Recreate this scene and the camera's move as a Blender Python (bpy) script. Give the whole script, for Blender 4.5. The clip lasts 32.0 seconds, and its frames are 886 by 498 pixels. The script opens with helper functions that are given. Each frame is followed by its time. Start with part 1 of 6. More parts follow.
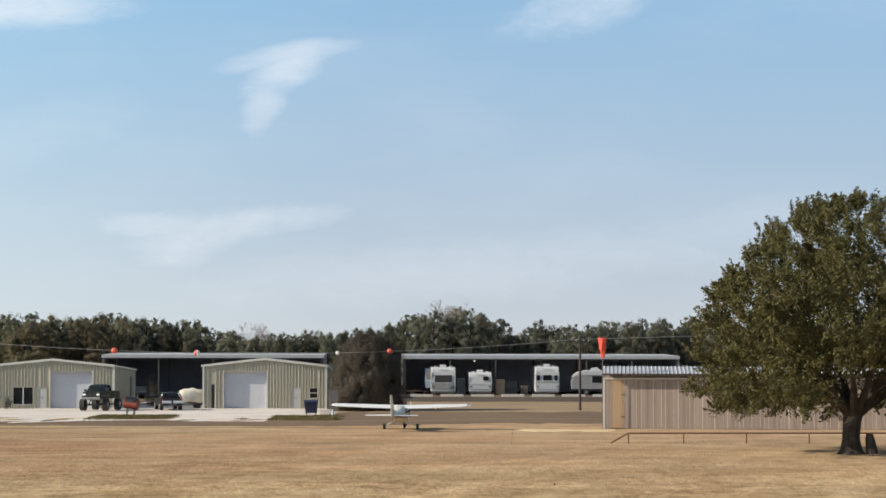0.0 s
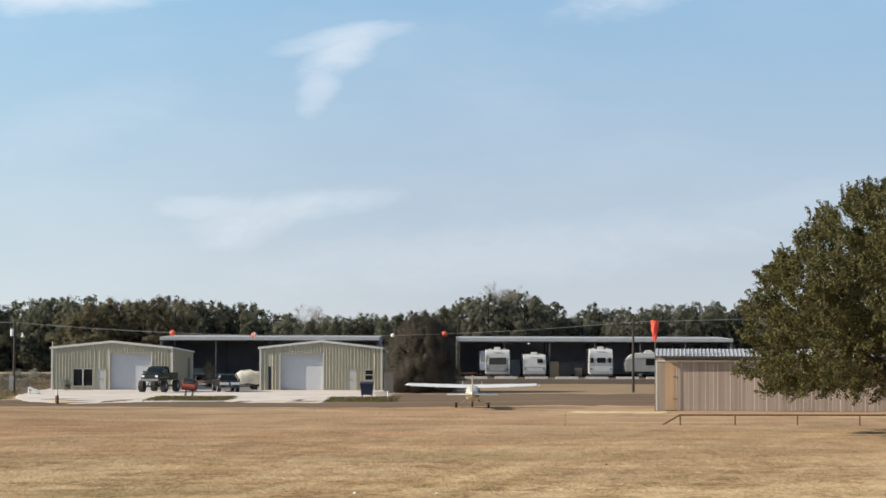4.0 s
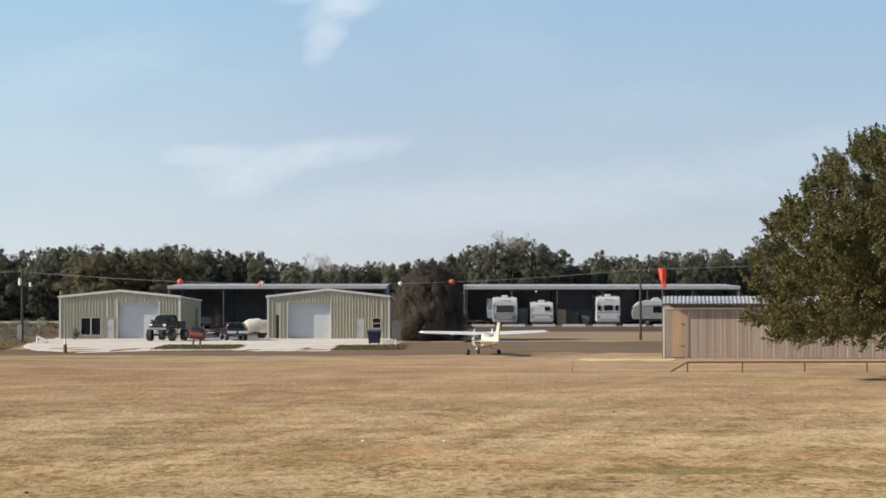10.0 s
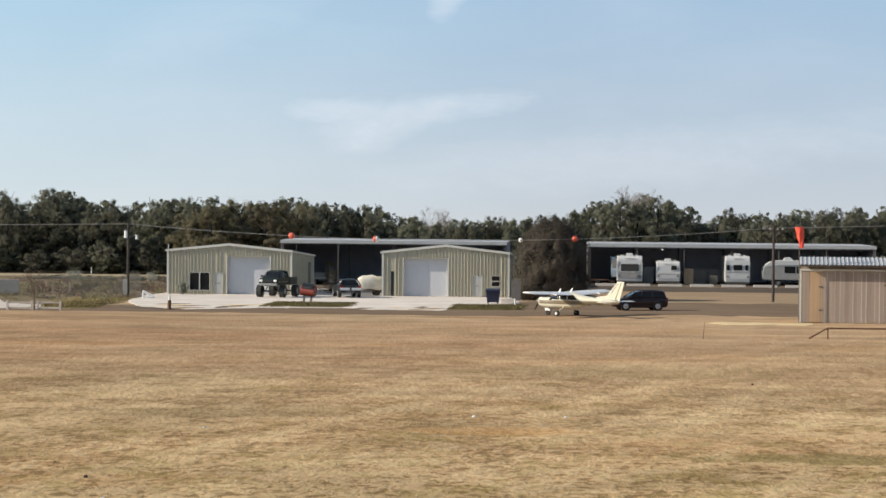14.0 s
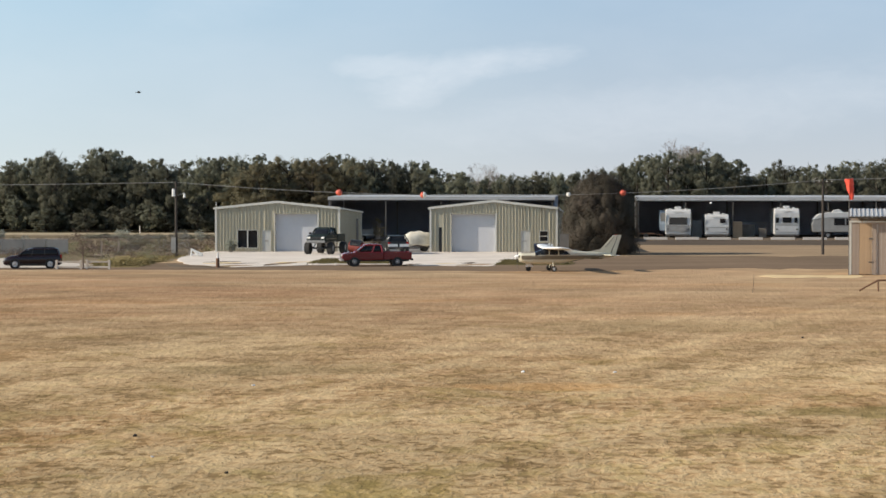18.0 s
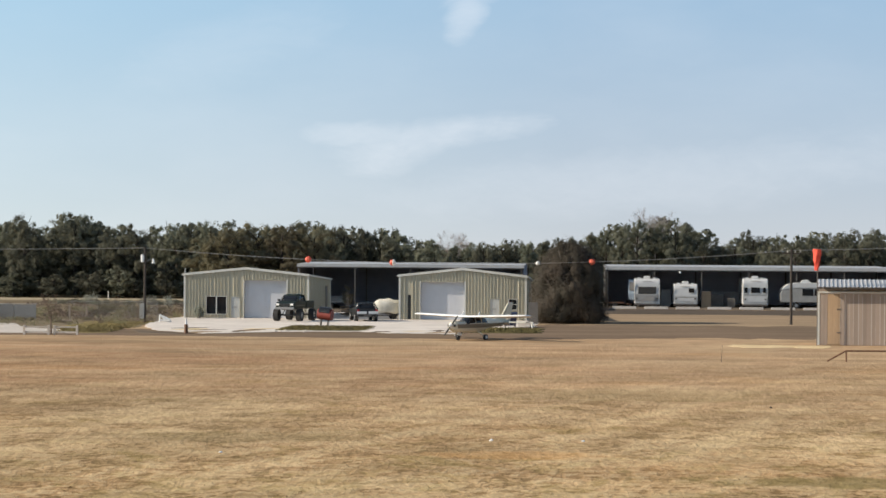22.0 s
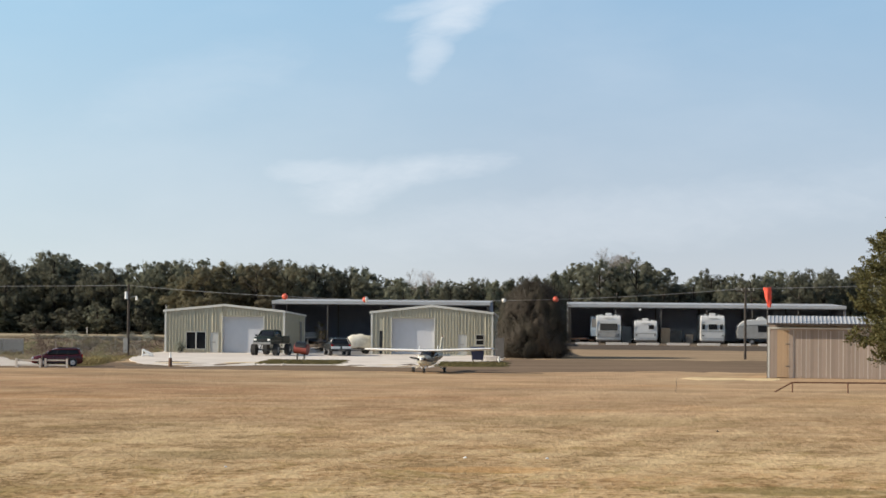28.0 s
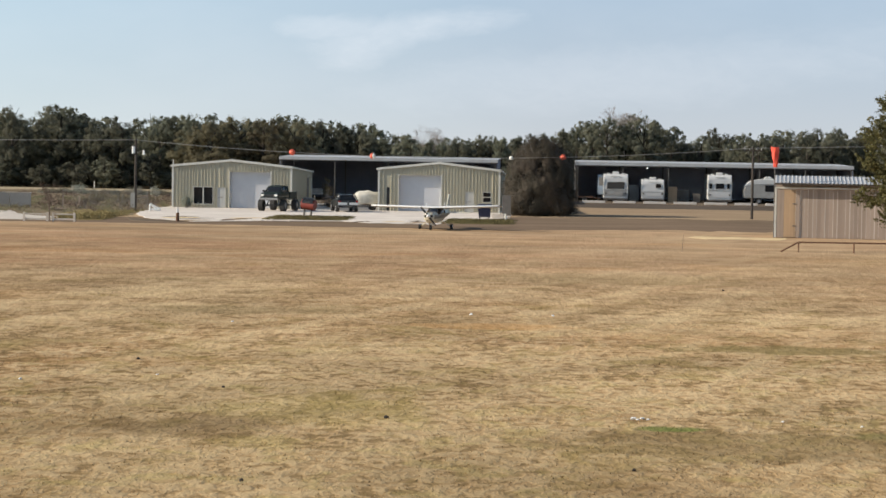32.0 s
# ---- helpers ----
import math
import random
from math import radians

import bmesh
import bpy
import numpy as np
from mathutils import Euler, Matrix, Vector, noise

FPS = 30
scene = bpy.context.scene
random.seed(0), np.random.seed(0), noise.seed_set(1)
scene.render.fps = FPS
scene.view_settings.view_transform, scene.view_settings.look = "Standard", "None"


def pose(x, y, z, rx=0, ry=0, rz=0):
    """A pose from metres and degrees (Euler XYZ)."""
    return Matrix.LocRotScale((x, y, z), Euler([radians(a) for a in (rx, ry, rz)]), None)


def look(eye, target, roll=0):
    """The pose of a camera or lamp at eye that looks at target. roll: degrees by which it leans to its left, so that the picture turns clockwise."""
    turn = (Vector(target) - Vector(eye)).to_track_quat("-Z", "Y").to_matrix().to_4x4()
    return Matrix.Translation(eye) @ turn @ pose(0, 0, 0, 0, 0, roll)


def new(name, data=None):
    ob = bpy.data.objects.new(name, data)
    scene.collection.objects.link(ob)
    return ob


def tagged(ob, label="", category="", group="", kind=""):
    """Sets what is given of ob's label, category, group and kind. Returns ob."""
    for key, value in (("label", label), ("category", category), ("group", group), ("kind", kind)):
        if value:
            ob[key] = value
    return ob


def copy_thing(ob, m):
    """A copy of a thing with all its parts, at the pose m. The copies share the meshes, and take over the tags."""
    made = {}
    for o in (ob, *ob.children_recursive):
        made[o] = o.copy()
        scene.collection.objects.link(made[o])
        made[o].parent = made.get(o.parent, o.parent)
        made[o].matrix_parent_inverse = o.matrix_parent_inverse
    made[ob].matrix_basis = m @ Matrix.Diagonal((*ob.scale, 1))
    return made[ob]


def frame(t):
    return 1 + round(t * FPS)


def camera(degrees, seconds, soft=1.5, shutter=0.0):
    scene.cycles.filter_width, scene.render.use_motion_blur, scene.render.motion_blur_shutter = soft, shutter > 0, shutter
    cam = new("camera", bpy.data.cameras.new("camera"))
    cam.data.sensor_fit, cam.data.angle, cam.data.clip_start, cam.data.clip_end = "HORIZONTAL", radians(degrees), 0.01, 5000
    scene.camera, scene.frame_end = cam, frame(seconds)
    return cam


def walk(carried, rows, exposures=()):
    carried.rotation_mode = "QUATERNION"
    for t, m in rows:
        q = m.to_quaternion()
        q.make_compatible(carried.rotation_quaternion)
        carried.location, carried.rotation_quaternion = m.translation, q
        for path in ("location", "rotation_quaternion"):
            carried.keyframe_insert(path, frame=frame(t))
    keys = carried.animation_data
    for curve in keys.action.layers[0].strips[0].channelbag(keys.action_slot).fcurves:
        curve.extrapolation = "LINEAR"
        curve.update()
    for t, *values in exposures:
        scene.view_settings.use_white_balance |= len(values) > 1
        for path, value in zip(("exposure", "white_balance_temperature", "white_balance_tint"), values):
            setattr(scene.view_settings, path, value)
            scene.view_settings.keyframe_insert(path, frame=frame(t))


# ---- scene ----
EYE = 7.0
cam = camera(22.114, 32.0, soft=1.6)
PATH = [  # seconds, metres forward, tilt, lean, turn
    (0, 2, 92.232, -0.08, -1.526), (0.5, 0, 92.674, 0.02, -1.193), (1, 0, 92.85, 0.035, -0.825), (1.5, 0, 92.866, 0.004, -0.539),
    (2, 0, 92.804, 0.019, -0.331), (2.5, 0, 92.671, -0.019, -0.205), (3, 0, 92.457, -0.072, -0.158), (3.5, 0, 92.159, -0.103, -0.147),
    (4, 0, 91.792, -0.127, -0.142), (4.5, 0, 91.347, -0.129, -0.135), (6.5, 0, 90.324, -0.128, -0.106), (7, 0, 90.349, -0.106, -0.085),
    (7.5, 0, 90.376, -0.087, -0.066), (8, 0, 90.4, -0.059, -0.045), (8.5, 0, 90.421, -0.03, -0.024), (9, 0, 90.443, -0.029, 0.001),
    (9.5, 0, 90.463, -0.003, 0.022), (10, 0, 90.48, 0.04, 0.042), (10.5, 0, 90.494, 0.076, 0.063), (11, 0, 90.502, 0.13, 0.087),
    (11.5, 1.4, 90.524, 0.12, 0.323), (12, 3.4, 90.469, 0.077, 0.857), (12.5, 5.4, 90.299, 0.004, 1.468), (13, 7.1, 90.009, -0.05, 2.07),
    (13.5, 8.7, 89.627, -0.17, 2.673), (14, 9.6, 89.349, -0.543, 3.143), (14.5, 9.9, 89.595, -1.093, 3.134), (16.5, 9.9, 89.152, -1.362, 2.9),
    (17, 9.9, 88.686, -0.684, 3.653), (17.5, 9.9, 88.328, -0.112, 4.234), (18, 9.9, 88.22, 0.041, 4.345), (18.5, 9.9, 88.372, -0.05, 4.231),
    (19, 9.9, 88.704, -0.124, 4.118), (19.5, 9.9, 89.056, -0.132, 4.005), (20, 9.9, 89.397, -0.223, 3.891), (20.5, 9.9, 89.713, -0.333, 3.796),
    (21, 9.9, 89.889, -0.385, 3.703), (21.5, 9.9, 89.934, -0.386, 3.616), (22, 9.9, 89.934, -0.387, 3.573), (22.5, 9.9, 89.934, -0.39, 3.555),
    (23, 9.9, 89.934, -0.385, 3.562), (23.5, 6, 89.836, -0.381, 3.318), (24, 1.4, 89.718, -0.37, 3.007), (24.5, 0, 89.682, -0.353, 2.892),
    (26.5, 0, 90.306, -0.471, 2.876), (27, 0, 90.672, -0.483, 2.836), (27.5, 0, 91.03, -0.476, 2.76), (28, 0, 90.898, -0.469, 2.664),
    (28.5, 0, 90.085, -0.481, 2.538), (29, 0, 89.051, -0.492, 2.415), (29.5, 0, 88.055, -0.473, 2.308), (30, 0, 87.394, -0.535, 2.291),
    (30.5, 0, 87.219, -0.58, 2.358), (31, 0, 87.244, -0.691, 2.506), (31.5, 0, 87.268, -0.774, 2.676), (32, 0, 87.284, -0.932, 2.852),
]
walk(cam, [(t, pose(0, y, EYE, a, b, c)) for t, y, a, b, c in PATH], exposures=[(0.0, 0.59), (32.0, 0.59)])

# ---- light ----
SUN_UP, SUN_FRONT = 26.0, 11.0  # degrees above the ground; degrees in front of the west
to_sun = Vector((-math.cos(radians(SUN_FRONT)) * math.cos(radians(SUN_UP)),
                 -math.sin(radians(SUN_FRONT)) * math.cos(radians(SUN_UP)), math.sin(radians(SUN_UP))))
sun = new("sun", bpy.data.lights.new("sun", "SUN"))
sun.data.energy, sun.data.angle, sun.data.color = 3.95, radians(0.53), (1.0, 0.89, 0.745)
sun.matrix_world = look((0, 0, 60), Vector((0, 0, 60)) - to_sun)

world = bpy.data.worlds.new("sky")
scene.world = world
world.use_nodes = True


class Nodes:
    """Short way to write a node tree."""

    def __init__(self, tree):
        self.tree = tree
        tree.nodes.clear()

    def add(self, kind, ins=None, **props):
        n = self.tree.nodes.new(kind)
        if "operation" in props:
            n.operation = props["operation"]
        if "use_clamp" in props:
            n.use_clamp = props["use_clamp"]
        if "data_type" in props:
            n.data_type = props["data_type"]
        if "blend_type" in props:
            n.blend_type = props["blend_type"]
        if "interpolation_type" in props:
            n.interpolation_type = props["interpolation_type"]
        for k, v in (ins or {}).items():
            if isinstance(v, bpy.types.NodeSocket):
                self.tree.links.new(v, n.inputs[k])
            else:
                n.inputs[k].default_value = v
        return n

    def math(self, op, a, b=0.0, clamp=False):
        return self.add("ShaderNodeMath", {0: a, 1: b}, operation=op, use_clamp=clamp).outputs[0]

    def mix(self, fac, a, b, blend="MIX"):
        return self.add("ShaderNodeMix", {0: fac, 6: a, 7: b}, data_type="RGBA", blend_type=blend).outputs[2]

    def noise(self, vec, scale, detail=4.0, rough=0.55, dist=0.0):
        return self.add("ShaderNodeTexNoise", {"Vector": vec, "Scale": scale, "Detail": detail, "Roughness": rough, "Distortion": dist}).outputs[0]

    def scaled(self, vec, x, y, z):
        return self.add("ShaderNodeMapping", {"Vector": vec, "Scale": (x, y, z)}).outputs[0]

    def ramp(self, fac, lo, hi):
        return self.add("ShaderNodeMapRange", {0: fac, 1: lo, 2: hi, 3: 0.0, 4: 1.0}, interpolation_type="SMOOTHSTEP").outputs[0]


def rgb(r, g, b):
    return (r, g, b, 1.0)


def make_sky():
    n = Nodes(world.node_tree)
    sky = n.add("ShaderNodeTexSky")
    sky.sky_type, sky.sun_disc, sky.sun_elevation, sky.sun_rotation = "NISHITA", False, radians(SUN_UP), radians(270 - SUN_FRONT)
    sky.altitude, sky.air_density, sky.dust_density, sky.ozone_density = 100.0, 1.0, 0.9, 1.6
    d = n.add("ShaderNodeTexCoord").outputs["Generated"]
    xyz = n.add("ShaderNodeSeparateXYZ", {0: d}).outputs
    east = n.add("ShaderNodeMath", {0: xyz[0], 1: n.math("MAXIMUM", xyz[1], 0.05)}, operation="DIVIDE").outputs[0]
    up = n.add("ShaderNodeMath", {0: xyz[2], 1: n.math("MAXIMUM", xyz[1], 0.05)}, operation="DIVIDE").outputs[0]
    plan = n.add("ShaderNodeCombineXYZ", {0: east, 1: up, 2: 0.0}).outputs[0]
    bend = n.add("ShaderNodeTexNoise", {"Vector": n.scaled(plan, 14, 20, 1), "Scale": 1.0, "Detail": 4.0}).outputs[1]
    plan = n.add("ShaderNodeVectorMath", {0: plan, 1: n.add("ShaderNodeVectorMath", {0: n.add("ShaderNodeVectorMath", {0: bend, 1: (0.5, 0.5, 0.5)}, operation="SUBTRACT").outputs[0],
                                                                                    1: (0.03, 0.016, 0.0)}, operation="MULTIPLY").outputs[0]}, operation="ADD").outputs[0]
    bent = n.add("ShaderNodeSeparateXYZ", {0: plan}).outputs
    wisp = n.noise(n.scaled(plan, 16, 42, 1), 1.0, 7.0, 0.62, 0.8)
    fine = n.noise(n.scaled(plan, 70, 190, 1), 1.0, 5.0, 0.65, 0.4)
    feather = n.math("ADD", n.math("MULTIPLY", wisp, 1.7), n.math("MULTIPLY", fine, 1.2))
    total = None
    # centre east, centre up, half length, half height, slope, weight
    for ce, cu, le, he, slope, weight in (
            (-0.038, 0.1245, 0.028, 0.0062, 0.12, 0.52), (-0.043, 0.1165, 0.019, 0.0088, 0.4, 0.6), (-0.054, 0.1045, 0.0085, 0.0125, 0.7, 0.42), (-0.025, 0.1265, 0.024, 0.003, 0.02, 0.2), (0.106, 0.157, 0.048, 0.0145, 0.34, 0.52),
            (-0.17, 0.1475, 0.055, 0.0105, 0.02, 0.66), (-0.066, 0.0476, 0.044, 0.0074, 0.15, 0.44), (-0.079, 0.043, 0.027, 0.0098, 0.24, 0.44), (-0.100, 0.0495, 0.028, 0.0058, -0.02, 0.4),
            (0.03, 0.030, 0.13, 0.014, 0.08, 0.24), (-0.16, 0.085, 0.05, 0.018, 0.3, 0.14), (0.16, 0.05, 0.06, 0.013, 0.1, 0.16)):
        dx = n.math("SUBTRACT", bent[0], ce)
        dy = n.math("SUBTRACT", n.math("SUBTRACT", bent[1], cu), n.math("MULTIPLY", dx, slope))
        r = n.math("ADD", n.math("POWER", n.math("ABSOLUTE", n.math("DIVIDE", dx, le)), 2.0), n.math("POWER", n.math("ABSOLUTE", n.math("DIVIDE", dy, he)), 2.0))
        m = n.math("SUBTRACT", feather, r)
        m = n.math("MULTIPLY", n.ramp(m, -0.25, 2.2), weight)
        total = m if total is None else n.math("MAXIMUM", total, m)
    veil = n.math("MULTIPLY", n.ramp(n.noise(n.scaled(plan, 6, 15, 1), 1.0, 5.0), 0.4, 0.75), 0.12)
    cloud = n.math("MAXIMUM", total, veil)
    # haze: the sky pales to blue-white towards the horizon
    high = n.math("POWER", n.add("ShaderNodeMapRange", {0: xyz[2], 1: 0.0, 2: 0.16, 3: 0.0, 4: 1.0}).outputs[0], 0.8)
    haze = n.mix(high, rgb(4.66, 4.97, 5.26), rgb(2.24, 3.94, 5.78))
    clear = n.add("ShaderNodeMapRange", {0: xyz[2], 1: 0.14, 2: 0.5, 3: 0.0, 4: 1.0}).outputs[0]
    dome = n.mix(1.0, sky.outputs[0], rgb(0.95, 0.92, 0.88), "MULTIPLY")
    # the air brightens towards the sun in the west
    west = n.math("MAXIMUM", n.math("MULTIPLY", xyz[0], -1.0), 0.0)
    glow = [n.math("ADD", 1.0, n.math("MULTIPLY", west, k)) for k in (0.64, 0.78, 0.56)]
    haze = n.mix(1.0, haze, n.add("ShaderNodeCombineXYZ", {0: glow[0], 1: glow[1], 2: glow[2]}).outputs[0], "MULTIPLY")
    base = n.mix(clear, haze, dome)
    colour = n.mix(cloud, base, rgb(7.2, 7.5, 7.9))
    back = n.add("ShaderNodeBackground", {"Color": colour, "Strength": 0.085})
    out = n.add("ShaderNodeOutputWorld", {"Surface": back.outputs[0]})
    return out


make_sky()

# ---- materials ----


def material(name, build):
    m = bpy.data.materials.new(name)
    m.use_nodes = True
    n = Nodes(m.node_tree)
    build(n, m)
    return m


def surface(name, a, b, rough=0.7, metal=0.0, scale=3.0, fine=40.0, bump=0.0, stretch=(1, 1, 1), vary=0.0, spec=0.5, dirt=0.0):
    """A surface whose colour wanders between a and b at two scales."""

    def build(n, m):
        co = n.scaled(n.add("ShaderNodeTexCoord").outputs["Object"], *stretch)
        big = n.ramp(n.noise(co, scale, 5.0, 0.6, 0.3), 0.3, 0.7)
        small = n.ramp(n.noise(co, fine, 4.0, 0.6), 0.25, 0.75)
        fac = n.math("ADD", n.math("MULTIPLY", big, 0.6), n.math("MULTIPLY", small, 0.4))
        col = n.mix(fac, rgb(*a), rgb(*b))
        if dirt:
            grime = n.math("MULTIPLY", n.ramp(n.noise(n.scaled(co, 1, 1, 0.25), scale * 2.3, 6.0, 0.7), 0.52, 0.8), dirt)
            col = n.mix(grime, col, rgb(0.12, 0.095, 0.07))
        if vary:
            one = n.add("ShaderNodeObjectInfo").outputs["Random"]
            shade = n.add("ShaderNodeMapRange", {0: one, 3: 1 - vary, 4: 1 + vary}).outputs[0]
            col = n.add("ShaderNodeHueSaturation", {"Value": shade, "Color": col}).outputs[0]
        ro = n.add("ShaderNodeMapRange", {0: small, 3: max(0.02, rough - 0.08), 4: min(1, rough + 0.08)}).outputs[0]
        ins = {"Base Color": col, "Roughness": ro, "Metallic": metal, "Specular IOR Level": spec}
        if bump:
            ins["Normal"] = n.add("ShaderNodeBump", {"Strength": bump, "Distance": 0.02, "Height": small}).outputs[0]
        p = n.add("ShaderNodeBsdfPrincipled", ins)
        n.add("ShaderNodeOutputMaterial", {0: p.outputs[0]})

    return material(name, build)


def leafage(name, a, b, c, scale=0.5, shine=0.42):
    """Leaves: colour by clump and by leaf, with light shining through."""

    def build(n, m):
        co = n.add("ShaderNodeTexCoord").outputs["Object"]
        one = n.add("ShaderNodeNewGeometry").outputs["Random Per Island"]
        big = n.ramp(n.noise(co, scale, 4.0, 0.6), 0.35, 0.7)
        col = n.mix(big, rgb(*a), rgb(*b))
        col = n.mix(n.math("POWER", one, 2.5), col, rgb(*c))
        tree = n.add("ShaderNodeObjectInfo").outputs["Random"]
        col = n.add("ShaderNodeHueSaturation", {"Value": n.add("ShaderNodeMapRange", {0: tree, 3: 0.72, 4: 1.3}).outputs[0],
                                                "Hue": n.add("ShaderNodeMapRange", {0: tree, 3: 0.475, 4: 0.51}).outputs[0], "Color": col}).outputs[0]
        p = n.add("ShaderNodeBsdfPrincipled", {"Base Color": col, "Roughness": 0.7, "Specular IOR Level": 0.2})
        tr = n.add("ShaderNodeBsdfTranslucent", {"Color": col})
        mx = n.add("ShaderNodeMixShader", {0: shine, 1: p.outputs[0], 2: tr.outputs[0]})
        n.add("ShaderNodeOutputMaterial", {0: mx.outputs[0]})

    return material(name, build)


def ground_material(name, blades=False):
    """Dry grass: drifts of straw, thatch, red stubble and weed; the same for the sheet and for the blades on it."""

    def build(n, m):
        co = n.add("ShaderNodeTexCoord").outputs["Object"]
        xyz = n.add("ShaderNodeSeparateXYZ", {0: co}).outputs
        flat = n.scaled(co, 0.75, 0.5, 0.0)
        rows = n.add("ShaderNodeVectorRotate", {"Vector": co, "Angle": radians(18.0)}).outputs[0]
        far = n.ramp(xyz[1], 60.0, 165.0)
        broad = n.ramp(n.noise(flat, 0.06, 5.0, 0.6, 0.8), 0.38, 0.62)
        patch = n.ramp(n.noise(flat, 0.26, 6.0, 0.68, 0.9), 0.38, 0.62)
        tuft = n.ramp(n.noise(flat, 0.9, 5.0, 0.7, 0.15), 0.36, 0.64)
        clump = n.ramp(n.noise(n.scaled(co, 1.0, 0.62, 0.0), 2.6, 3.0, 0.6, 0.1), 0.38, 0.62)
        blade = n.ramp(n.noise(n.scaled(co, 1.2, 0.45, 0), 6.0, 2.0, 0.55), 0.3, 0.7)
        straw = n.mix(broad, rgb(0.47, 0.305, 0.158), rgb(0.56, 0.40, 0.22))
        # reddish stubble in one band of the field
        band = n.math("MULTIPLY", n.ramp(xyz[1], 105.0, 135.0), n.math("SUBTRACT", 1.0, n.ramp(xyz[1], 160.0, 176.0)))
        west = n.math("SUBTRACT", 1.0, n.ramp(xyz[0], -6.0, 16.0))
        red = n.math("MULTIPLY", n.math("MULTIPLY", band, west), n.ramp(n.noise(n.scaled(co, 0.3, 1, 0), 0.11, 4.0), 0.25, 0.6))
        straw = n.mix(n.math("MULTIPLY", far, 0.6), straw, rgb(0.405, 0.29, 0.198))
        straw = n.mix(n.math("MULTIPLY", red, 0.6), straw, rgb(0.445, 0.255, 0.145))
        # light straw on dark thatch, in tussocks near by and drifts further off
        near = n.math("SUBTRACT", 1.0, n.ramp(xyz[1], 45.0, 120.0))
        own = n.math("ADD", 0.16, n.math("MULTIPLY", near, 0.36))
        wide = n.math("SUBTRACT", 0.34, n.math("MULTIPLY", near, 0.16))
        drift = n.math("ADD", n.math("ADD", n.math("MULTIPLY", patch, wide), n.math("MULTIPLY", tuft, 0.42)), n.math("MULTIPLY", clump, own))
        light = n.ramp(drift, 0.5, 0.74)
        shade = n.ramp(drift, 0.47, 0.19)
        calm = n.math("SUBTRACT", 1.0, n.math("MULTIPLY", far, 0.85))
        straw = n.mix(n.math("MULTIPLY", n.math("MULTIPLY", light, 0.8), calm), straw, rgb(0.64, 0.482, 0.28))
        straw = n.mix(n.math("MULTIPLY", n.math("MULTIPLY", shade, 0.88), calm), straw, rgb(0.205, 0.135, 0.064))
        # rust-coloured drifts and worn brown lanes
        lane = n.scaled(co, 0.3, 0.75, 0.0)
        rust = n.ramp(n.noise(lane, 0.13, 5.0, 0.62, 0.7), 0.52, 0.68)
        straw = n.mix(n.math("MULTIPLY", rust, 0.3), straw, rgb(0.48, 0.265, 0.115))
        worn = n.ramp(n.noise(n.scaled(co, 0.34, 0.8, 5.0), 0.22, 6.0, 0.66, 0.8), 0.54, 0.68)
        straw = n.mix(n.math("MULTIPLY", n.math("MULTIPLY", worn, 0.42), calm), straw, rgb(0.25, 0.155, 0.075))
        # swaths left by the mower, running away to the north-east
        tread = n.math("SUBTRACT", 0.34, n.math("MULTIPLY", far, 0.24))
        swath = n.noise(n.scaled(rows, 0.42, 0.018, 0.0), 1.0, 3.0, 0.6, 0.3)
        straw = n.mix(n.math("MULTIPLY", n.ramp(swath, 0.52, 0.64), tread), straw, rgb(0.72, 0.55, 0.32))
        straw = n.mix(n.math("MULTIPLY", n.ramp(swath, 0.46, 0.36), tread), straw, rgb(0.33, 0.235, 0.115))
        # a darker thatch colour is mixed in towards the near end of the field
        straw = n.mix(n.math("MULTIPLY", n.math("SUBTRACT", 1.0, n.ramp(xyz[1], 46.0, 78.0)), 0.36), straw, rgb(0.33, 0.235, 0.115))
        # yellow-olive tussocks among the straw
        olive = n.math("MULTIPLY", n.ramp(n.noise(n.scaled(co, 0.8, 0.55, 9.0), 0.7, 5.0, 0.68, 0.6), 0.5, 0.64), n.math("MULTIPLY", near, 0.5))
        straw = n.mix(olive, straw, rgb(0.42, 0.335, 0.135))
        # long pale and brown drifts across the far turf
        long = n.noise(n.scaled(co, 0.05, 0.2, 3.0), 1.0, 5.0, 0.6, 0.5)
        straw = n.mix(n.math("MULTIPLY", n.math("MULTIPLY", n.ramp(long, 0.52, 0.64), 0.36), far), straw, rgb(0.60, 0.455, 0.285))
        straw = n.mix(n.math("MULTIPLY", n.math("MULTIPLY", n.ramp(long, 0.48, 0.36), 0.42), far), straw, rgb(0.315, 0.225, 0.14))
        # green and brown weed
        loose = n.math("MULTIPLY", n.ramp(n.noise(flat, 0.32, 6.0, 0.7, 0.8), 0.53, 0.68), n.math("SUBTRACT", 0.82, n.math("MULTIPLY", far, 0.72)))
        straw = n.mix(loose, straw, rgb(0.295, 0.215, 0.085))
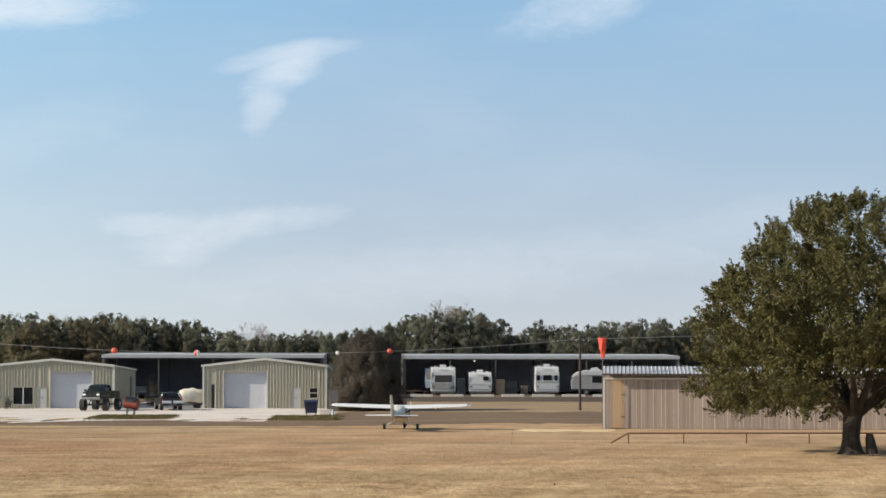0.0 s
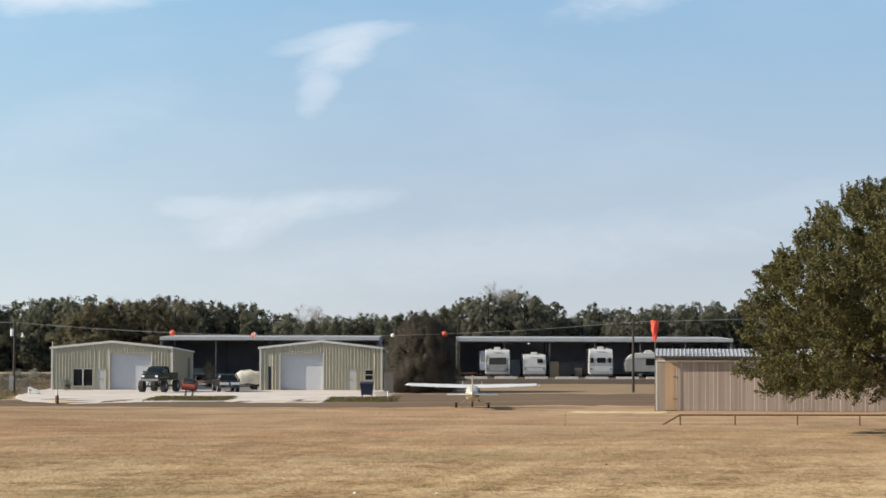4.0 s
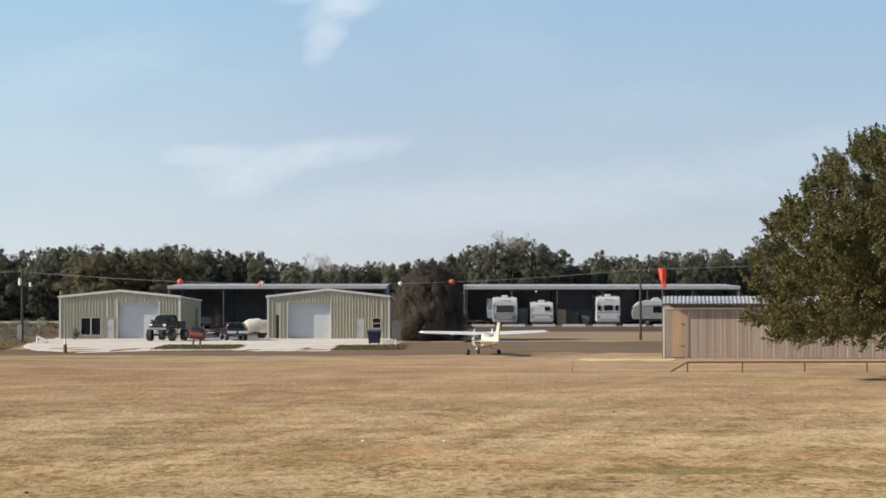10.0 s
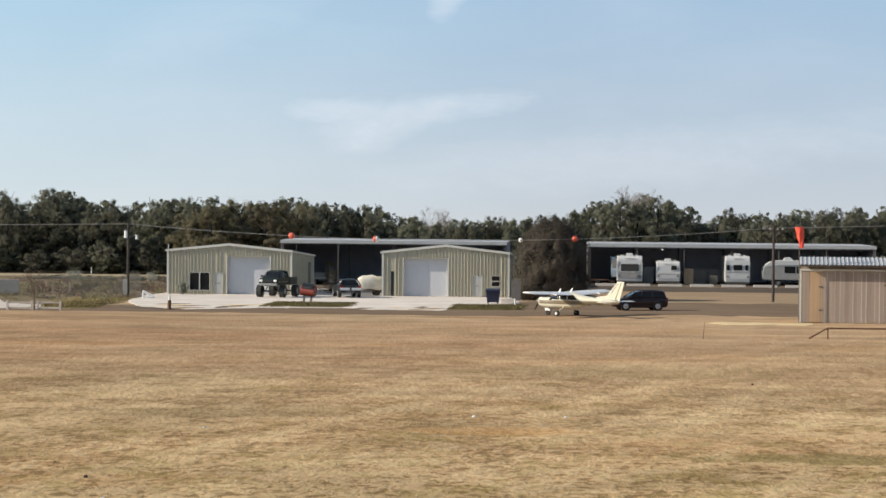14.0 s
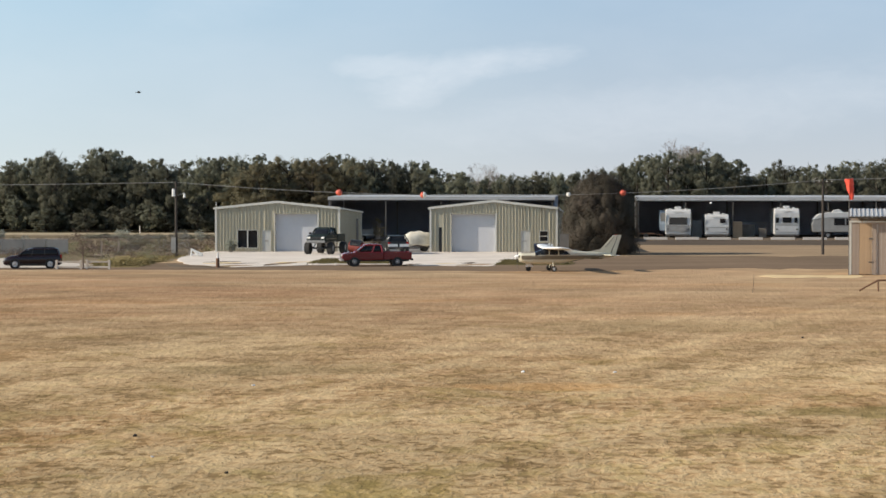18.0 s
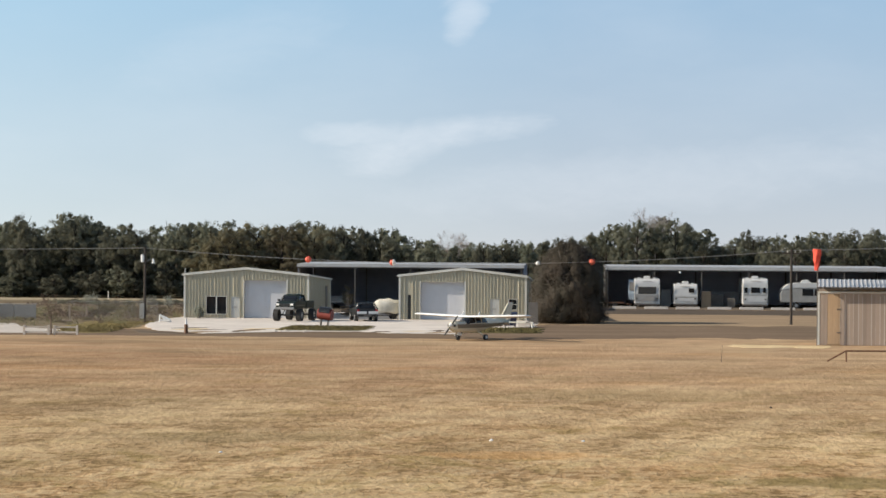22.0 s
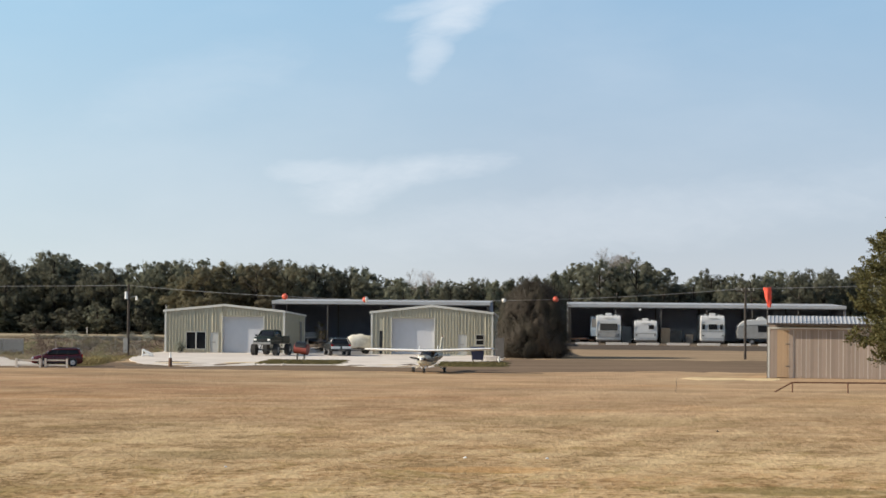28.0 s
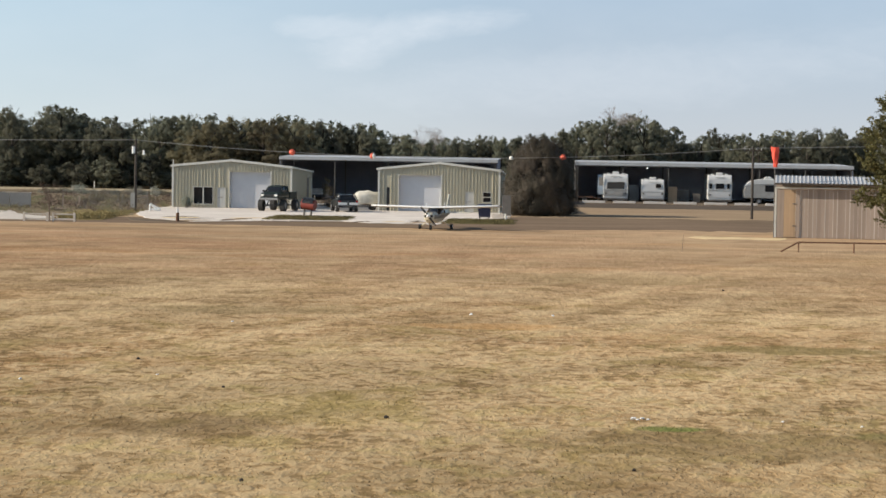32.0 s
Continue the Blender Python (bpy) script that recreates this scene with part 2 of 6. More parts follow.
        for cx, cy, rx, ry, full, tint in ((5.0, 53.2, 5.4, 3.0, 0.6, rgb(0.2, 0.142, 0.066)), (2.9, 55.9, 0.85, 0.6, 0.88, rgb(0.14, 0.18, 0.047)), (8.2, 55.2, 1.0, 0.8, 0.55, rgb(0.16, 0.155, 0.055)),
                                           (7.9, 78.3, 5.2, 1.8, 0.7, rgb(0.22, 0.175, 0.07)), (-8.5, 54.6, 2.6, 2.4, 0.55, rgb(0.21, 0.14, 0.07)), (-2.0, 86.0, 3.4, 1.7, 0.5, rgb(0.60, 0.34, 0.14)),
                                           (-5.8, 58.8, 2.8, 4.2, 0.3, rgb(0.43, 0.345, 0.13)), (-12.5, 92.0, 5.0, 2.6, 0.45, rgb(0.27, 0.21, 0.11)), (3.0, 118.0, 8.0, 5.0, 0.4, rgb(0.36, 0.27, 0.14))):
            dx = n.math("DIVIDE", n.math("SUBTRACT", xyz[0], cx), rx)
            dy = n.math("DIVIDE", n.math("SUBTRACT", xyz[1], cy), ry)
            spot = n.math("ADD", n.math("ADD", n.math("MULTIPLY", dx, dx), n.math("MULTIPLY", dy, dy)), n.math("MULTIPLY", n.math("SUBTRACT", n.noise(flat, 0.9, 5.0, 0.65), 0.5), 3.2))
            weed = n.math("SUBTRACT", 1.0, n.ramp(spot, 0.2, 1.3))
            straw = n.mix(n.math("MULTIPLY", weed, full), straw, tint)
        # the turf is thinner and darker in the west of the field
        thin = n.add("ShaderNodeMapRange", {0: xyz[0], 1: -18.0, 2: 14.0, 3: 0.915, 4: 1.055}).outputs[0]
        mottle = n.ramp(n.noise(n.scaled(co, 0.5, 0.62, 7.0), 0.2, 6.0, 0.66, 0.9), 0.34, 0.66)
        thin = n.math("MULTIPLY", thin, n.add("ShaderNodeMapRange", {0: mottle, 3: 0.8, 4: 1.09}).outputs[0])
        straw = n.add("ShaderNodeHueSaturation", {"Value": thin, "Color": straw}).outputs[0]
        ins = {"Roughness": 0.95, "Specular IOR Level": 0.0}
        if blades:
            one = n.add("ShaderNodeNewGeometry").outputs["Random Per Island"]
            tone = n.math("ADD", 0.95, n.math("MULTIPLY", n.math("SUBTRACT", one, 0.5), 0.25))
            straw = n.add("ShaderNodeHueSaturation", {"Value": tone, "Color": straw}).outputs[0]
        else:
            straw = n.mix(n.math("MULTIPLY", n.math("MULTIPLY", n.math("SUBTRACT", 1.0, blade), 0.17), calm), straw, rgb(0.15, 0.10, 0.05))
            hgt = n.math("ADD", n.math("MULTIPLY", clump, 0.8), n.math("MULTIPLY", blade, 0.2))
            ins["Normal"] = n.add("ShaderNodeBump", {"Strength": 0.45, "Distance": 0.06, "Height": hgt}).outputs[0]
        ins["Base Color"] = straw
        out = n.add("ShaderNodeBsdfPrincipled", ins)
        if blades:  # sunlight shines through the dry blades
            out = n.add("ShaderNodeMixShader", {0: 0.45, 1: out.outputs[0], 2: n.add("ShaderNodeBsdfTranslucent", {"Color": straw}).outputs[0]})
        n.add("ShaderNodeOutputMaterial", {0: out.outputs[0]})

    return material(name, build)


def glass_material(name, tint):
    def build(n, m):
        p = n.add("ShaderNodeBsdfPrincipled", {"Base Color": rgb(*tint), "Roughness": 0.06, "Specular IOR Level": 0.35})
        n.add("ShaderNodeOutputMaterial", {0: p.outputs[0]})

    return material(name, build)


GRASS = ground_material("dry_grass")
BLADES = ground_material("dry_grass_blades", True)
ASPHALT = surface("old_asphalt", (0.15, 0.112, 0.08), (0.245, 0.18, 0.127), 0.92, scale=0.22, fine=3.0, bump=0.4, stretch=(0.3, 1, 1), spec=0.0)
CONCRETE = surface("pale_concrete", (0.58, 0.525, 0.465), (0.74, 0.68, 0.61), 0.9, scale=0.25, fine=4.0, bump=0.15, spec=0.0, dirt=0.3)
GRAVEL = surface("pale_gravel", (0.48, 0.435, 0.38), (0.64, 0.585, 0.52), 0.95, scale=0.4, fine=9.0, bump=0.5, spec=0.0)
WEEDS = surface("low_weeds", (0.075, 0.07, 0.033), (0.19, 0.155, 0.075), 0.95, scale=1.1, fine=12.0, bump=0.8, spec=0.0)
FIELD = surface("far_field", (0.36, 0.30, 0.205), (0.47, 0.40, 0.28), 0.95, scale=0.08, fine=2.0, bump=0.3, stretch=(0.3, 1, 1), spec=0.0)
VERGE = surface("verge_grass", (0.17, 0.135, 0.07), (0.33, 0.27, 0.125), 0.95, scale=0.35, fine=9.0, bump=0.8, spec=0.0)
SCRUB = surface("scrub_grass", (0.13, 0.105, 0.07), (0.29, 0.235, 0.16), 0.95, scale=0.12, fine=3.0, bump=0.6, stretch=(0.5, 1, 1), spec=0.0)
TURF = surface("worn_turf", (0.265, 0.195, 0.128), (0.39, 0.29, 0.19), 0.95, scale=0.15, fine=5.0, bump=0.5, stretch=(0.4, 1, 1), spec=0.0)
DIRT = surface("dark_dirt", (0.125, 0.10, 0.078), (0.19, 0.152, 0.115), 0.95, scale=0.3, fine=4.0, bump=0.5, spec=0.0)
DARKTRACK = surface("dark_track", (0.085, 0.07, 0.058), (0.14, 0.115, 0.092), 0.95, scale=0.25, fine=4.0, bump=0.5, stretch=(0.4, 1, 1), spec=0.0)
SAND = surface("pale_sand", (0.58, 0.45, 0.26), (0.74, 0.60, 0.37), 0.95, scale=0.7, fine=6.0, bump=0.4, spec=0.0)
GREENPAINT = surface("dark_green_paint", (0.006, 0.014, 0.012), (0.01, 0.02, 0.017), 0.55, scale=1.5, dirt=0.06, spec=0.25)
SILVERWHEEL = surface("silver_alloy", (0.5, 0.5, 0.5), (0.6, 0.6, 0.6), 0.35, 0.5, scale=6.0)
SIDING = surface("tan_metal_siding", (0.365, 0.34, 0.258), (0.41, 0.38, 0.29), 0.42, 0.0, scale=0.7, fine=14.0, vary=0.02, dirt=0.05)
TRIM = surface("white_trim", (0.56, 0.55, 0.50), (0.63, 0.62, 0.57), 0.4, scale=2.0)
ROOFING = surface("galvanised_roof", (0.44, 0.435, 0.43), (0.53, 0.525, 0.515), 0.5, 0.25, scale=0.6, fine=18.0, dirt=0.08)
DOORWHITE = surface("white_door_paint", (0.52, 0.53, 0.56), (0.57, 0.58, 0.61), 0.45, scale=1.0, fine=12.0, dirt=0.05)
DOORGREY = surface("dull_door_paint", (0.42, 0.42, 0.40), (0.47, 0.47, 0.445), 0.5, scale=1.0, fine=12.0, dirt=0.06)
# Two copies of one wall: shade put into the colour, deeper left, lifted right
SHADEWALL = surface("shaded_back_wall", (0.17, 0.18, 0.22), (0.23, 0.24, 0.285), 0.8, scale=0.6)
DARKWALL = surface("dark_back_wall", (0.42, 0.43, 0.48), (0.52, 0.53, 0.58), 0.8, scale=0.6)
STEEL = surface("primer_steel", (0.10, 0.09, 0.08), (0.17, 0.15, 0.13), 0.6, 0.3, scale=2.0)
RUST = surface("rusty_pipe", (0.12, 0.06, 0.035), (0.20, 0.105, 0.06), 0.8, 0.2, scale=3.0, fine=30.0)
BOARD = surface("weathered_siding", (0.30, 0.235, 0.19), (0.37, 0.295, 0.24), 0.85, scale=1.6, fine=16.0, stretch=(1, 1, 0.12), vary=0.12, bump=0.2, dirt=0.16)
PALEBOARD = surface("pale_board", (0.47, 0.41, 0.35), (0.56, 0.495, 0.43), 0.85, scale=1.6, fine=16.0, stretch=(1, 1, 0.12), vary=0.2, bump=0.2, dirt=0.08)
NEWWOOD = surface("honey_wood", (0.36, 0.245, 0.15), (0.46, 0.32, 0.195), 0.8, scale=2.0, fine=18.0, stretch=(1, 1, 0.1), vary=0.12, bump=0.2)
TIMBER = surface("creosoted_pole", (0.04, 0.032, 0.026), (0.08, 0.064, 0.052), 0.9, scale=1.5, fine=16.0, stretch=(4, 4, 0.3), bump=0.4)
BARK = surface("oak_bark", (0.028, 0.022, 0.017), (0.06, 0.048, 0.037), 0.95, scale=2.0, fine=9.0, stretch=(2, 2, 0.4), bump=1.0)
WOODFLOOR = surface("wood_floor", (0.06, 0.05, 0.03), (0.11, 0.09, 0.055), 0.95, scale=0.2, fine=3.0, spec=0.0)
BROWNTWIG = surface("brown_twigs", (0.115, 0.08, 0.06), (0.17, 0.12, 0.09), 0.9, scale=1.0)
TWIG = surface("bare_twigs", (0.27, 0.235, 0.21), (0.36, 0.32, 0.29), 0.9, scale=1.0)
OAKLEAF = leafage("oak_leaves", (0.066, 0.064, 0.025), (0.104, 0.098, 0.037), (0.156, 0.137, 0.056), 0.8, 0.2)
# Lifted, greyed leaf colour stands in for haze over the far wood
FARLEAF = leafage("wood_leaves", (0.145, 0.15, 0.108), (0.184, 0.186, 0.13), (0.19, 0.192, 0.136), 0.2, 0.5)
TANLEAF = leafage("dull_leaves", (0.16, 0.152, 0.09), (0.21, 0.192, 0.115), (0.23, 0.208, 0.125), 0.2, 0.5)
VINELEAF = leafage("vine_leaves", (0.085, 0.08, 0.058), (0.15, 0.124, 0.09), (0.12, 0.106, 0.072), 0.4, 0.25)
WHITE = surface("white_gelcoat", (0.74, 0.74, 0.72), (0.80, 0.80, 0.78), 0.35, scale=1.2, fine=10.0, dirt=0.07)
CARAVANWHITE = surface("caravan_white", (0.52, 0.52, 0.51), (0.60, 0.60, 0.585), 0.4, scale=1.2, fine=10.0, dirt=0.1)
CREAM = surface("cream_aircraft_paint", (0.60, 0.57, 0.45), (0.65, 0.62, 0.50), 0.28, scale=1.5, fine=20.0, dirt=0.03)
STRIPE = surface("tan_stripe", (0.16, 0.13, 0.085), (0.21, 0.17, 0.11), 0.35, scale=2.0)
RUBBER = surface("rubber", (0.016, 0.016, 0.016), (0.03, 0.029, 0.028), 0.85, scale=4.0)
BLACK = surface("black_paint", (0.012, 0.013, 0.014), (0.022, 0.022, 0.023), 0.3, scale=2.0, dirt=0.05)
CHROME = surface("dull_chrome", (0.55, 0.55, 0.55), (0.66, 0.66, 0.66), 0.25, 0.9, scale=3.0)
GREYWHEEL = surface("alloy", (0.18, 0.18, 0.18), (0.26, 0.26, 0.26), 0.5, 0.5, scale=6.0)
RED = surface("red_car_paint", (0.15, 0.011, 0.015), (0.19, 0.016, 0.02), 0.22, scale=1.0)
MAROON = surface("maroon_car_paint", (0.06, 0.009, 0.014), (0.08, 0.013, 0.019), 0.22, scale=1.0)
PLUM = surface("dark_plum_paint", (0.014, 0.006, 0.009), (0.02, 0.009, 0.012), 0.22, scale=1.0)
NAVY = surface("navy_plastic", (0.006, 0.008, 0.03), (0.01, 0.013, 0.042), 0.5, scale=2.0)
REDPAINT = surface("faded_red_paint", (0.21, 0.035, 0.026), (0.30, 0.06, 0.042), 0.6, scale=3.0, dirt=0.2)
TARP = surface("canvas_tarp", (0.48, 0.45, 0.37), (0.72, 0.685, 0.6), 0.9, scale=1.0, fine=7.0, bump=0.5, dirt=0.1)
ORANGE = surface("orange_fabric", (0.74, 0.075, 0.045), (0.8, 0.1, 0.06), 0.7, scale=2.0)
BALLORANGE = surface("orange_marker", (0.60, 0.085, 0.045), (0.66, 0.115, 0.06), 0.5, scale=3.0)
BALLWHITE = surface("white_marker", (0.68, 0.66, 0.60), (0.74, 0.72, 0.67), 0.5, scale=3.0)
GREYMETAL = surface("grey_sheet", (0.30, 0.29, 0.27), (0.40, 0.385, 0.36), 0.55, 0.3, scale=1.2, dirt=0.15)
PALEBLUE = surface("pale_blue_paint", (0.25, 0.32, 0.4), (0.33, 0.4, 0.48), 0.5, scale=1.0, fine=10.0, dirt=0.08)
SLATS = surface("grey_privacy_slats", (0.15, 0.15, 0.148), (0.225, 0.22, 0.212), 0.7, scale=0.8, fine=8.0, vary=0.12)
GLASS = glass_material("dark_glass", (0.012, 0.014, 0.017))
# Paler tint stands in for sky reflected in the caravan's window
SKYGLASS = glass_material("sky_tinted_glass", (0.05, 0.053, 0.055))
LAMP = glass_material("clear_lamp", (0.75, 0.75, 0.72))
TAIL = glass_material("red_lamp", (0.35, 0.01, 0.01))
PALESHRUB = leafage("pale_shrub_leaves", (0.26, 0.27, 0.22), (0.33, 0.34, 0.28), (0.4, 0.4, 0.34), 0.8)

# ---- mesh tools ----


def finish(name, bm, mat, smooth=False):
    me = bpy.data.meshes.new(name)
    bmesh.ops.recalc_face_normals(bm, faces=bm.faces[:])
    bm.to_mesh(me)
    bm.free()
    for m in (mat if isinstance(mat, (list, tuple)) else [mat]):
        me.materials.append(m)
    if smooth:
        me.polygons.foreach_set("use_smooth", [True] * len(me.polygons))
    return me


def part(name, bm, mat, parent, label="", at=None, smooth=False):
    ob = new(name, bm if isinstance(bm, bpy.types.Mesh) else finish(name, bm, mat, smooth))
    ob.parent = parent
    if at is not None:
        ob.matrix_basis = at
    if label:
        tagged(ob, label)
    return ob


def thing(name, at, label, category, group="", kind=""):
    ob = new(name)
    ob.empty_display_size = 0.3
    ob.matrix_basis = at
    return tagged(ob, label, category, group, kind)


def solo(name, bm, mat, at, label, category, group="", kind="", smooth=False):
    ob = new(name, finish(name, bm, mat, smooth))
    ob.matrix_basis = at
    return tagged(ob, label, category, group, kind)


def box(x0, x1, y0, y1, z0, z1, bm=None, bevel=0.0):
    own = bmesh.new()
    c = bmesh.ops.create_cube(own, size=1.0)
    for v in c["verts"]:
        v.co = Vector(((x0 + x1) / 2 + v.co.x * (x1 - x0), (y0 + y1) / 2 + v.co.y * (y1 - y0), (z0 + z1) / 2 + v.co.z * (z1 - z0)))
    if bevel:
        bmesh.ops.bevel(own, geom=own.edges[:], offset=bevel, segments=2, affect="EDGES", profile=0.6)
    if bm is None:
        return own
    return merge(bm, own)


def merge(bm, other):
    tmp = bpy.data.meshes.new("tmp")
    other.to_mesh(tmp)
    other.free()
    bm.from_mesh(tmp)
    bpy.data.meshes.remove(tmp)
    return bm


def rod(p0, p1, r0, r1=None, n=10, bm=None):
    own = bm or bmesh.new()
    p0, p1 = Vector(p0), Vector(p1)
    r1 = r0 if r1 is None else r1
    q = (p1 - p0).to_track_quat("Z", "Y")
    rings = []
    for p, r in ((p0, r0), (p1, r1)):
        rings.append([own.verts.new(p + q @ Vector((r * math.cos(a), r * math.sin(a), 0))) for a in (2 * math.pi * k / n for k in range(n))])
    for k in range(n):
        own.faces.new((rings[0][k], rings[0][(k + 1) % n], rings[1][(k + 1) % n], rings[1][k]))
    own.faces.new(rings[0][::-1])
    own.faces.new(rings[1])
    return own


def loft(rings, bm=None, close=True):
    """Skin through rings of equal length."""
    own = bm or bmesh.new()
    vs = [[own.verts.new(p) for p in ring] for ring in rings]
    n = len(rings[0])
    for a, b in zip(vs, vs[1:]):
        for k in range(n):
            own.faces.new((a[k], a[(k + 1) % n], b[(k + 1) % n], b[k]))
    if close:
        own.faces.new(vs[0][::-1])
        own.faces.new(vs[-1])
    return own


def slab(outline, y0, y1, bevel=0.0, bm=None):
    """An outline in x and z, pushed along y."""
    own = bmesh.new()
    a = [own.verts.new((x, y0, z)) for x, z in outline]
    b = [own.verts.new((x, y1, z)) for x, z in outline]
    n = len(a)
    own.faces.new(a)
    own.faces.new(b[::-1])
    for k in range(n):
        own.faces.new((a[k], b[k], b[(k + 1) % n], a[(k + 1) % n]))
    if bevel:
        bmesh.ops.bevel(own, geom=own.edges[:], offset=bevel, segments=2, affect="EDGES", profile=0.6)
    return own if bm is None else merge(bm, own)


def sheet(outline, z, thick=0.05):
    """A flat slab from an outline in x and y."""
    own = bmesh.new()
    top = [own.verts.new((x, y, z)) for x, y in outline]
    low = [own.verts.new((x, y, z - thick)) for x, y in outline]
    n = len(top)
    own.faces.new(top)
    own.faces.new(low[::-1])
    for k in range(n):
        own.faces.new((top[k], low[k], low[(k + 1) % n], top[(k + 1) % n]))
    return own


def ragged(x0, x1, y0, y1, step=1.5, amount=0.5, seed=1):
    """A rectangle with a wandering edge."""
    rnd = random.Random(seed)
    pts = []
    for ax, ay, bx, by in ((x0, y0, x1, y0), (x1, y0, x1, y1), (x1, y1, x0, y1), (x0, y1, x0, y0)):
        n = max(2, int(math.hypot(bx - ax, by - ay) / step))
        for k in range(n):
            f = k / n
            pts.append((ax + (bx - ax) * f + rnd.uniform(-amount, amount), ay + (by - ay) * f + rnd.uniform(-amount, amount)))
    return pts

# ---- ground ----


def setting(name, bm, mat, label="", category="ground"):
    ob = new(name, finish(name, bm, mat))
    return tagged(ob, label, category, kind="structure")


def wander(points, step, amount, seed):
    """A closed outline whose straight runs are broken into uneven ones."""
    rnd = random.Random(seed)
    out = []
    for (ax, ay), (bx, by) in zip(points, points[1:] + points[:1]):
        n = max(1, int(math.hypot(bx - ax, by - ay) / step))
        for k in range(n):
            out.append((ax + (bx - ax) * k / n + rnd.uniform(-amount, amount), ay + (by - ay) * k / n + rnd.uniform(-amount, amount)))
    return out


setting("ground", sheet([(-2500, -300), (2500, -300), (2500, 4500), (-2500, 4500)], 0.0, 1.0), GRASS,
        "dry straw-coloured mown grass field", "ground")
setting("worn_turf", sheet(ragged(-4, 75, 214, 262.5, 2.2, 1.9, 5), 0.006), TURF, "worn dull turf beyond the road", "grass")
setting("scrub", sheet(ragged(-170, -38.2, 189, 288, 4.0, 0.8, 8), 0.006), SCRUB, "dull brown scrub field behind the yard", "scrub")


setting("road", sheet(wander([(-140, 174), (-60, 180.5), (-31, 182.3), (-10, 181), (-4, 181), (8, 187), (30, 189), (110, 203), (110, 224), (-8, 198), (-40, 195), (-140, 180)], 1.6, 0.55, 3), 0.012),
        ASPHALT, "worn grey-brown asphalt airfield road", "road")
setting("taxiway", sheet(wander([(-9, 195), (6, 186.5), (70, 190), (70, 217), (-3.5, 215)], 1.8, 1.5, 4), 0.009), ASPHALT, "bare grey-brown hardpacked taxiway", "road")
setting("concrete_apron", sheet(wander([(-36.8, 199), (-34.5, 192), (-31.8, 189.2), (-30, 187.2), (-27.2, 189.4), (-24.6, 191.5), (-21, 193), (-18, 193.5), (-15.6, 190.7), (-9.8, 190.5), (-9.2, 196), (-8.4, 199), (-5.4, 207), (-4.3, 209),
                                 (-4.3, 246), (-39, 246), (-38.8, 214), (-38.4, 207)], 1.2, 0.22, 17), 0.032, 0.1), CONCRETE,
        "pale sunlit concrete apron before the hangars", "apron")
# Shade put in as dark ground, so tree gaps show nothing sunlit
setting("wood_floor", sheet(wander([(-260, 299.5), (260, 299.5), (900, 4300), (-900, 4300)], 9.0, 1.0, 10), 0.03), WOODFLOOR, "dark ground sheet under and beyond the woods", "ground")
setting("gravel_lot", sheet(wander([(-95, 180), (-60, 184.0), (-41.6, 185.2), (-41.0, 187.4), (-42.2, 192), (-46, 196), (-50, 206), (-95, 206)], 1.4, 0.4, 6), 0.031), GRAVEL, "pale gravel yard beside the road", "gravel")
setting("far_field", sheet(ragged(-170, 170, 289, 299, 6.0, 1.2, 7), 0.02), FIELD, "strip of tan field below the woods", "field")


def cover(name, x0, x1, y0, y1, z, n, seed, tall, mats, label, lean=0.3, fan=False):
    """Loose blades and weeds on a patch of ground, as one object; a fan widens with y."""
    rng = np.random.default_rng(seed)
    y = rng.uniform(y0, y1, n)
    x = rng.uniform(x0, x1, n) * (y if fan else 1.0)
    h = tall * rng.uniform(0.4, 1.0, n)
    if fan:  # tufts stand in drifts
        thick = np.array([noise.noise((a * 0.35, b * 0.35, 3.0)) + 0.6 * noise.noise((a * 1.3, b * 1.3, 7.0)) for a, b in zip(x, y)])
        keep = thick > rng.uniform(-1.3, 0.1, n)
        x, y, h = x[keep], y[keep], h[keep] * (1 + 0.8 * np.clip(thick[keep], -0.4, 0.6))
        n = len(x)
    a = rng.uniform(0, 2 * np.pi, n)
    w = h * (rng.uniform(0.3, 0.65, n) if fan else rng.uniform(0.12, 0.3, n))
    lx, ly = rng.normal(0, lean, n) * h, rng.normal(0, lean, n) * h
    v = np.empty((n, 3, 3))
    v[:, 0] = np.stack([x - w * np.cos(a), y - w * np.sin(a), np.full(n, z)], 1)
    v[:, 1] = np.stack([x + w * np.cos(a), y + w * np.sin(a), np.full(n, z)], 1)
    v[:, 2] = np.stack([x + lx, y + ly, z + h], 1)
    me = bpy.data.meshes.new(name)
    me.from_pydata(v.reshape(-1, 3).tolist(), [], np.arange(3 * n).reshape(-1, 3).tolist())
    me.materials.append(mats)
    return tagged(new(name, me), label, "grass", kind="stuff")


# ---- hangars ----


def panel_mesh(width, low, high_a, high_b, mat=None, rib=0.305, deep=0.06):
    """A ribbed metal sheet that stands in the xz plane and faces -y."""
    xs = [(0.0, 0.0)]
    k = rib / 2
    while k < width - 0.05:
        xs += [(k - 0.055, 0.0), (k - 0.028, -deep), (k + 0.028, -deep), (k + 0.055, 0.0)]
        k += rib
    xs = [p for p in xs if p[0] < width] + [(width, 0.0)]
    bm = bmesh.new()
    lo = [bm.verts.new((x, y, low)) for x, y in xs]
    hi = [bm.verts.new((x, y, high_a + (high_b - high_a) * x / width)) for x, y in xs]
    for i in range(len(xs) - 1):
        bm.faces.new((lo[i], lo[i + 1], hi[i + 1], hi[i]))
    me = finish("panel", bm, mat or SIDING)
    return me


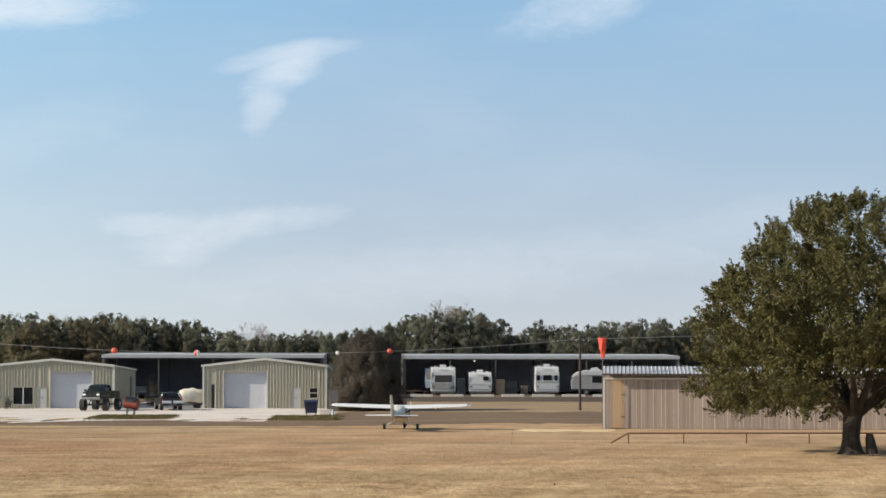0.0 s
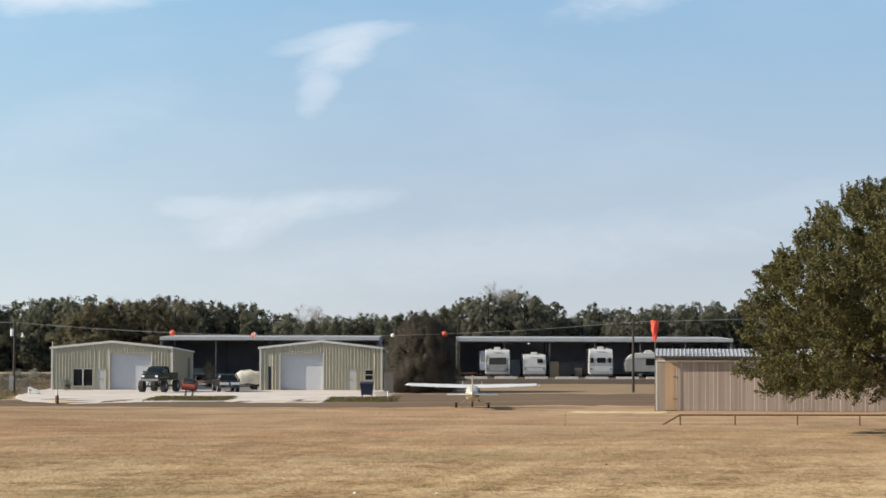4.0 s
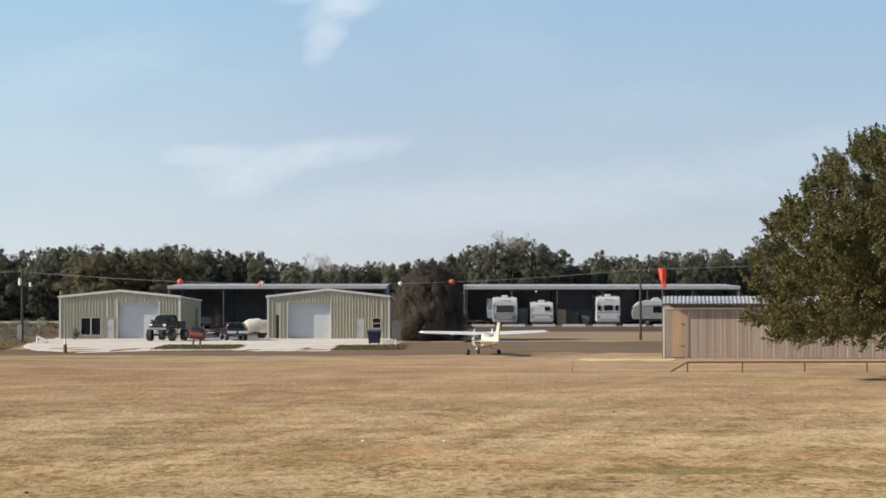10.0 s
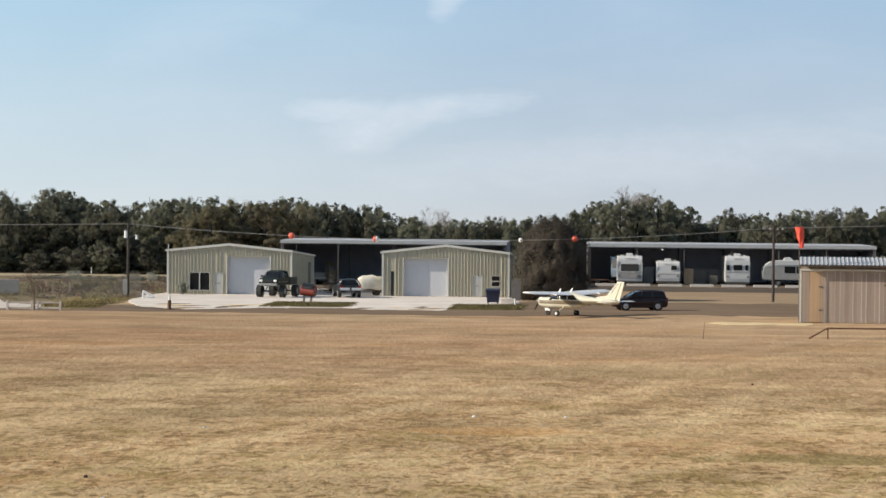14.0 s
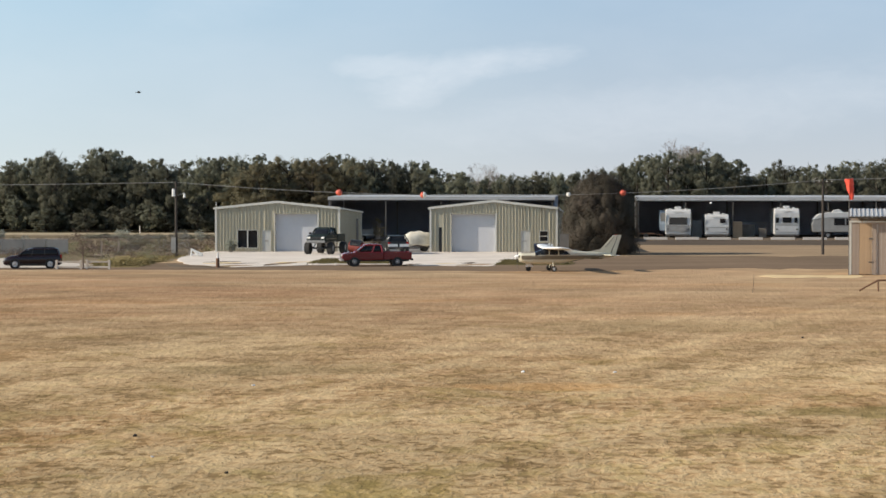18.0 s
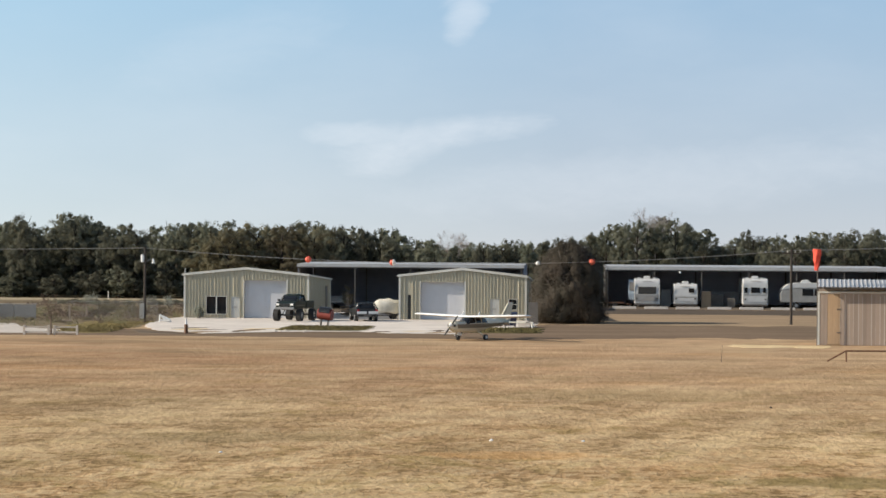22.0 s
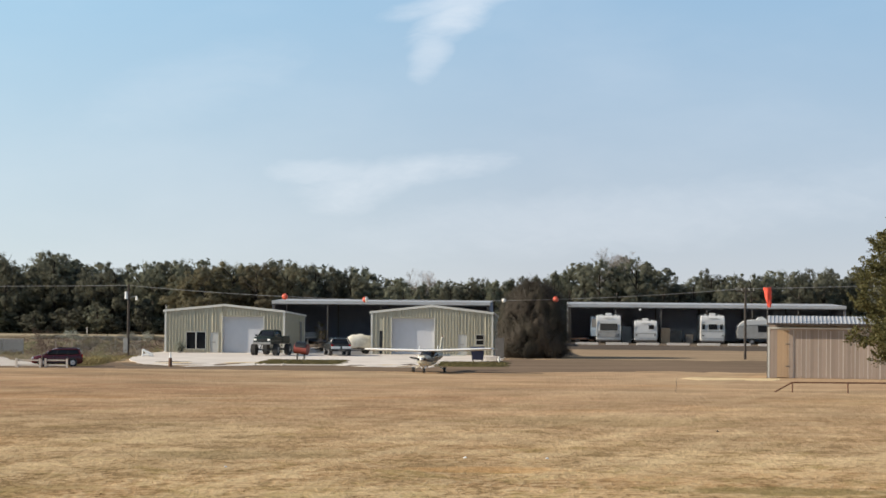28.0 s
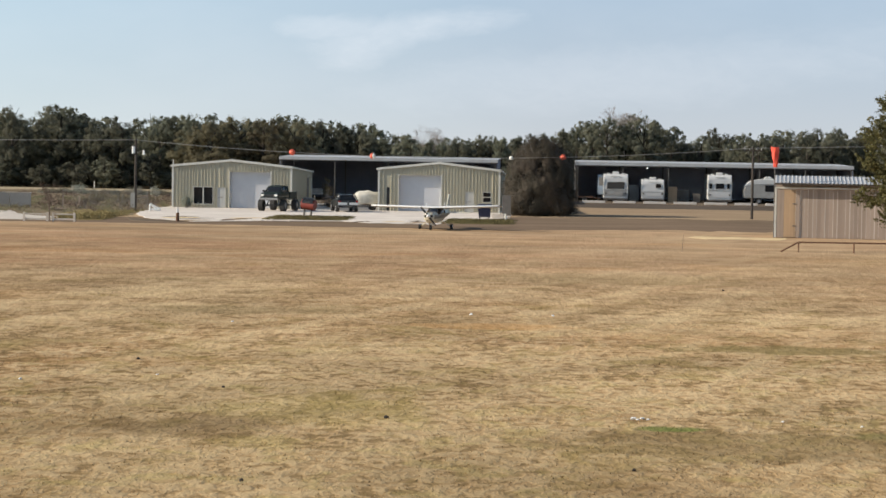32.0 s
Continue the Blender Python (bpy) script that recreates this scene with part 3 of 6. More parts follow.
def ribbed_wall(owner, m, length, top, openings=(), mat=None, core=True, step=0.915, z0=0.03):
    """Panels along a wall; top(x) is its upper edge; openings are (x0, x1, z0, z1)."""
    cuts = sorted({0.0, length, *[min(length, k * step) for k in range(1, int(length / step) + 1)], *[v for o in openings for v in o[:2]]})
    cuts = [c for i, c in enumerate(cuts) if i == 0 or c - cuts[i - 1] > 0.02]
    made = {}
    for a, b in zip(cuts, cuts[1:]):
        mid = (a + b) / 2
        spans = [(z0, None)]
        for o in openings:
            if o[0] < mid < o[1]:
                spans = ([(z0, o[2])] if o[2] > z0 + 0.1 else []) + [(o[3], None)]
        for lo, hi in spans:
            ha, hb = (hi, hi) if hi else (top(a), top(b))
            key = (round(b - a, 3), round(lo, 3), round(ha, 3), round(hb, 3))
            if key not in made:
                made[key] = panel_mesh(b - a, lo, ha, hb, mat)
            part("panel", made[key], None, owner, at=m @ pose(a, 0, 0))
            if core:
                bm = slab([(a, lo), (b, lo), (b, hb - 0.03), (a, ha - 0.03)], 0.012, 0.15)
                part("wall_liner", bm, GREYMETAL, owner, at=m)


def panel_door(owner, x0, x1, z1, recess, mat, rows=6):
    """A sectional overhead door set back in its opening."""
    h = z1 / rows
    door = part("overhead_door", box(x0, x1, recess + 0.03, recess + 0.07, 0.04, z1), mat, owner, "closed white sectional overhead door")
    for k in range(rows):
        part("door_section", box(x0 + 0.002, x1 - 0.002, recess, recess + 0.032, 0.04 + k * h, 0.04 + (k + 1) * h - 0.0015), mat, door)
    part("jamb", box(x0 - 0.06, x0, -0.07, recess + 0.05, 0.03, z1 + 0.1), TRIM, owner)
    part("jamb", box(x1, x1 + 0.12, -0.07, recess + 0.05, 0.03, z1 + 0.1), TRIM, owner)
    part("lintel", box(x0 - 0.06, x1 + 0.12, -0.065, recess + 0.05, z1, z1 + 0.06), SIDING, owner)


def man_door(owner, x0, x1, z1):
    d = part("door", box(x0 + 0.05, x1 - 0.05, 0.0, 0.05, 0.05, z1 - 0.06), DOORGREY, owner, "closed plain pale grey steel door")
    for a, b, c, e in ((x0, x0 + 0.06, 0.03, z1), (x1 - 0.06, x1, 0.03, z1), (x0 + 0.06, x1 - 0.06, z1 - 0.06, z1)):
        part("door_frame", box(a, b, -0.055, 0.06, c, e), SIDING, owner)
    part("handle", rod((x0 + 0.14, -0.07, 1.02), (x0 + 0.27, -0.07, 1.02), 0.02), CHROME, d, "dark lever handle")
    part("sign", box(x0 + 0.3, x0 + 0.62, -0.012, -0.002, 0.98, 1.14), GREYMETAL, d, "small grey notice plate")


def window(owner, x0, x1, z0, z1, sashes=2, upright=False):
    w = part("window", box(x0 + 0.04, x1 - 0.04, 0.03, 0.06, z0 + 0.04, z1 - 0.04), GLASS, owner, "dark window glass")
    for a, b, c, e in ((x0, x0 + 0.05, z0, z1), (x1 - 0.05, x1, z0, z1), (x0 + 0.05, x1 - 0.05, z0, z0 + 0.05), (x0 + 0.05, x1 - 0.05, z1 - 0.05, z1)):
        part("window_frame", box(a, b, -0.05, 0.05, c, e), TRIM, w)
    for k in range(1, sashes):
        f = k / sashes
        if upright:
            c = x0 + (x1 - x0) * f
            part("mullion", box(c - 0.05, c + 0.05, -0.045, 0.05, z0 + 0.05, z1 - 0.05), TRIM, w)
        else:
            c = z0 + (z1 - z0) * f
            part("mullion", box(x0 + 0.05, x1 - 0.05, -0.045, 0.05, c - 0.03, c + 0.03), TRIM, w)


def hangar(x, y, width, eave, peak, depth, drop, openings, label):
    """A gabled metal building with its front at y; the eaves fall by drop towards the back."""
    ob = thing("hangar", pose(x, y, 0.03), label, "hangar", "metal hangars on the apron")
    half = width / 2
    front = lambda s: eave + (peak - eave) * (1 - abs(s - half) / half) - 0.06
    ribbed_wall(ob, pose(0, 0, 0), width, front, openings)
    side = lambda s: eave - drop * s / depth - 0.08
    back_side = lambda s: eave - drop * (1 - s / depth) - 0.08
    ribbed_wall(ob, pose(width, 0, 0, 0, 0, 90), depth, side, core=False)
    ribbed_wall(ob, pose(0, depth, 0, 0, 0, -90), depth, back_side, core=False)
    part("back_wall", slab([(0, 0.03), (width, 0.03), (width, eave - drop - 0.1), (half, peak - drop - 0.1), (0, eave - drop - 0.1)], depth - 0.1, depth), SIDING, ob)
    for s in (-1, 1):
        e = half + s * (half + 0.12)
        rings = []
        for yy, fall in ((-0.16, 0.0), (depth + 0.1, drop)):
            rings.append([(half, yy, peak - fall), (e, yy, eave - 0.02 - fall), (e, yy, eave - 0.08 - fall), (half, yy, peak - 0.06 - fall)])
        part("roof_slope", loft(rings), ROOFING, ob, "ribbed pale metal roof slope")
        rake = [(half, -0.22, peak + 0.03), (e, -0.22, eave + 0.01), (e, -0.22, eave - 0.21), (half, -0.22, peak - 0.19)]
        part("rake_trim", loft([rake, [(a, -0.165, c) for a, _, c in rake]]), TRIM, ob, "white gable trim")
        gut = [[(e + s * 0.002, yy, eave - 0.04 - f), (e + s * 0.13, yy, eave - 0.04 - f), (e + s * 0.13, yy, eave - 0.19 - f), (e + s * 0.002, yy, eave - 0.19 - f)]
               for yy, f in ((-0.16, 0), (depth + 0.1, drop))]
        part("gutter", loft(gut), TRIM, ob)
        xc = half + s * half
        part("corner_trim", box(xc - 0.09, xc + 0.09, -0.075, 0.06, 0.03, eave - 0.2), TRIM, ob)
        part("downspout", box(xc + s * 0.1 - 0.045, xc + s * 0.1 + 0.045, depth - 0.4, depth - 0.3, 0.05, eave - drop - 0.2), TRIM, ob)
    part("floor_slab", box(-0.1, width + 0.1, -0.1, depth + 0.1, 0.004, 0.03), CONCRETE, ob)
    return ob


HW = 11.95
left_hangar = hangar(-38.0, 224, HW - 0.12, 4.25, 4.84, 18.3, 0.62,
                     [(2.05, 4.05, 0.35, 2.1), (4.4, 5.35, 0.0, 2.1), (5.7, 9.75, 0.0, 3.62)], "tan ribbed metal hangar with glass front windows and white roller door")
window(left_hangar, 2.05, 4.05, 0.35, 2.1, 2, True)
man_door(left_hangar, 4.4, 5.35, 2.1)
panel_door(left_hangar, 5.7, 9.75, 3.62, 0.42, DOORWHITE)
part("side_door", box(HW - 0.12 + 0.04, HW - 0.12 + 0.1, 13.6, 15.4, 0.03, 2.9), STEEL, left_hangar, "tall dark side door")
right_hangar = hangar(-17.45, 224, HW, 4.27, 4.93, 18.3, 0.62,
                      [(0.78, 1.08, 0.0, 2.35), (1.98, 6.15, 0.0, 3.6), (8.5, 9.5, 0.0, 2.1), (10.3, 11.15, 1.0, 2.05)],
                      "tan ribbed metal hangar with white roller door and small window")
part("narrow_door", box(0.8, 1.06, 0.05, 0.1, 0.03, 2.35), BLACK, right_hangar, "narrow dark slit opening")
panel_door(right_hangar, 1.98, 6.15, 3.6, 0.42, DOORWHITE)
man_door(right_hangar, 8.5, 9.5, 2.1)
window(right_hangar, 10.3, 11.15, 1.0, 2.05)
part("vent_stack", rod((0.05, -0.15, 4.3), (0.05, -0.15, 4.75), 0.04), TRIM, left_hangar)


# ---- open storage sheds ----


def storage_shed(x0, x1, y, low, high, depth, posts, label, west=True):
    ob = thing("storage_shed", pose(0, 0, 0), label, "shed", "open vehicle sheds")
    rings = [[(x, y, high), (x, y + depth, high + 0.12), (x, y + depth, high + 0.02), (x, y, high - 0.1)] for x in (x0, x1)]
    part("roof", loft(rings), ROOFING, ob, "long low pale metal roof")
    n = int((x1 - x0) / 3.05)
    for k in range(n):
        a, b = x0 + (x1 - x0) * k / n, x0 + (x1 - x0) * (k + 1) / n
        part("fascia", box(a + 0.004, b - 0.004, y - 0.05, y - 0.003, low, high + 0.01), ROOFING, ob, "pale ribbed metal fascia")
    part("header_beam", box(x0, x1, y + 0.02, y + 0.2, low - 0.12, low + 0.25), STEEL, ob)
    for k in range(posts + 1):
        xc = x0 + 0.3 + (x1 - x0 - 0.6) * k / posts
        for yy in (y + 0.12, y + depth - 0.6):
            part("post", box(xc - 0.06, xc + 0.06, yy - 0.06, yy + 0.06, 0.0, low - 0.1), STEEL, ob)
    part("back_wall", box(x0, x1, y + depth - 0.4, y + depth - 0.3, 0.0, high - 0.06), SHADEWALL if west else DARKWALL, ob, "dark metal back wall in deep shade")
    # Ends added to close the sheds: they keep light off the interior
    part("end_wall", slab([(0, 0), (depth - 0.7, 0), (depth - 0.7, high - 0.06), (0, high - 0.12)], -0.05, 0.05), SHADEWALL if west else DARKWALL, ob, at=pose(x1 - 0.1, y + 0.25, 0, 0, 0, 90))
    part("end_wall", slab([(0, 0), (depth - 0.7, 0), (depth - 0.7, high - 0.06), (0, high - 0.12)], -0.05, 0.05), SHADEWALL if west else STEEL, ob, "" if west else "dark brown end panel added to block the sun",
         at=pose(x0 + 0.1, y + 0.25, 0, 0, 0, 90))
    return ob


storage_shed(-31.7, -6.6, 259, 4.66, 5.0, 14, 4, "long open storage shed with pale roof edge behind the hangars")
storage_shed(2.4, 36.2, 277.6, 4.40, 4.78, 15, 6, "long open shed sheltering parked caravans", False)
setting("yard_floor", sheet(wander([(-33, 246.3), (-4, 246.3), (-5, 275), (-33, 275)], 3.0, 0.25, 18), 0.022), DIRT, "dark dirt yard before the open shed", "ground")
setting("shed_floor", sheet([(1, 268.2), (38, 268.2), (38, 294), (1, 294)], 0.03), DIRT, "dark dirt floor under the shed", "floor")


# ---- caravans ----


def caravan(x, y, width, height, length, label, windows, ladder=False, cap=False, low=None):
    ob = thing("caravan", pose(x, y, 0.03), label, "caravan", "caravans in the shed")
    w = width / 2
    prof = [(0.0, 0.42), (-0.04, height * 0.5), (0.06, height - 0.5), (0.2, height - 0.2), (0.5, height), (length, height), (length, 0.42)]
    part("body", slab(prof, -w, w, 0.09), CARAVANWHITE, ob, "white caravan body", at=pose(0, 0, 0, 0, 0, 90))
    for a, b, c, d in windows:
        win = part("window", box(a, b, -0.085, -0.05, c, d, bevel=0.012), SKYGLASS if cap else GLASS, ob, "dull window with sky reflection put into its tint" if cap else "dark window")
        part("window_frame", box(a - 0.05, b + 0.05, -0.075, -0.052, c - 0.06, c - 0.005), TRIM, win)
        part("window_frame", box(a - 0.05, b + 0.05, -0.075, -0.052, d + 0.005, d + 0.05), TRIM, win)
    part("cap_panel", box(-w * 0.9, w * 0.9, -0.055, -0.03, 0.72, height * 0.42), low or CARAVANWHITE, ob, "lower front panel")
    part("stripe", box(-w * 0.92, w * 0.92, -0.066, -0.056, height * 0.43, height * 0.455), GREYMETAL, ob)
    part("marker_lamp_row", box(-w * 0.4, w * 0.4, 0.02, 0.07, height - 0.33, height - 0.28), GREYMETAL, ob)
    part("bumper", box(-w, w, -0.16, 0.1, 0.24, 0.4, bevel=0.02), STEEL, ob)
    part("air_conditioner", slab([(0.9, height), (1.0, height + 0.28), (1.75, height + 0.3), (1.95, height)], -0.38, 0.38, 0.04), CARAVANWHITE, ob, at=pose(0, 0, 0, 0, 0, 90))
    for s in (-1, 1):
        part("tail_light", box(s * w * 0.82 - 0.1, s * w * 0.82 + 0.1, -0.085, -0.05, 0.95, 1.12, bevel=0.01), STEEL, ob)
        part("corner_trim", box(s * w * 0.985 - 0.03, s * w * 0.985 + 0.03, -0.045, 0.0, 0.75, height - 0.6), TRIM, ob)
        part("roof_vent", box(s * w * 0.6 - 0.16, s * w * 0.6 + 0.16, 0.9, 1.3, height, height + 0.13, bevel=0.03), CARAVANWHITE, ob)
        for yy in (length * 0.62, length * 0.62 + 0.85):
            wh = part("wheel", rod((s * (w - 0.24), yy, 0.36), (s * (w - 0.02), yy, 0.36), 0.36, n=18), RUBBER, ob)
            part("rim", rod((s * (w - 0.03), yy, 0.36), (s * w, yy, 0.36), 0.2, n=14), GREYWHEEL, wh)
        part("jack", rod((s * w * 0.7, 0.4, 0.0), (s * w * 0.7, 0.4, 0.44), 0.05), STEEL, ob)
        part("side_window", box(s * w - 0.01, s * w + 0.015, 2.0, 3.2, height * 0.5, height * 0.72), GLASS, ob)
    if cap:
        part("spare_cover", rod((0.55, -0.17, 1.05), (0.55, -0.06, 1.05), 0.34, n=20), GREYMETAL, ob, "grey spare wheel cover")
    if ladder:
        for a in (0.62, 0.92):
            part("ladder_rail", rod((a, -0.12, 0.9), (a, -0.1, height - 0.3), 0.022, n=6), GREYMETAL, ob)
        for k in range(6):
            part("ladder_rung", rod((0.62, -0.12, 1.1 + 0.34 * k), (0.92, -0.12, 1.1 + 0.34 * k), 0.018, n=6), GREYMETAL, ob)
    return ob


setting("sand_patch", sheet(ragged(10.8, 17.2, 171.2, 174.6, 0.9, 0.6, 15), 0.016), SAND, "pale bare sandy patch beside the barn", "sand")


caravan(7.35, 276.3, 2.95, 3.35, 8.5, "white motor caravan with broad dull window and grey lower panel", [(-1.05, 1.05, 1.55, 2.4)], cap=True, low=GREYMETAL)
caravan(11.85, 276.5, 2.75, 2.75, 6.5, "smaller white travel trailer with one small dark window", [(0.35, 1.0, 1.75, 2.25)])
caravan(19.95, 276.3, 2.85, 3.45, 9.0, "tall white fifth-wheel caravan with three dark windows", [(-0.52, 0.52, 1.78, 2.42), (-1.28, -0.92, 1.78, 2.4), (0.86, 1.22, 1.78, 2.4)], ladder=False)


def rounded_caravan(x, y):
    ob = thing("caravan", pose(x, y, 0.03), "white rounded caravan with dark side windows seen from the side", "caravan", "caravans in the shed")
    prof = [(-3.0, 0.7), (-3.1, 1.6), (-2.8, 2.3), (-2.2, 2.75), (-1.2, 2.95), (2.8, 2.95), (3.3, 2.6), (3.4, 0.7)]
    part("body", slab(prof, 0, 2.4, 0.1), GREYMETAL, ob, "silver-grey lower body")
    top = [(-3.0, 2.1), (-2.8, 2.36), (-2.2, 2.8), (-1.2, 3.0), (2.8, 3.0), (3.3, 2.65), (3.3, 2.45), (-1.9, 2.45)]
    part("roof_cap", slab(top, -0.04, 2.44, 0.06), CARAVANWHITE, ob, "white rounded roof cap")
    for a, b in ((-0.5, 0.75), (0.9, 2.2), (2.45, 3.1)):
        part("window", box(a, b, -0.02, 0.01, 1.5, 2.3, bevel=0.01), GLASS, ob)
    part("dark_skirt", box(-3.0, 3.3, -0.015, 0.0, 0.75, 1.1), GREYMETAL, ob)
    part("air_conditioner", slab([(-0.7, 2.95), (-0.4, 3.3), (0.2, 3.35), (0.7, 2.95)], 0.8, 1.6, 0.05), CARAVANWHITE, ob)
    for xx in (-1.2, 1.7):
        wh = part("wheel", rod((xx, 0.05, 0.36), (xx, 0.28, 0.36), 0.36, n=18), RUBBER, ob)
        part("rim", rod((xx, 0.03, 0.36), (xx, 0.05, 0.36), 0.2, n=14), GREYWHEEL, wh)
    return ob


rounded_caravan(25.9, 276.4)
for k in range(9):
    solo("kerb_stop", box(-1.35, 1.35, -0.1, 0.1, 0, 0.3, bevel=0.03), CONCRETE, pose(4.6 + k * 3.6, 269.6, 0.0), "white concrete kerb stop beside the gravel", "kerb stop", "kerb stops")
setting("track", sheet(ragged(-2, 60, 249, 267.5, 4.0, 0.5, 9), 0.014), DARKTRACK, "dark grey-brown dirt track below the sheds", "road")


# ---- vehicles ----


def wheel(owner, x, y, r, w, rim=0.62, mat=None):
    s = 1 if y > 0 else -1
    wh = part("wheel", rod((0, -w / 2, 0), (0, w / 2, 0), r, n=22), RUBBER, owner, "black tyre", at=pose(x, y, r))
    part("rim", rod((0, s * (w / 2 - 0.01), 0), (0, s * (w / 2 + 0.015), 0), r * rim, r * rim * 0.85, n=18), mat or GREYWHEEL, wh)
    part("hub", rod((0, s * (w / 2 + 0.01), 0), (0, s * (w / 2 + 0.035), 0), r * 0.16, n=10), CHROME, wh)
    return wh


def hoop(back, front, half, z, n=28, square=0.3):
    """A rounded rectangle at the height z, for lofting roofs and windows."""
    mid, reach = (back + front) / 2, (front - back) / 2
    return [(mid + reach * math.copysign(abs(math.cos(a)) ** square, math.cos(a)), half * math.copysign(abs(math.sin(a)) ** square, math.sin(a)), z) for a in (2 * math.pi * (k + 0.5) / n for k in range(n))]


def cabin(owner, low, high, z0, z1, half, glass_mat, paint, inset=0.16, roof=None):
    """Greenhouse with rounded roof and painted pillars: low and high are (back, front) along x."""
    mix = lambda a, b, f: a + (b - a) * f
    rings = [hoop(mix(low[0], high[0], f), mix(low[1], high[1], f), half - inset * f, mix(z0, z1, f)) for f in (0.0, 0.5, 1.0)]
    g = part("windows", loft(rings), glass_mat, owner, "dark tinted windows", smooth=True)
    h = half - inset
    part("roof", loft([hoop(high[0] - 0.05, high[1] + 0.07, h + 0.03, z1 - 0.07), hoop(high[0] - 0.03, high[1] + 0.02, h + 0.01, z1 + 0.02),
                       hoop(high[0] + 0.08, high[1] - 0.15, h - 0.1, z1 + 0.07), hoop(high[0] + 0.4, high[1] - 0.5, h - 0.4, z1 + 0.085)]), roof or paint, owner, smooth=True)
    part("waist", loft([hoop(low[0] - 0.03, low[1] + 0.04, half + 0.02, z0 - 0.05), hoop(low[0] - 0.02, low[1], half + 0.015, z0 + 0.06)]), paint, owner, smooth=True)
    for s in (-1, 1):
        for f, r, m in ((0.02, 0.095, roof or paint), (0.4, 0.06, paint), (0.7, 0.022, RUBBER), (0.985, 0.05, paint)):
            part("pillar", rod((mix(*low, f), s * (half - 0.02), z0), (mix(*high, f), s * (h - 0.01), z1), r, n=8), m, owner)
    return g


def crossover(name, at, paint, label):
    """A rounded high estate with roof rails; faces +x, origin on the ground under its middle."""
    ob = thing(name, at, label, "car")
    rings = []
    for x, low, top, w in ((2.34, 0.4, 0.62, 0.5), (2.27, 0.3, 0.76, 0.72), (2.05, 0.25, 0.88, 0.84), (1.6, 0.23, 0.97, 0.9), (1.15, 0.22, 1.03, 0.92), (0.2, 0.21, 1.06, 0.93), (-1.0, 0.21, 1.08, 0.93),
                           (-1.8, 0.23, 1.1, 0.91), (-2.15, 0.28, 1.08, 0.87), (-2.3, 0.38, 1.0, 0.78)):
        mid = low + (top - low) * 0.55
        half = [(0.0, low), (w * 0.86, low), (w * 0.97, low + 0.1), (w, mid), (w * 0.98, top - 0.1), (w * 0.9, top), (0.0, top + 0.015)]
        rings.append([(x, y, z) for y, z in half] + [(x, -y, z) for y, z in half[-2:0:-1]])
    body = part("body", loft(rings), paint, ob, "glossy rounded body", smooth=True)

    part("windows", loft([hoop(-2.22, 1.3, 0.87, 1.03, square=0.35), hoop(-2.17, 0.98, 0.83, 1.22), hoop(-2.08, 0.62, 0.77, 1.42), hoop(-2.0, 0.42, 0.73, 1.5)]), GLASS, ob, "dark tinted windows", smooth=True)
    part("roof", loft([hoop(-2.04, 0.5, 0.755, 1.475), hoop(-2.02, 0.4, 0.74, 1.53), hoop(-1.9, 0.15, 0.66, 1.59), hoop(-1.6, -0.2, 0.45, 1.615)]), paint, ob, "painted rounded roof", smooth=True)
    for s in (-1, 1):
        for low, high, r, m in (((1.2, 0.84), (0.46, 0.72), 0.035, paint), ((0.1, 0.865), (-0.05, 0.735), 0.025, RUBBER), ((-0.95, 0.865), (-0.95, 0.735), 0.025, RUBBER), ((-2.1, 0.82), (-1.95, 0.71), 0.07, paint)):
            part("pillar", rod((low[0], s * low[1], 1.04), (high[0], s * high[1], 1.5), r, n=8), m, ob)
        part("roof_rail", rod((-1.75, s * 0.64, 1.635), (0.0, s * 0.64, 1.635), 0.022), BLACK, ob)
        part("headlight", box(2.12, 2.3, s * 0.62 - 0.15, s * 0.62 + 0.15, 0.66, 0.8, bevel=0.04), LAMP, body)
        part("tail_light", box(-2.3, -2.18, s * 0.78 - 0.08, s * 0.78 + 0.08, 0.8, 1.08, bevel=0.03), TAIL, body)
        part("mirror", box(0.9, 1.06, s * 0.98 - 0.09, s * 0.98 + 0.09, 1.04, 1.19, bevel=0.03), paint, body)
        part("sill_trim", box(-0.95, 0.95, s * 0.915 - 0.015, s * 0.915 + 0.015, 0.27, 0.38), BLACK, body, "black sill trim")
        for x in (0.35, -0.75):
            part("door_seam", box(x - 0.01, x + 0.01, s * 0.928 - 0.006, s * 0.928 + 0.006, 0.4, 1.0), BLACK, body)
            part("door_handle", box(x - 0.3, x - 0.12, s * 0.925 - 0.014, s * 0.925 + 0.014, 0.93, 0.97), paint, body)
        for x in (-1.38, 1.4):
            part("wheel_arch", rod((x, s * 0.6, 0.37), (x, s * 0.936, 0.37), 0.42, n=22), BLACK, ob)
            wheel(ob, x, s * 0.83, 0.35, 0.22, 0.68, SILVERWHEEL)
    part("grille", box(2.3, 2.36, -0.36, 0.36, 0.48, 0.6, bevel=0.02), BLACK, body)
    return ob


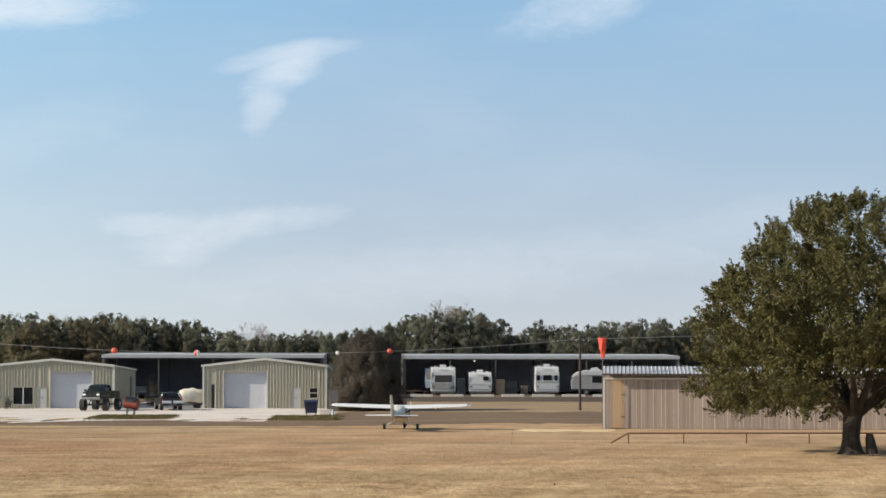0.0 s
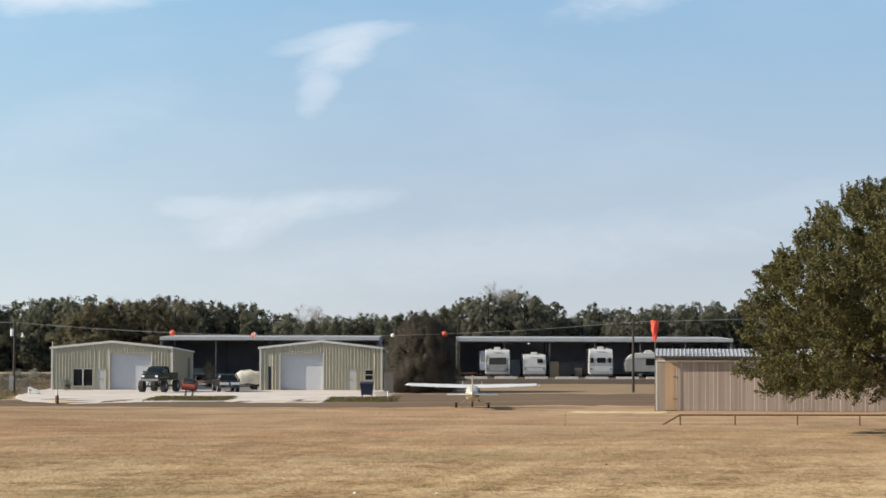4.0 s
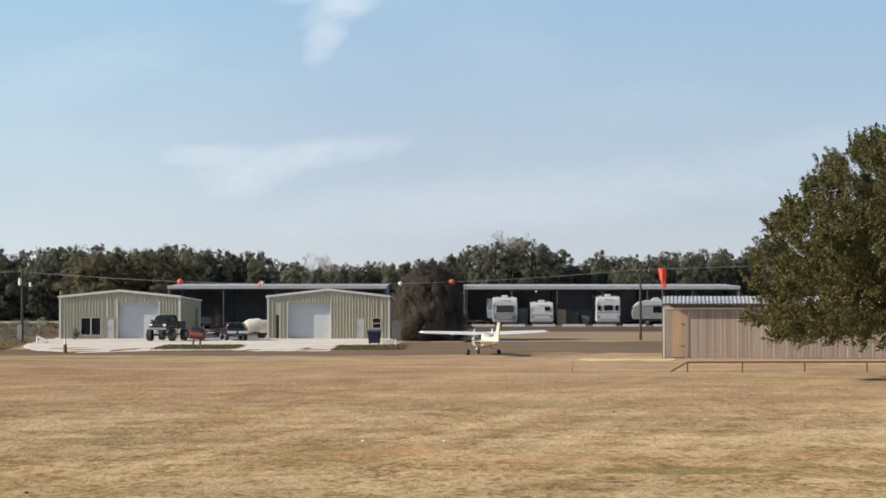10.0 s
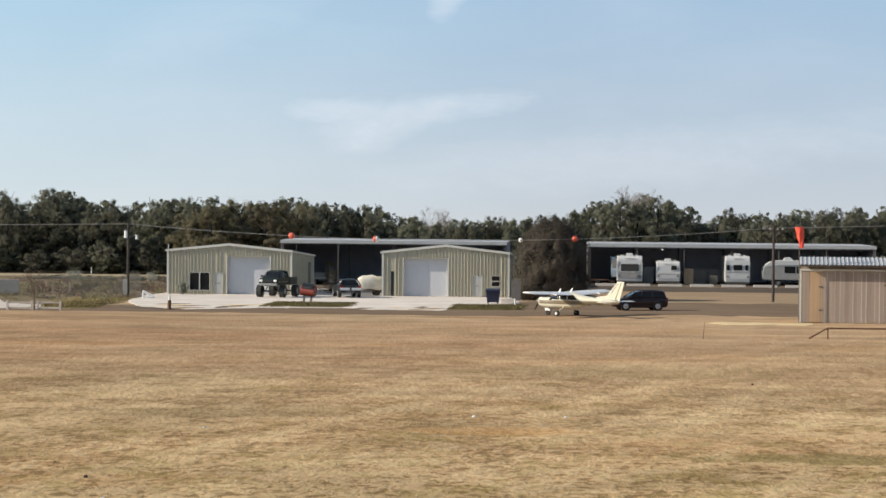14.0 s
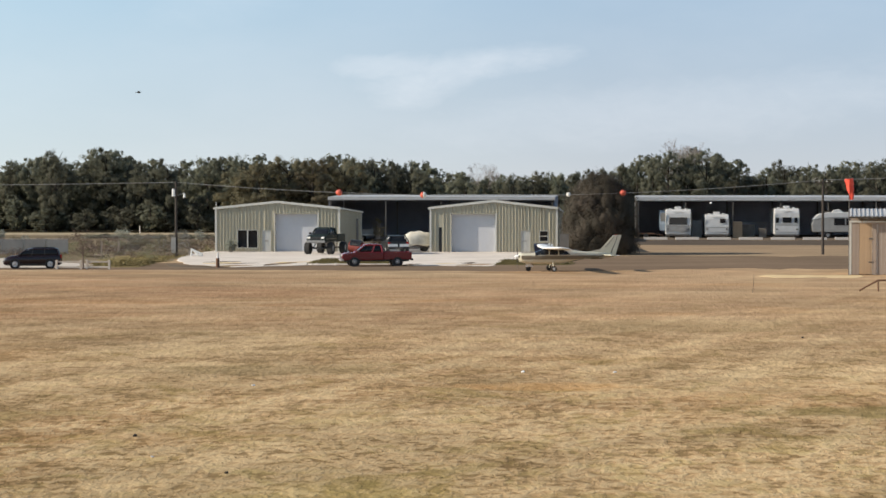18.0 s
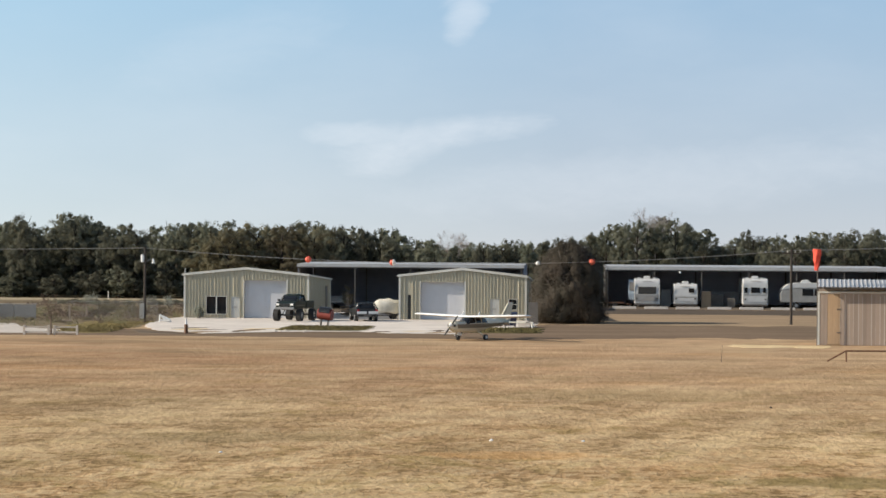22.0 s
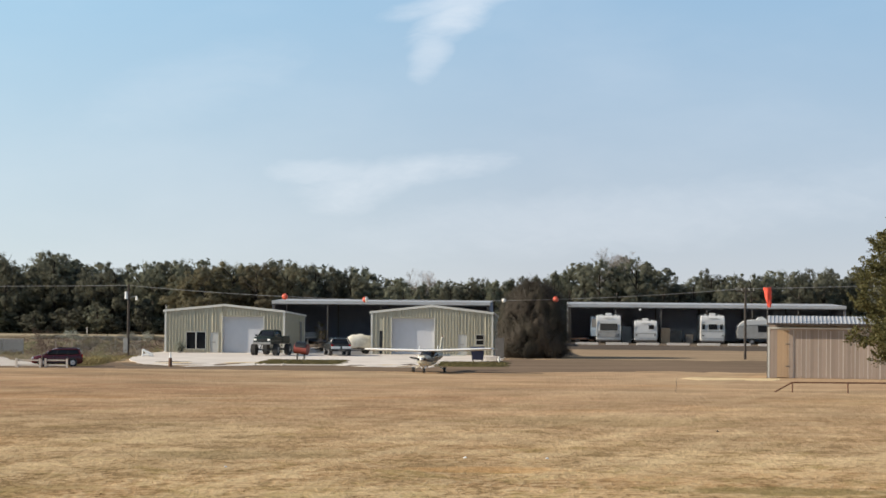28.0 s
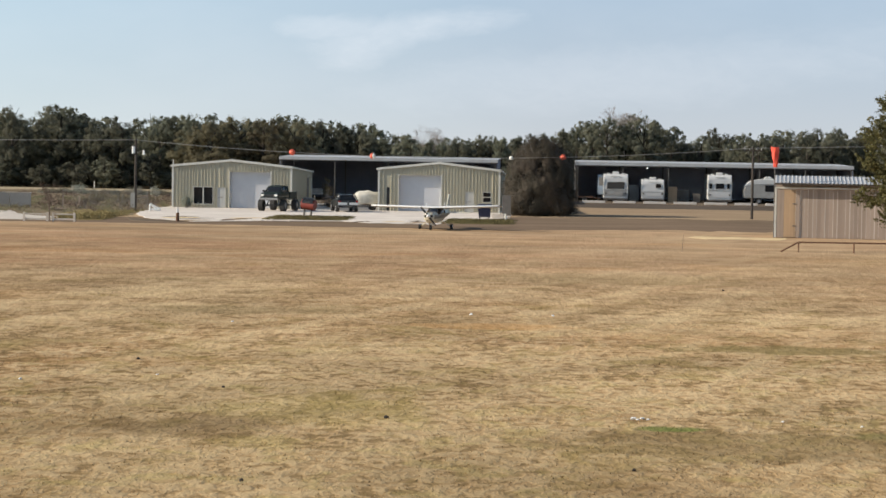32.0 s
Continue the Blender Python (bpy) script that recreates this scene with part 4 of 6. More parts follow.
def suv_car(name, at, paint, label, roof=None):
    """A boxy off-road estate; faces +x."""
    ob = thing(name, at, label, "car")
    out = [(2.3, 0.42), (2.34, 0.7), (2.25, 0.98), (1.1, 1.08), (-2.25, 1.08), (-2.32, 0.7), (-2.28, 0.42)]
    body = part("body", slab(out, -0.9, 0.9, 0.06), paint, ob, "dark glossy body")
    cabin(ob, (-2.24, 1.1), (-1.85, 0.3), 1.07, 1.56, 0.87, GLASS, paint, 0.24, roof)
    for x in (-1.36, 1.42):
        for y in (-0.8, 0.8):
            part("wheel_arch", rod((x, y - 0.12, 0.38), (x, y + 0.12, 0.38), 0.45, n=20), BLACK, ob)
            wheel(ob, x, y + math.copysign(0.04, y), 0.37, 0.24)
    for s in (-1, 1):
        part("headlight", box(2.24, 2.37, s * 0.66 - 0.17, s * 0.66 + 0.17, 0.74, 0.93, bevel=0.03), LAMP, body)
        part("tail_light", box(-2.36, -2.26, s * 0.78 - 0.09, s * 0.78 + 0.09, 0.75, 1.06, bevel=0.02), TAIL, body)
        part("mirror", box(0.75, 0.92, s * 1.0 - 0.1, s * 1.0 + 0.1, 1.08, 1.26, bevel=0.03), paint, body)
        part("roof_rail", rod((-1.9, s * 0.66, 1.64), (0.2, s * 0.66, 1.64), 0.025), BLACK, ob)
    part("bumper", box(2.26, 2.42, -0.86, 0.86, 0.4, 0.62, bevel=0.05), BLACK, body)
    part("bumper", box(-2.44, -2.26, -0.86, 0.86, 0.42, 0.64, bevel=0.05), BLACK, body)
    return ob


def pickup(name, at, paint, label, lift=0.0, tyre=0.38, trim=None, category="pickup", bright=None):
    """A pickup truck; faces +x. lift raises the body over big tyres."""
    ob = thing(name, at, label, category)
    z = lift
    out = [(2.8, 0.5 + z), (2.9, 0.62 + z), (2.92, 0.85 + z), (2.84, 1.0 + z), (2.5, 1.08 + z), (1.75, 1.14 + z), (-0.6, 1.14 + z), (-0.6, 0.5 + z)]
    body = part("cab", slab(out, -0.95, 0.95, 0.09), paint, ob, "painted cab and bonnet")
    cabin(ob, (-0.57, 1.78), (-0.42, 0.95), 1.11 + z, 1.72 + z, 0.9, GLASS, paint, 0.16)
    part("grille", box(2.9, 2.94, -0.5, 0.5, 0.72 + z, 0.95 + z, bevel=0.015), BLACK, body, "dark front grille")
    bed = part("cargo_bed", box(-2.9, -0.66, -0.96, 0.96, 0.58 + z, 0.66 + z), paint, ob, "painted open cargo bed")
    for s in (-1, 1):
        part("bed_side", box(-2.9, -0.65, s * 0.92 - 0.05, s * 0.92 + 0.05, 0.55 + z, 1.16 + z, bevel=0.03), paint, bed)
        part("headlight", box(2.8, 2.93, s * 0.72 - 0.16, s * 0.72 + 0.16, 0.78 + z, 0.97 + z, bevel=0.03), LAMP, body)
        part("tail_light", box(-2.96, -2.88, s * 0.88 - 0.07, s * 0.88 + 0.07, 0.75 + z, 1.1 + z, bevel=0.02), TAIL, bed)
        part("mirror", box(1.45, 1.57, s * 1.08 - 0.13, s * 1.08 + 0.13, 1.15 + z, 1.36 + z, bevel=0.03), BLACK, body)
        part("trim_strip", box(-0.3, 2.7, s * 0.957 - 0.012, s * 0.957 + 0.012, 0.72 + z, 0.79 + z), trim or CHROME, body)
        part("door_seam", box(0.42, 0.44, s * 0.955 - 0.004, s * 0.955 + 0.004, 0.6 + z, 1.1 + z), BLACK, body)
        part("door_handle", box(0.5, 0.66, s * 0.965 - 0.012, s * 0.965 + 0.012, 0.98 + z, 1.02 + z), BLACK, body)
    part("tailgate", box(-2.95, -2.88, -0.9, 0.9, 0.62 + z, 1.15 + z, bevel=0.02), paint, bed)
    part("bumper", box(2.82, 3.0, -0.95, 0.95, 0.42 + z, 0.64 + z, bevel=0.04), bright or CHROME, ob)
    part("bumper", box(-3.08, -2.9, -0.93, 0.93, 0.46 + z, 0.64 + z, bevel=0.04), BLACK, ob, "dark rear bumper")
    part("chassis", box(-2.8, 2.7, -0.45, 0.45, 0.38 + z, 0.58 + z), BLACK, ob)
    wide = 0.26 if tyre < 0.5 else 0.48
    yy = 0.82 if tyre < 0.5 else 1.12
    for x in (-1.75, 1.85):
        for y in (-yy, yy):
            if tyre < 0.5:
                part("wheel_arch", rod((x, y - 0.13, tyre), (x, y + 0.12, tyre), tyre + 0.09, n=20), BLACK, ob)
            else:
                part("strut", rod((x, y * 0.55, tyre), (x * 0.75, y * 0.4, 0.5 + z), 0.06), CHROME, ob)
            wheel(ob, x, y + math.copysign(0.04, y), tyre, wide, 0.55)
        part("axle", rod((x, -yy, tyre), (x, yy, tyre), 0.09), BLACK, ob)
    return ob


# ---- aeroplane ----


def oval(x, zc, w, h, n=16, square=2.6):
    pts = []
    for k in range(n):
        a = 2 * math.pi * k / n
        c, s = math.cos(a), math.sin(a)
        pts.append((x, w * math.copysign(abs(c) ** (2 / square), c), zc + h * math.copysign(abs(s) ** (2 / square), s)))
    return pts


def wing_rings(stations, n=14, tilt=0.0):
    """Aerofoil sections: (y, leading edge x, chord, z, thickness)."""
    rings = []
    for y, le, chord, z, t in stations:
        ring = []
        for k in range(n):
            a = 2 * math.pi * k / n
            u = (1 - math.cos(a)) / 2
            th = t * (0.5 * math.sqrt(max(u, 0)) * (1 - u) * 2.6)
            ring.append((le - chord * u, y, z + tilt * (0.35 - u) * chord + (th if math.sin(a) >= 0 else -th * 0.45)))
        rings.append(ring)
    return rings


def aeroplane():
    ob = thing("aeroplane", pose(0, 185, 0), "cream high-winged light aeroplane with tan stripe taxiing", "aeroplane")
    secs = [(2.5, 1.1, 0.3, 0.25), (2.4, 1.05, 0.4, 0.35), (1.95, 0.99, 0.47, 0.41), (1.25, 0.99, 0.54, 0.44), (0.95, 1.04, 0.58, 0.5), (0.5, 1.16, 0.59, 0.63),
            (-0.4, 1.18, 0.59, 0.63), (-1.0, 1.18, 0.55, 0.56), (-1.6, 1.18, 0.46, 0.42), (-2.4, 1.18, 0.35, 0.31), (-3.5, 1.19, 0.22, 0.23), (-4.75, 1.18, 0.07, 0.16)]
    fus = part("fuselage", loft([oval(*s, n=24) for s in secs]), CREAM, ob, "cream rounded fuselage", smooth=True)

    def section(x):
        for a, b in zip(secs, secs[1:]):
            if b[0] <= x <= a[0]:
                f = (a[0] - x) / (a[0] - b[0])
                return [p + (q - p) * f for p, q in zip(a[1:], b[1:])]
        return secs[-1][1:]

    def skin(bottom, top, z0, z1, s, nx=5, nz=4, proud=0.014):
        """A pane or stripe that follows the fuselage side; bottom and top are (front, back) along x."""
        bm = bmesh.new()
        grid = []
        for k in range(nz + 1):
            f = k / nz
            row = []
            for i in range(nx + 1):
                a, b = bottom[0] + (top[0] - bottom[0]) * f, bottom[1] + (top[1] - bottom[1]) * f
                x, z = a + (b - a) * i / nx, z0 + (z1 - z0) * f
                zc, w, h = section(x)
                u = min(0.97, abs(z - zc) / h)
                row.append(bm.verts.new((x, s * (w * (1 - u ** 2.6) ** (1 / 2.6) + proud), z)))
            grid.append(row)
        for a, b in zip(grid, grid[1:]):
            for i in range(nx):
                bm.faces.new((a[i], a[i + 1], b[i + 1], b[i]))
        return bm

    for s in (-1, 1):
        part("stripe", skin((2.3, -3.9), (2.34, -4.0), 0.9, 1.19, s, 22, 3, 0.008), STRIPE, fus, "tan side stripe", smooth=True)
        for a, b, c, d in ((0.95, 0.3, 0.72, 0.28), (0.22, -0.42, 0.2, -0.4), (-0.5, -1.35, -0.5, -1.0)):
            part("side_window", skin((a, b), (c, d), 1.25, 1.68 if b > -1 else 1.6, s), GLASS, fus, smooth=True)

    def crown(front, back, across, steps=6):
        """A pane or panel that follows the top of the fuselage."""
        bm = bmesh.new()
        grid = []
        for k in range(steps):
            x = front + (back - front) * k / (steps - 1)
            zc, w, h = section(x)
            grid.append([bm.verts.new((x + 0.02, w * q * across, zc + h * (1 - abs(q * across) ** 2.6) ** (1 / 2.6) + 0.014)) for q in (-1, -0.86, -0.54, -0.05, 0.05, 0.54, 0.86, 1)])
        for a, b in zip(grid, grid[1:]):
            for i in range(7):
                bm.faces.new((a[i], a[i + 1], b[i + 1], b[i]))
        return bm

    part("windscreen", crown(1.27, 0.55, 0.97), GLASS, fus, "sloping dark windscreen", smooth=True)
    # Tan panel added on the cowl: its colour stands in for a shaded nose
    part("cowl_panel", crown(2.3, 1.36, 0.55), STRIPE, fus, "tan panel added to dull the cowl top", smooth=True)
    for s in (-1, 1):
        part("cowl_intake", box(2.46, 2.53, s * 0.24 - 0.12, s * 0.24 + 0.12, 1.02, 1.22, bevel=0.02), BLACK, fus)
    part("lower_intake", box(2.36, 2.45, -0.2, 0.2, 0.76, 0.9, bevel=0.02), BLACK, fus)
    part("exhaust", rod((1.6, 0.2, 0.62), (1.45, 0.22, 0.5), 0.04), STEEL, fus)
    root = 1.68
    w = part("wing", loft(wing_rings([(-5.2, 0.32, 1.05, root + 0.155, 0.17), (-5.05, 0.4, 1.15, root + 0.15, 0.22), (-2.5, 0.7, 1.62, root + 0.07, 0.28), (0, 0.74, 1.66, root, 0.28),
                                      (2.5, 0.7, 1.62, root + 0.07, 0.28), (5.05, 0.4, 1.15, root + 0.15, 0.22), (5.2, 0.32, 1.05, root + 0.155, 0.17)], tilt=0.06)), WHITE, ob,
             "long white cantilever wing", smooth=True)
    for s in (-1, 1):
        part("aileron", loft([[(-0.7, s * 2.85, root + 0.05), (-0.97, s * 2.85, root + 0.01), (-0.97, s * 2.85, root - 0.005), (-0.7, s * 2.85, root - 0.01)],
                              [(-0.55, s * 4.95, root + 0.1), (-0.78, s * 4.95, root + 0.07), (-0.78, s * 4.95, root + 0.055), (-0.55, s * 4.95, root + 0.05)]]), WHITE, w)
        part("flap", loft([[(-0.76, s * 0.7, root + 0.0), (-0.98, s * 0.7, root - 0.06), (-0.98, s * 0.7, root - 0.075), (-0.76, s * 0.7, root - 0.06)],
                           [(-0.74, s * 2.75, root + 0.05), (-0.97, s * 2.75, root + 0.0), (-0.97, s * 2.75, root - 0.015), (-0.74, s * 2.75, root + 0.0)]]), WHITE, w)
        part("aerial_mast", slab([(0.32, root + 0.05), (0.06, root + 0.42), (-0.04, root + 0.42), (0.12, root + 0.05)], s * 0.75 - 0.02, s * 0.75 + 0.02), WHITE, w, "slanted white aerial mast")
        part("flap_fairing", rod((-0.55, s * 2.8, root + 0.01), (-1.1, s * 2.8, root - 0.02), 0.09, 0.05, 8), WHITE, w, "white pod under the trailing edge")
        part("wing_tip", loft(wing_rings([(s * 5.2, 0.32, 1.05, root + 0.157, 0.07), (s * 5.34, 0.08, 0.7, root + 0.16, 0.035)], tilt=0.06)), WHITE, w)
        part("stabiliser", loft(wing_rings([(s * 0.04, -3.9, 0.95, 1.2, 0.15), (s * 1.96, -4.2, 0.66, 1.2, 0.11)])), CREAM, ob, "cream tailplane half")
        part("elevator", loft(wing_rings([(s * 0.25, -4.75, 0.25, 1.2, 0.03), (s * 1.98, -4.78, 0.2, 1.2, 0.025)])), WHITE, ob)
        leg = part("main_leg", rod((-0.05, s * 0.42, 0.7), (0.0, s * 1.2, 0.26), 0.055, 0.04), CREAM, ob, "sprung main leg")
        part("wheel", rod((0, s * 1.2, 0.21), (0, s * 1.37, 0.21), 0.21, n=18), RUBBER, leg)
        part("hub", rod((0, s * 1.365, 0.21), (0, s * 1.385, 0.21), 0.1, n=12), WHITE, leg)
    fin = [(-2.6, 1.44), (-3.75, 1.62), (-4.7, 2.7), (-5.08, 2.72), (-4.46, 1.26), (-3.7, 1.26)]
    part("fin", slab(fin, -0.05, 0.05, 0.03), CREAM, ob, "swept cream tail fin")
    part("fin_stripe", slab([(-4.1, 1.8), (-4.16, 1.8), (-4.77, 2.56), (-4.73, 2.56)], -0.054, 0.054), STRIPE, ob, "tan fin stripe")
    part("rudder", slab([(-4.48, 1.1), (-5.1, 2.71), (-5.34, 2.7), (-4.84, 1.04)], -0.035, 0.035, 0.015), CREAM, ob)
    part("beacon", rod((-4.9, 0, 2.7), (-4.9, 0, 2.77), 0.035), TAIL, ob)
    nose = part("nose_leg", rod((1.8, 0, 0.7), (1.75, 0, 0.26), 0.055, 0.045), WHITE, ob)
    part("nose_wheel", rod((1.75, -0.07, 0.19), (1.75, 0.07, 0.19), 0.19, n=18), RUBBER, nose)
    for s in (-1, 1):
        part("gear_door", box(1.45, 1.95, s * 0.14 - 0.012, s * 0.14 + 0.012, 0.36, 0.62), WHITE, nose, "white nose gear door")
    part("spinner", loft([oval(2.5, 1.1, 0.19, 0.19, 12, 2), oval(2.7, 1.1, 0.13, 0.13, 12, 2), oval(2.83, 1.1, 0.03, 0.03, 12, 2)]), WHITE, ob)
    prop = part("propeller", rod((-0.03, 0, 0), (0.03, 0, 0), 0.09), BLACK, ob, "dark two-bladed propeller", at=pose(2.6, 0, 1.1))
    for s in (-1, 1):
        part("blade", loft([[(0.02, 0.06, s * 0.1), (-0.02, 0.06, s * 0.1), (-0.03, -0.06, s * 0.1), (0.01, -0.06, s * 0.1)],
                            [(0.0, 0.08, s * 0.55), (-0.015, 0.08, s * 0.55), (-0.02, -0.07, s * 0.55), (0.0, -0.07, s * 0.55)],
                            [(0.0, 0.05, s * 0.95), (-0.008, 0.05, s * 0.95), (-0.01, -0.05, s * 0.95), (0.0, -0.05, s * 0.95)]]), BLACK, prop)
    return ob, prop


plane, propeller = aeroplane()
plum_car = crossover("estate_car", pose(25, 199, 0.02, 0, 0, 180), PLUM, "dark plum rounded estate car with silver wheels driving on the road")
plum_car.scale = (0.97, 0.97, 0.99)
red_pickup = pickup("pickup_truck", pose(20, 198, 0.02, 0, 0, 180), RED, "bright red long-bed pickup truck driving on the road", trim=RED)
red_pickup.scale = (0.955, 0.98, 0.98)
maroon_car = crossover("estate_car", pose(60, 198, 0.02, 0, 0, 180), MAROON, "maroon rounded estate car with roof rails driving on the road")
maroon_car.scale = (0.9, 0.94, 0.92)
monster = pickup("monster_truck", pose(-26.75, 218.6, 0.04, 0, 0, -105), GREENPAINT, "dark green lifted pickup truck on huge tyres parked on concrete", 0.66, 0.56, BLACK, "monster truck", GREYWHEEL)
monster.scale = (0.84, 0.97, 1.0)

# ---- barn with pipe rail ----


def barn():
    ob = thing("barn", pose(17.02, 176, 0.0, 0, 0, -5.6), "weathered barn with grey-pink panel wall and metal roof beside the field", "barn")
    width, depth, wall = 34.0, 4.7, 3.80
    pitch = 0.313
    for k in range(108):
        a = k * pitch
        if 0.6 < a + pitch / 2 < 1.6:
            continue
        part("board", box(a + 0.004, a + pitch - 0.004, 0.0, 0.05 + 0.006 * (k % 2), 0.02, wall), BOARD, ob)
        a += 0.05 * noise.noise((k * 0.7, 1.0, 2.0))
        if k % 3 == 0 and k:
            part("batten", box(a - 0.034, a + 0.034, -0.008, -0.001, 0.02, wall - 0.05 * (k % 4)), PALEBOARD, ob, "pale joint strip")
        elif k and k % 5 != 1:
            half = 0.012 + 0.01 * (k % 4 == 2)
            part("seam_strip", box(a - half, a + half, -0.004, -0.001, 0.02 + 0.06 * (k % 3), wall - 0.12 * (k % 4)), PALEBOARD, ob)
    gate = part("gate", box(0.63, 1.56, 0.052, 0.08, 0.06, wall - 0.12), NEWWOOD, ob, "honey-coloured plank gate")
    for k in range(5):
        a = 0.632 + k * 0.185
        part("plank", box(a + 0.005, a + 0.18, 0.0, 0.05, 0.06, wall - 0.05 - 0.02 * (k % 3)), NEWWOOD, gate)
    for z in (0.9, 2.6):
        part("hinge", box(1.28, 1.56, -0.035, -0.005, z, z + 0.07), STEEL, gate)
    part("corner_trim", box(-0.12, 0.06, -0.02, -0.002, 0.02, wall), TRIM, ob, "pale corner board")
    part("top_trim", box(-0.15, width, -0.06, 0.08, wall, wall + 0.12), TRIM, ob, "pale top trim board")
    part("side_wall", box(-0.1, 0.0, 0.07, depth, 0.02, wall), BOARD, ob)
    part("back_wall", box(0, width, depth - 0.1, depth, 0.02, wall + 0.78), BOARD, ob)
    part("gable_gap", box(0.1, width, 0.35, 0.45, wall + 0.1, wall + 0.5), BOARD, ob, "shaded boards below the roof")
    n = 37
    for k in range(n):
        a, b = -0.1 + k * 0.92, -0.1 + (k + 1) * 0.92
        me = part("roof_sheet", panel_mesh(0.92, 0.0, 4.5, 4.5, ROOFING, rib=0.307, deep=0.05), None, ob, at=pose(a, -0.62, wall + 0.44, -83.6, 0, 0))
    # Eave board coloured dark: the shadow line below the roof edge is painted
    part("eave_board", box(-0.1, width, -0.63, -0.57, wall + 0.31, wall + 0.43), TIMBER, ob, "eave board coloured dark as the roof-edge shadow")
    return ob


barn()


def pipe_rail():
    ob = thing("pipe_rail", pose(0, 152, 0), "low rusty steel pipe rail along the field", "pipe rail")
    x0, z = 16.25, 0.68
    part("rail", rod((x0, 0, z), (x0 + 40, 0.5, z), 0.055), RUST, ob)
    part("sloped_end", rod((x0, 0, z), (x0 - 1.15, 0, 0.03), 0.055), RUST, ob)
    for k in range(10):
        x = x0 + 0.02 + (0 if k == 0 else 3.67 + (k - 1) * 4.18)
        part("post", rod((x, 0.01 * k, 0), (x, 0.01 * k, z), 0.05), RUST, ob)
    return ob


pipe_rail()


def windsock():
    ob = thing("windsock", pose(16.84, 175.4, 0), "faded orange windsock hanging on a steel pole beside the barn", "windsock")
    part("pole", rod((0, 0, 0), (0, 0, 6.6), 0.035, 0.03), STEEL, ob)
    part("arm", rod((0, 0, 6.55), (-0.02, 0, 7.0), 0.02), GREYMETAL, ob)
    rings = []
    for k, (z, r, dx) in enumerate(((0.0, 0.3, 0.0), (-0.16, 0.29, 0.0), (-0.36, 0.26, 0.03), (-0.58, 0.225, 0.0), (-0.8, 0.235, 0.05), (-1.02, 0.18, 0.03), (-1.24, 0.185, 0.07), (-1.42, 0.14, 0.05), (-1.56, 0.12, 0.06))):
        fold = 0.05 + 0.16 * min(1.0, k / 4)
        rings.append([(dx + r * (1 + fold * math.sin(4 * a + 0.9 * k) + 0.5 * fold * math.sin(7 * a - 1.3 * k)) * math.cos(a), r * (1 + fold * math.cos(5 * a + k)) * math.sin(a), z)
                      for a in (2 * math.pi * j / 28 for j in range(28))])
    sock = part("sock", loft(rings, close=False), ORANGE, ob, "orange fabric sock", at=pose(-0.02, 0, 7.0), smooth=True)
    ring = bmesh.new()
    for j in range(14):
        a, b = 2 * math.pi * j / 14, 2 * math.pi * (j + 1) / 14
        rod((0.3 * math.cos(a), 0.3 * math.sin(a), 0), (0.3 * math.cos(b), 0.3 * math.sin(b), 0), 0.02, n=5, bm=ring)
    part("hoop", ring, STEEL, sock)
    return ob, sock


sock_stand, sock = windsock()


# ---- poles and wires ----


def utility_pole(x, y, height, label, lamp=False):
    ob = thing("utility_pole", pose(x, y, 0), label, "utility pole", "poles of the power line")
    part("shaft", rod((0, 0, 0), (0, 0, height), 0.135, 0.1, 12), TIMBER, ob)
    if lamp:
        can = part("transformer", rod((-0.2, -0.12, height - 1.35), (-0.2, -0.12, height - 0.7), 0.15, n=14), WHITE, ob, "white transformer can")
        part("lid", rod((-0.2, -0.12, height - 0.7), (-0.2, -0.12, height - 0.62), 0.15, 0.06, n=14), GREYMETAL, can)
        arm = part("lamp_arm", rod((0, 0, height - 1.3), (0.75, -0.1, height - 1.05), 0.03), GREYMETAL, ob)
        part("lamp_head", rod((0.78, -0.1, height - 1.45), (0.78, -0.1, height - 1.05), 0.13, 0.07, n=14), WHITE, arm, "white yard lamp")
        part("guard", box(-0.4, 0.0, -0.35, -0.2, 0.3, 1.7), GREYMETAL, ob, "grey metal meter cabinet")
    else:
        part("cross_arm", box(-0.9, 0.9, -0.12, -0.02, height - 0.42, height - 0.3), TIMBER, ob)
        for k in (-0.8, -0.35, 0.35, 0.8):
            part("insulator", rod((k, -0.07, height - 0.3), (k, -0.07, height - 0.12), 0.05, 0.03), GREYMETAL, ob)
        for s in (-1, 1):
            part("brace", rod((s * 0.7, -0.08, height - 0.36), (0, -0.1, height - 1.0), 0.02), STEEL, ob)
        part("fuse_loop", rod((-1.05, -0.05, height - 0.15), (-0.5, -0.05, height + 0.12), 0.025), GREYMETAL, ob)
    return ob


utility_pole(-39.6, 212.5, 6.75, "brown timber utility pole with white transformer and lamp", True)
utility_pole(19.0, 220, 6.95, "brown timber utility pole with cross arm")


def wire():
    ob = thing("power_line", pose(0, 0, 0), "sagging grey power line between timber poles", "power line")
    spans = (((-140, 205, 8.3), (-39.6, 212.5, 6.68), 0.9), ((-39.6, 212.5, 6.68), (19.0, 220, 6.85), 1.32), ((19.0, 220, 6.85), (90, 229, 11.9), 0.9))
    for a, b, sag in spans:
        a, b = Vector(a), Vector(b)
        rings = []
        for k in range(25):
            f = k / 24
            p = a.lerp(b, f) - Vector((0, 0, sag * 4 * f * (1 - f)))
            rings.append([(p.x, p.y + 0.028 * math.cos(q), p.z + 0.028 * math.sin(q)) for q in (2 * math.pi * j / 6 for j in range(6))])
        bm = loft(rings)
        part("wire", bm, GREYMETAL, ob)
    return spans[1]


SPAN = wire()


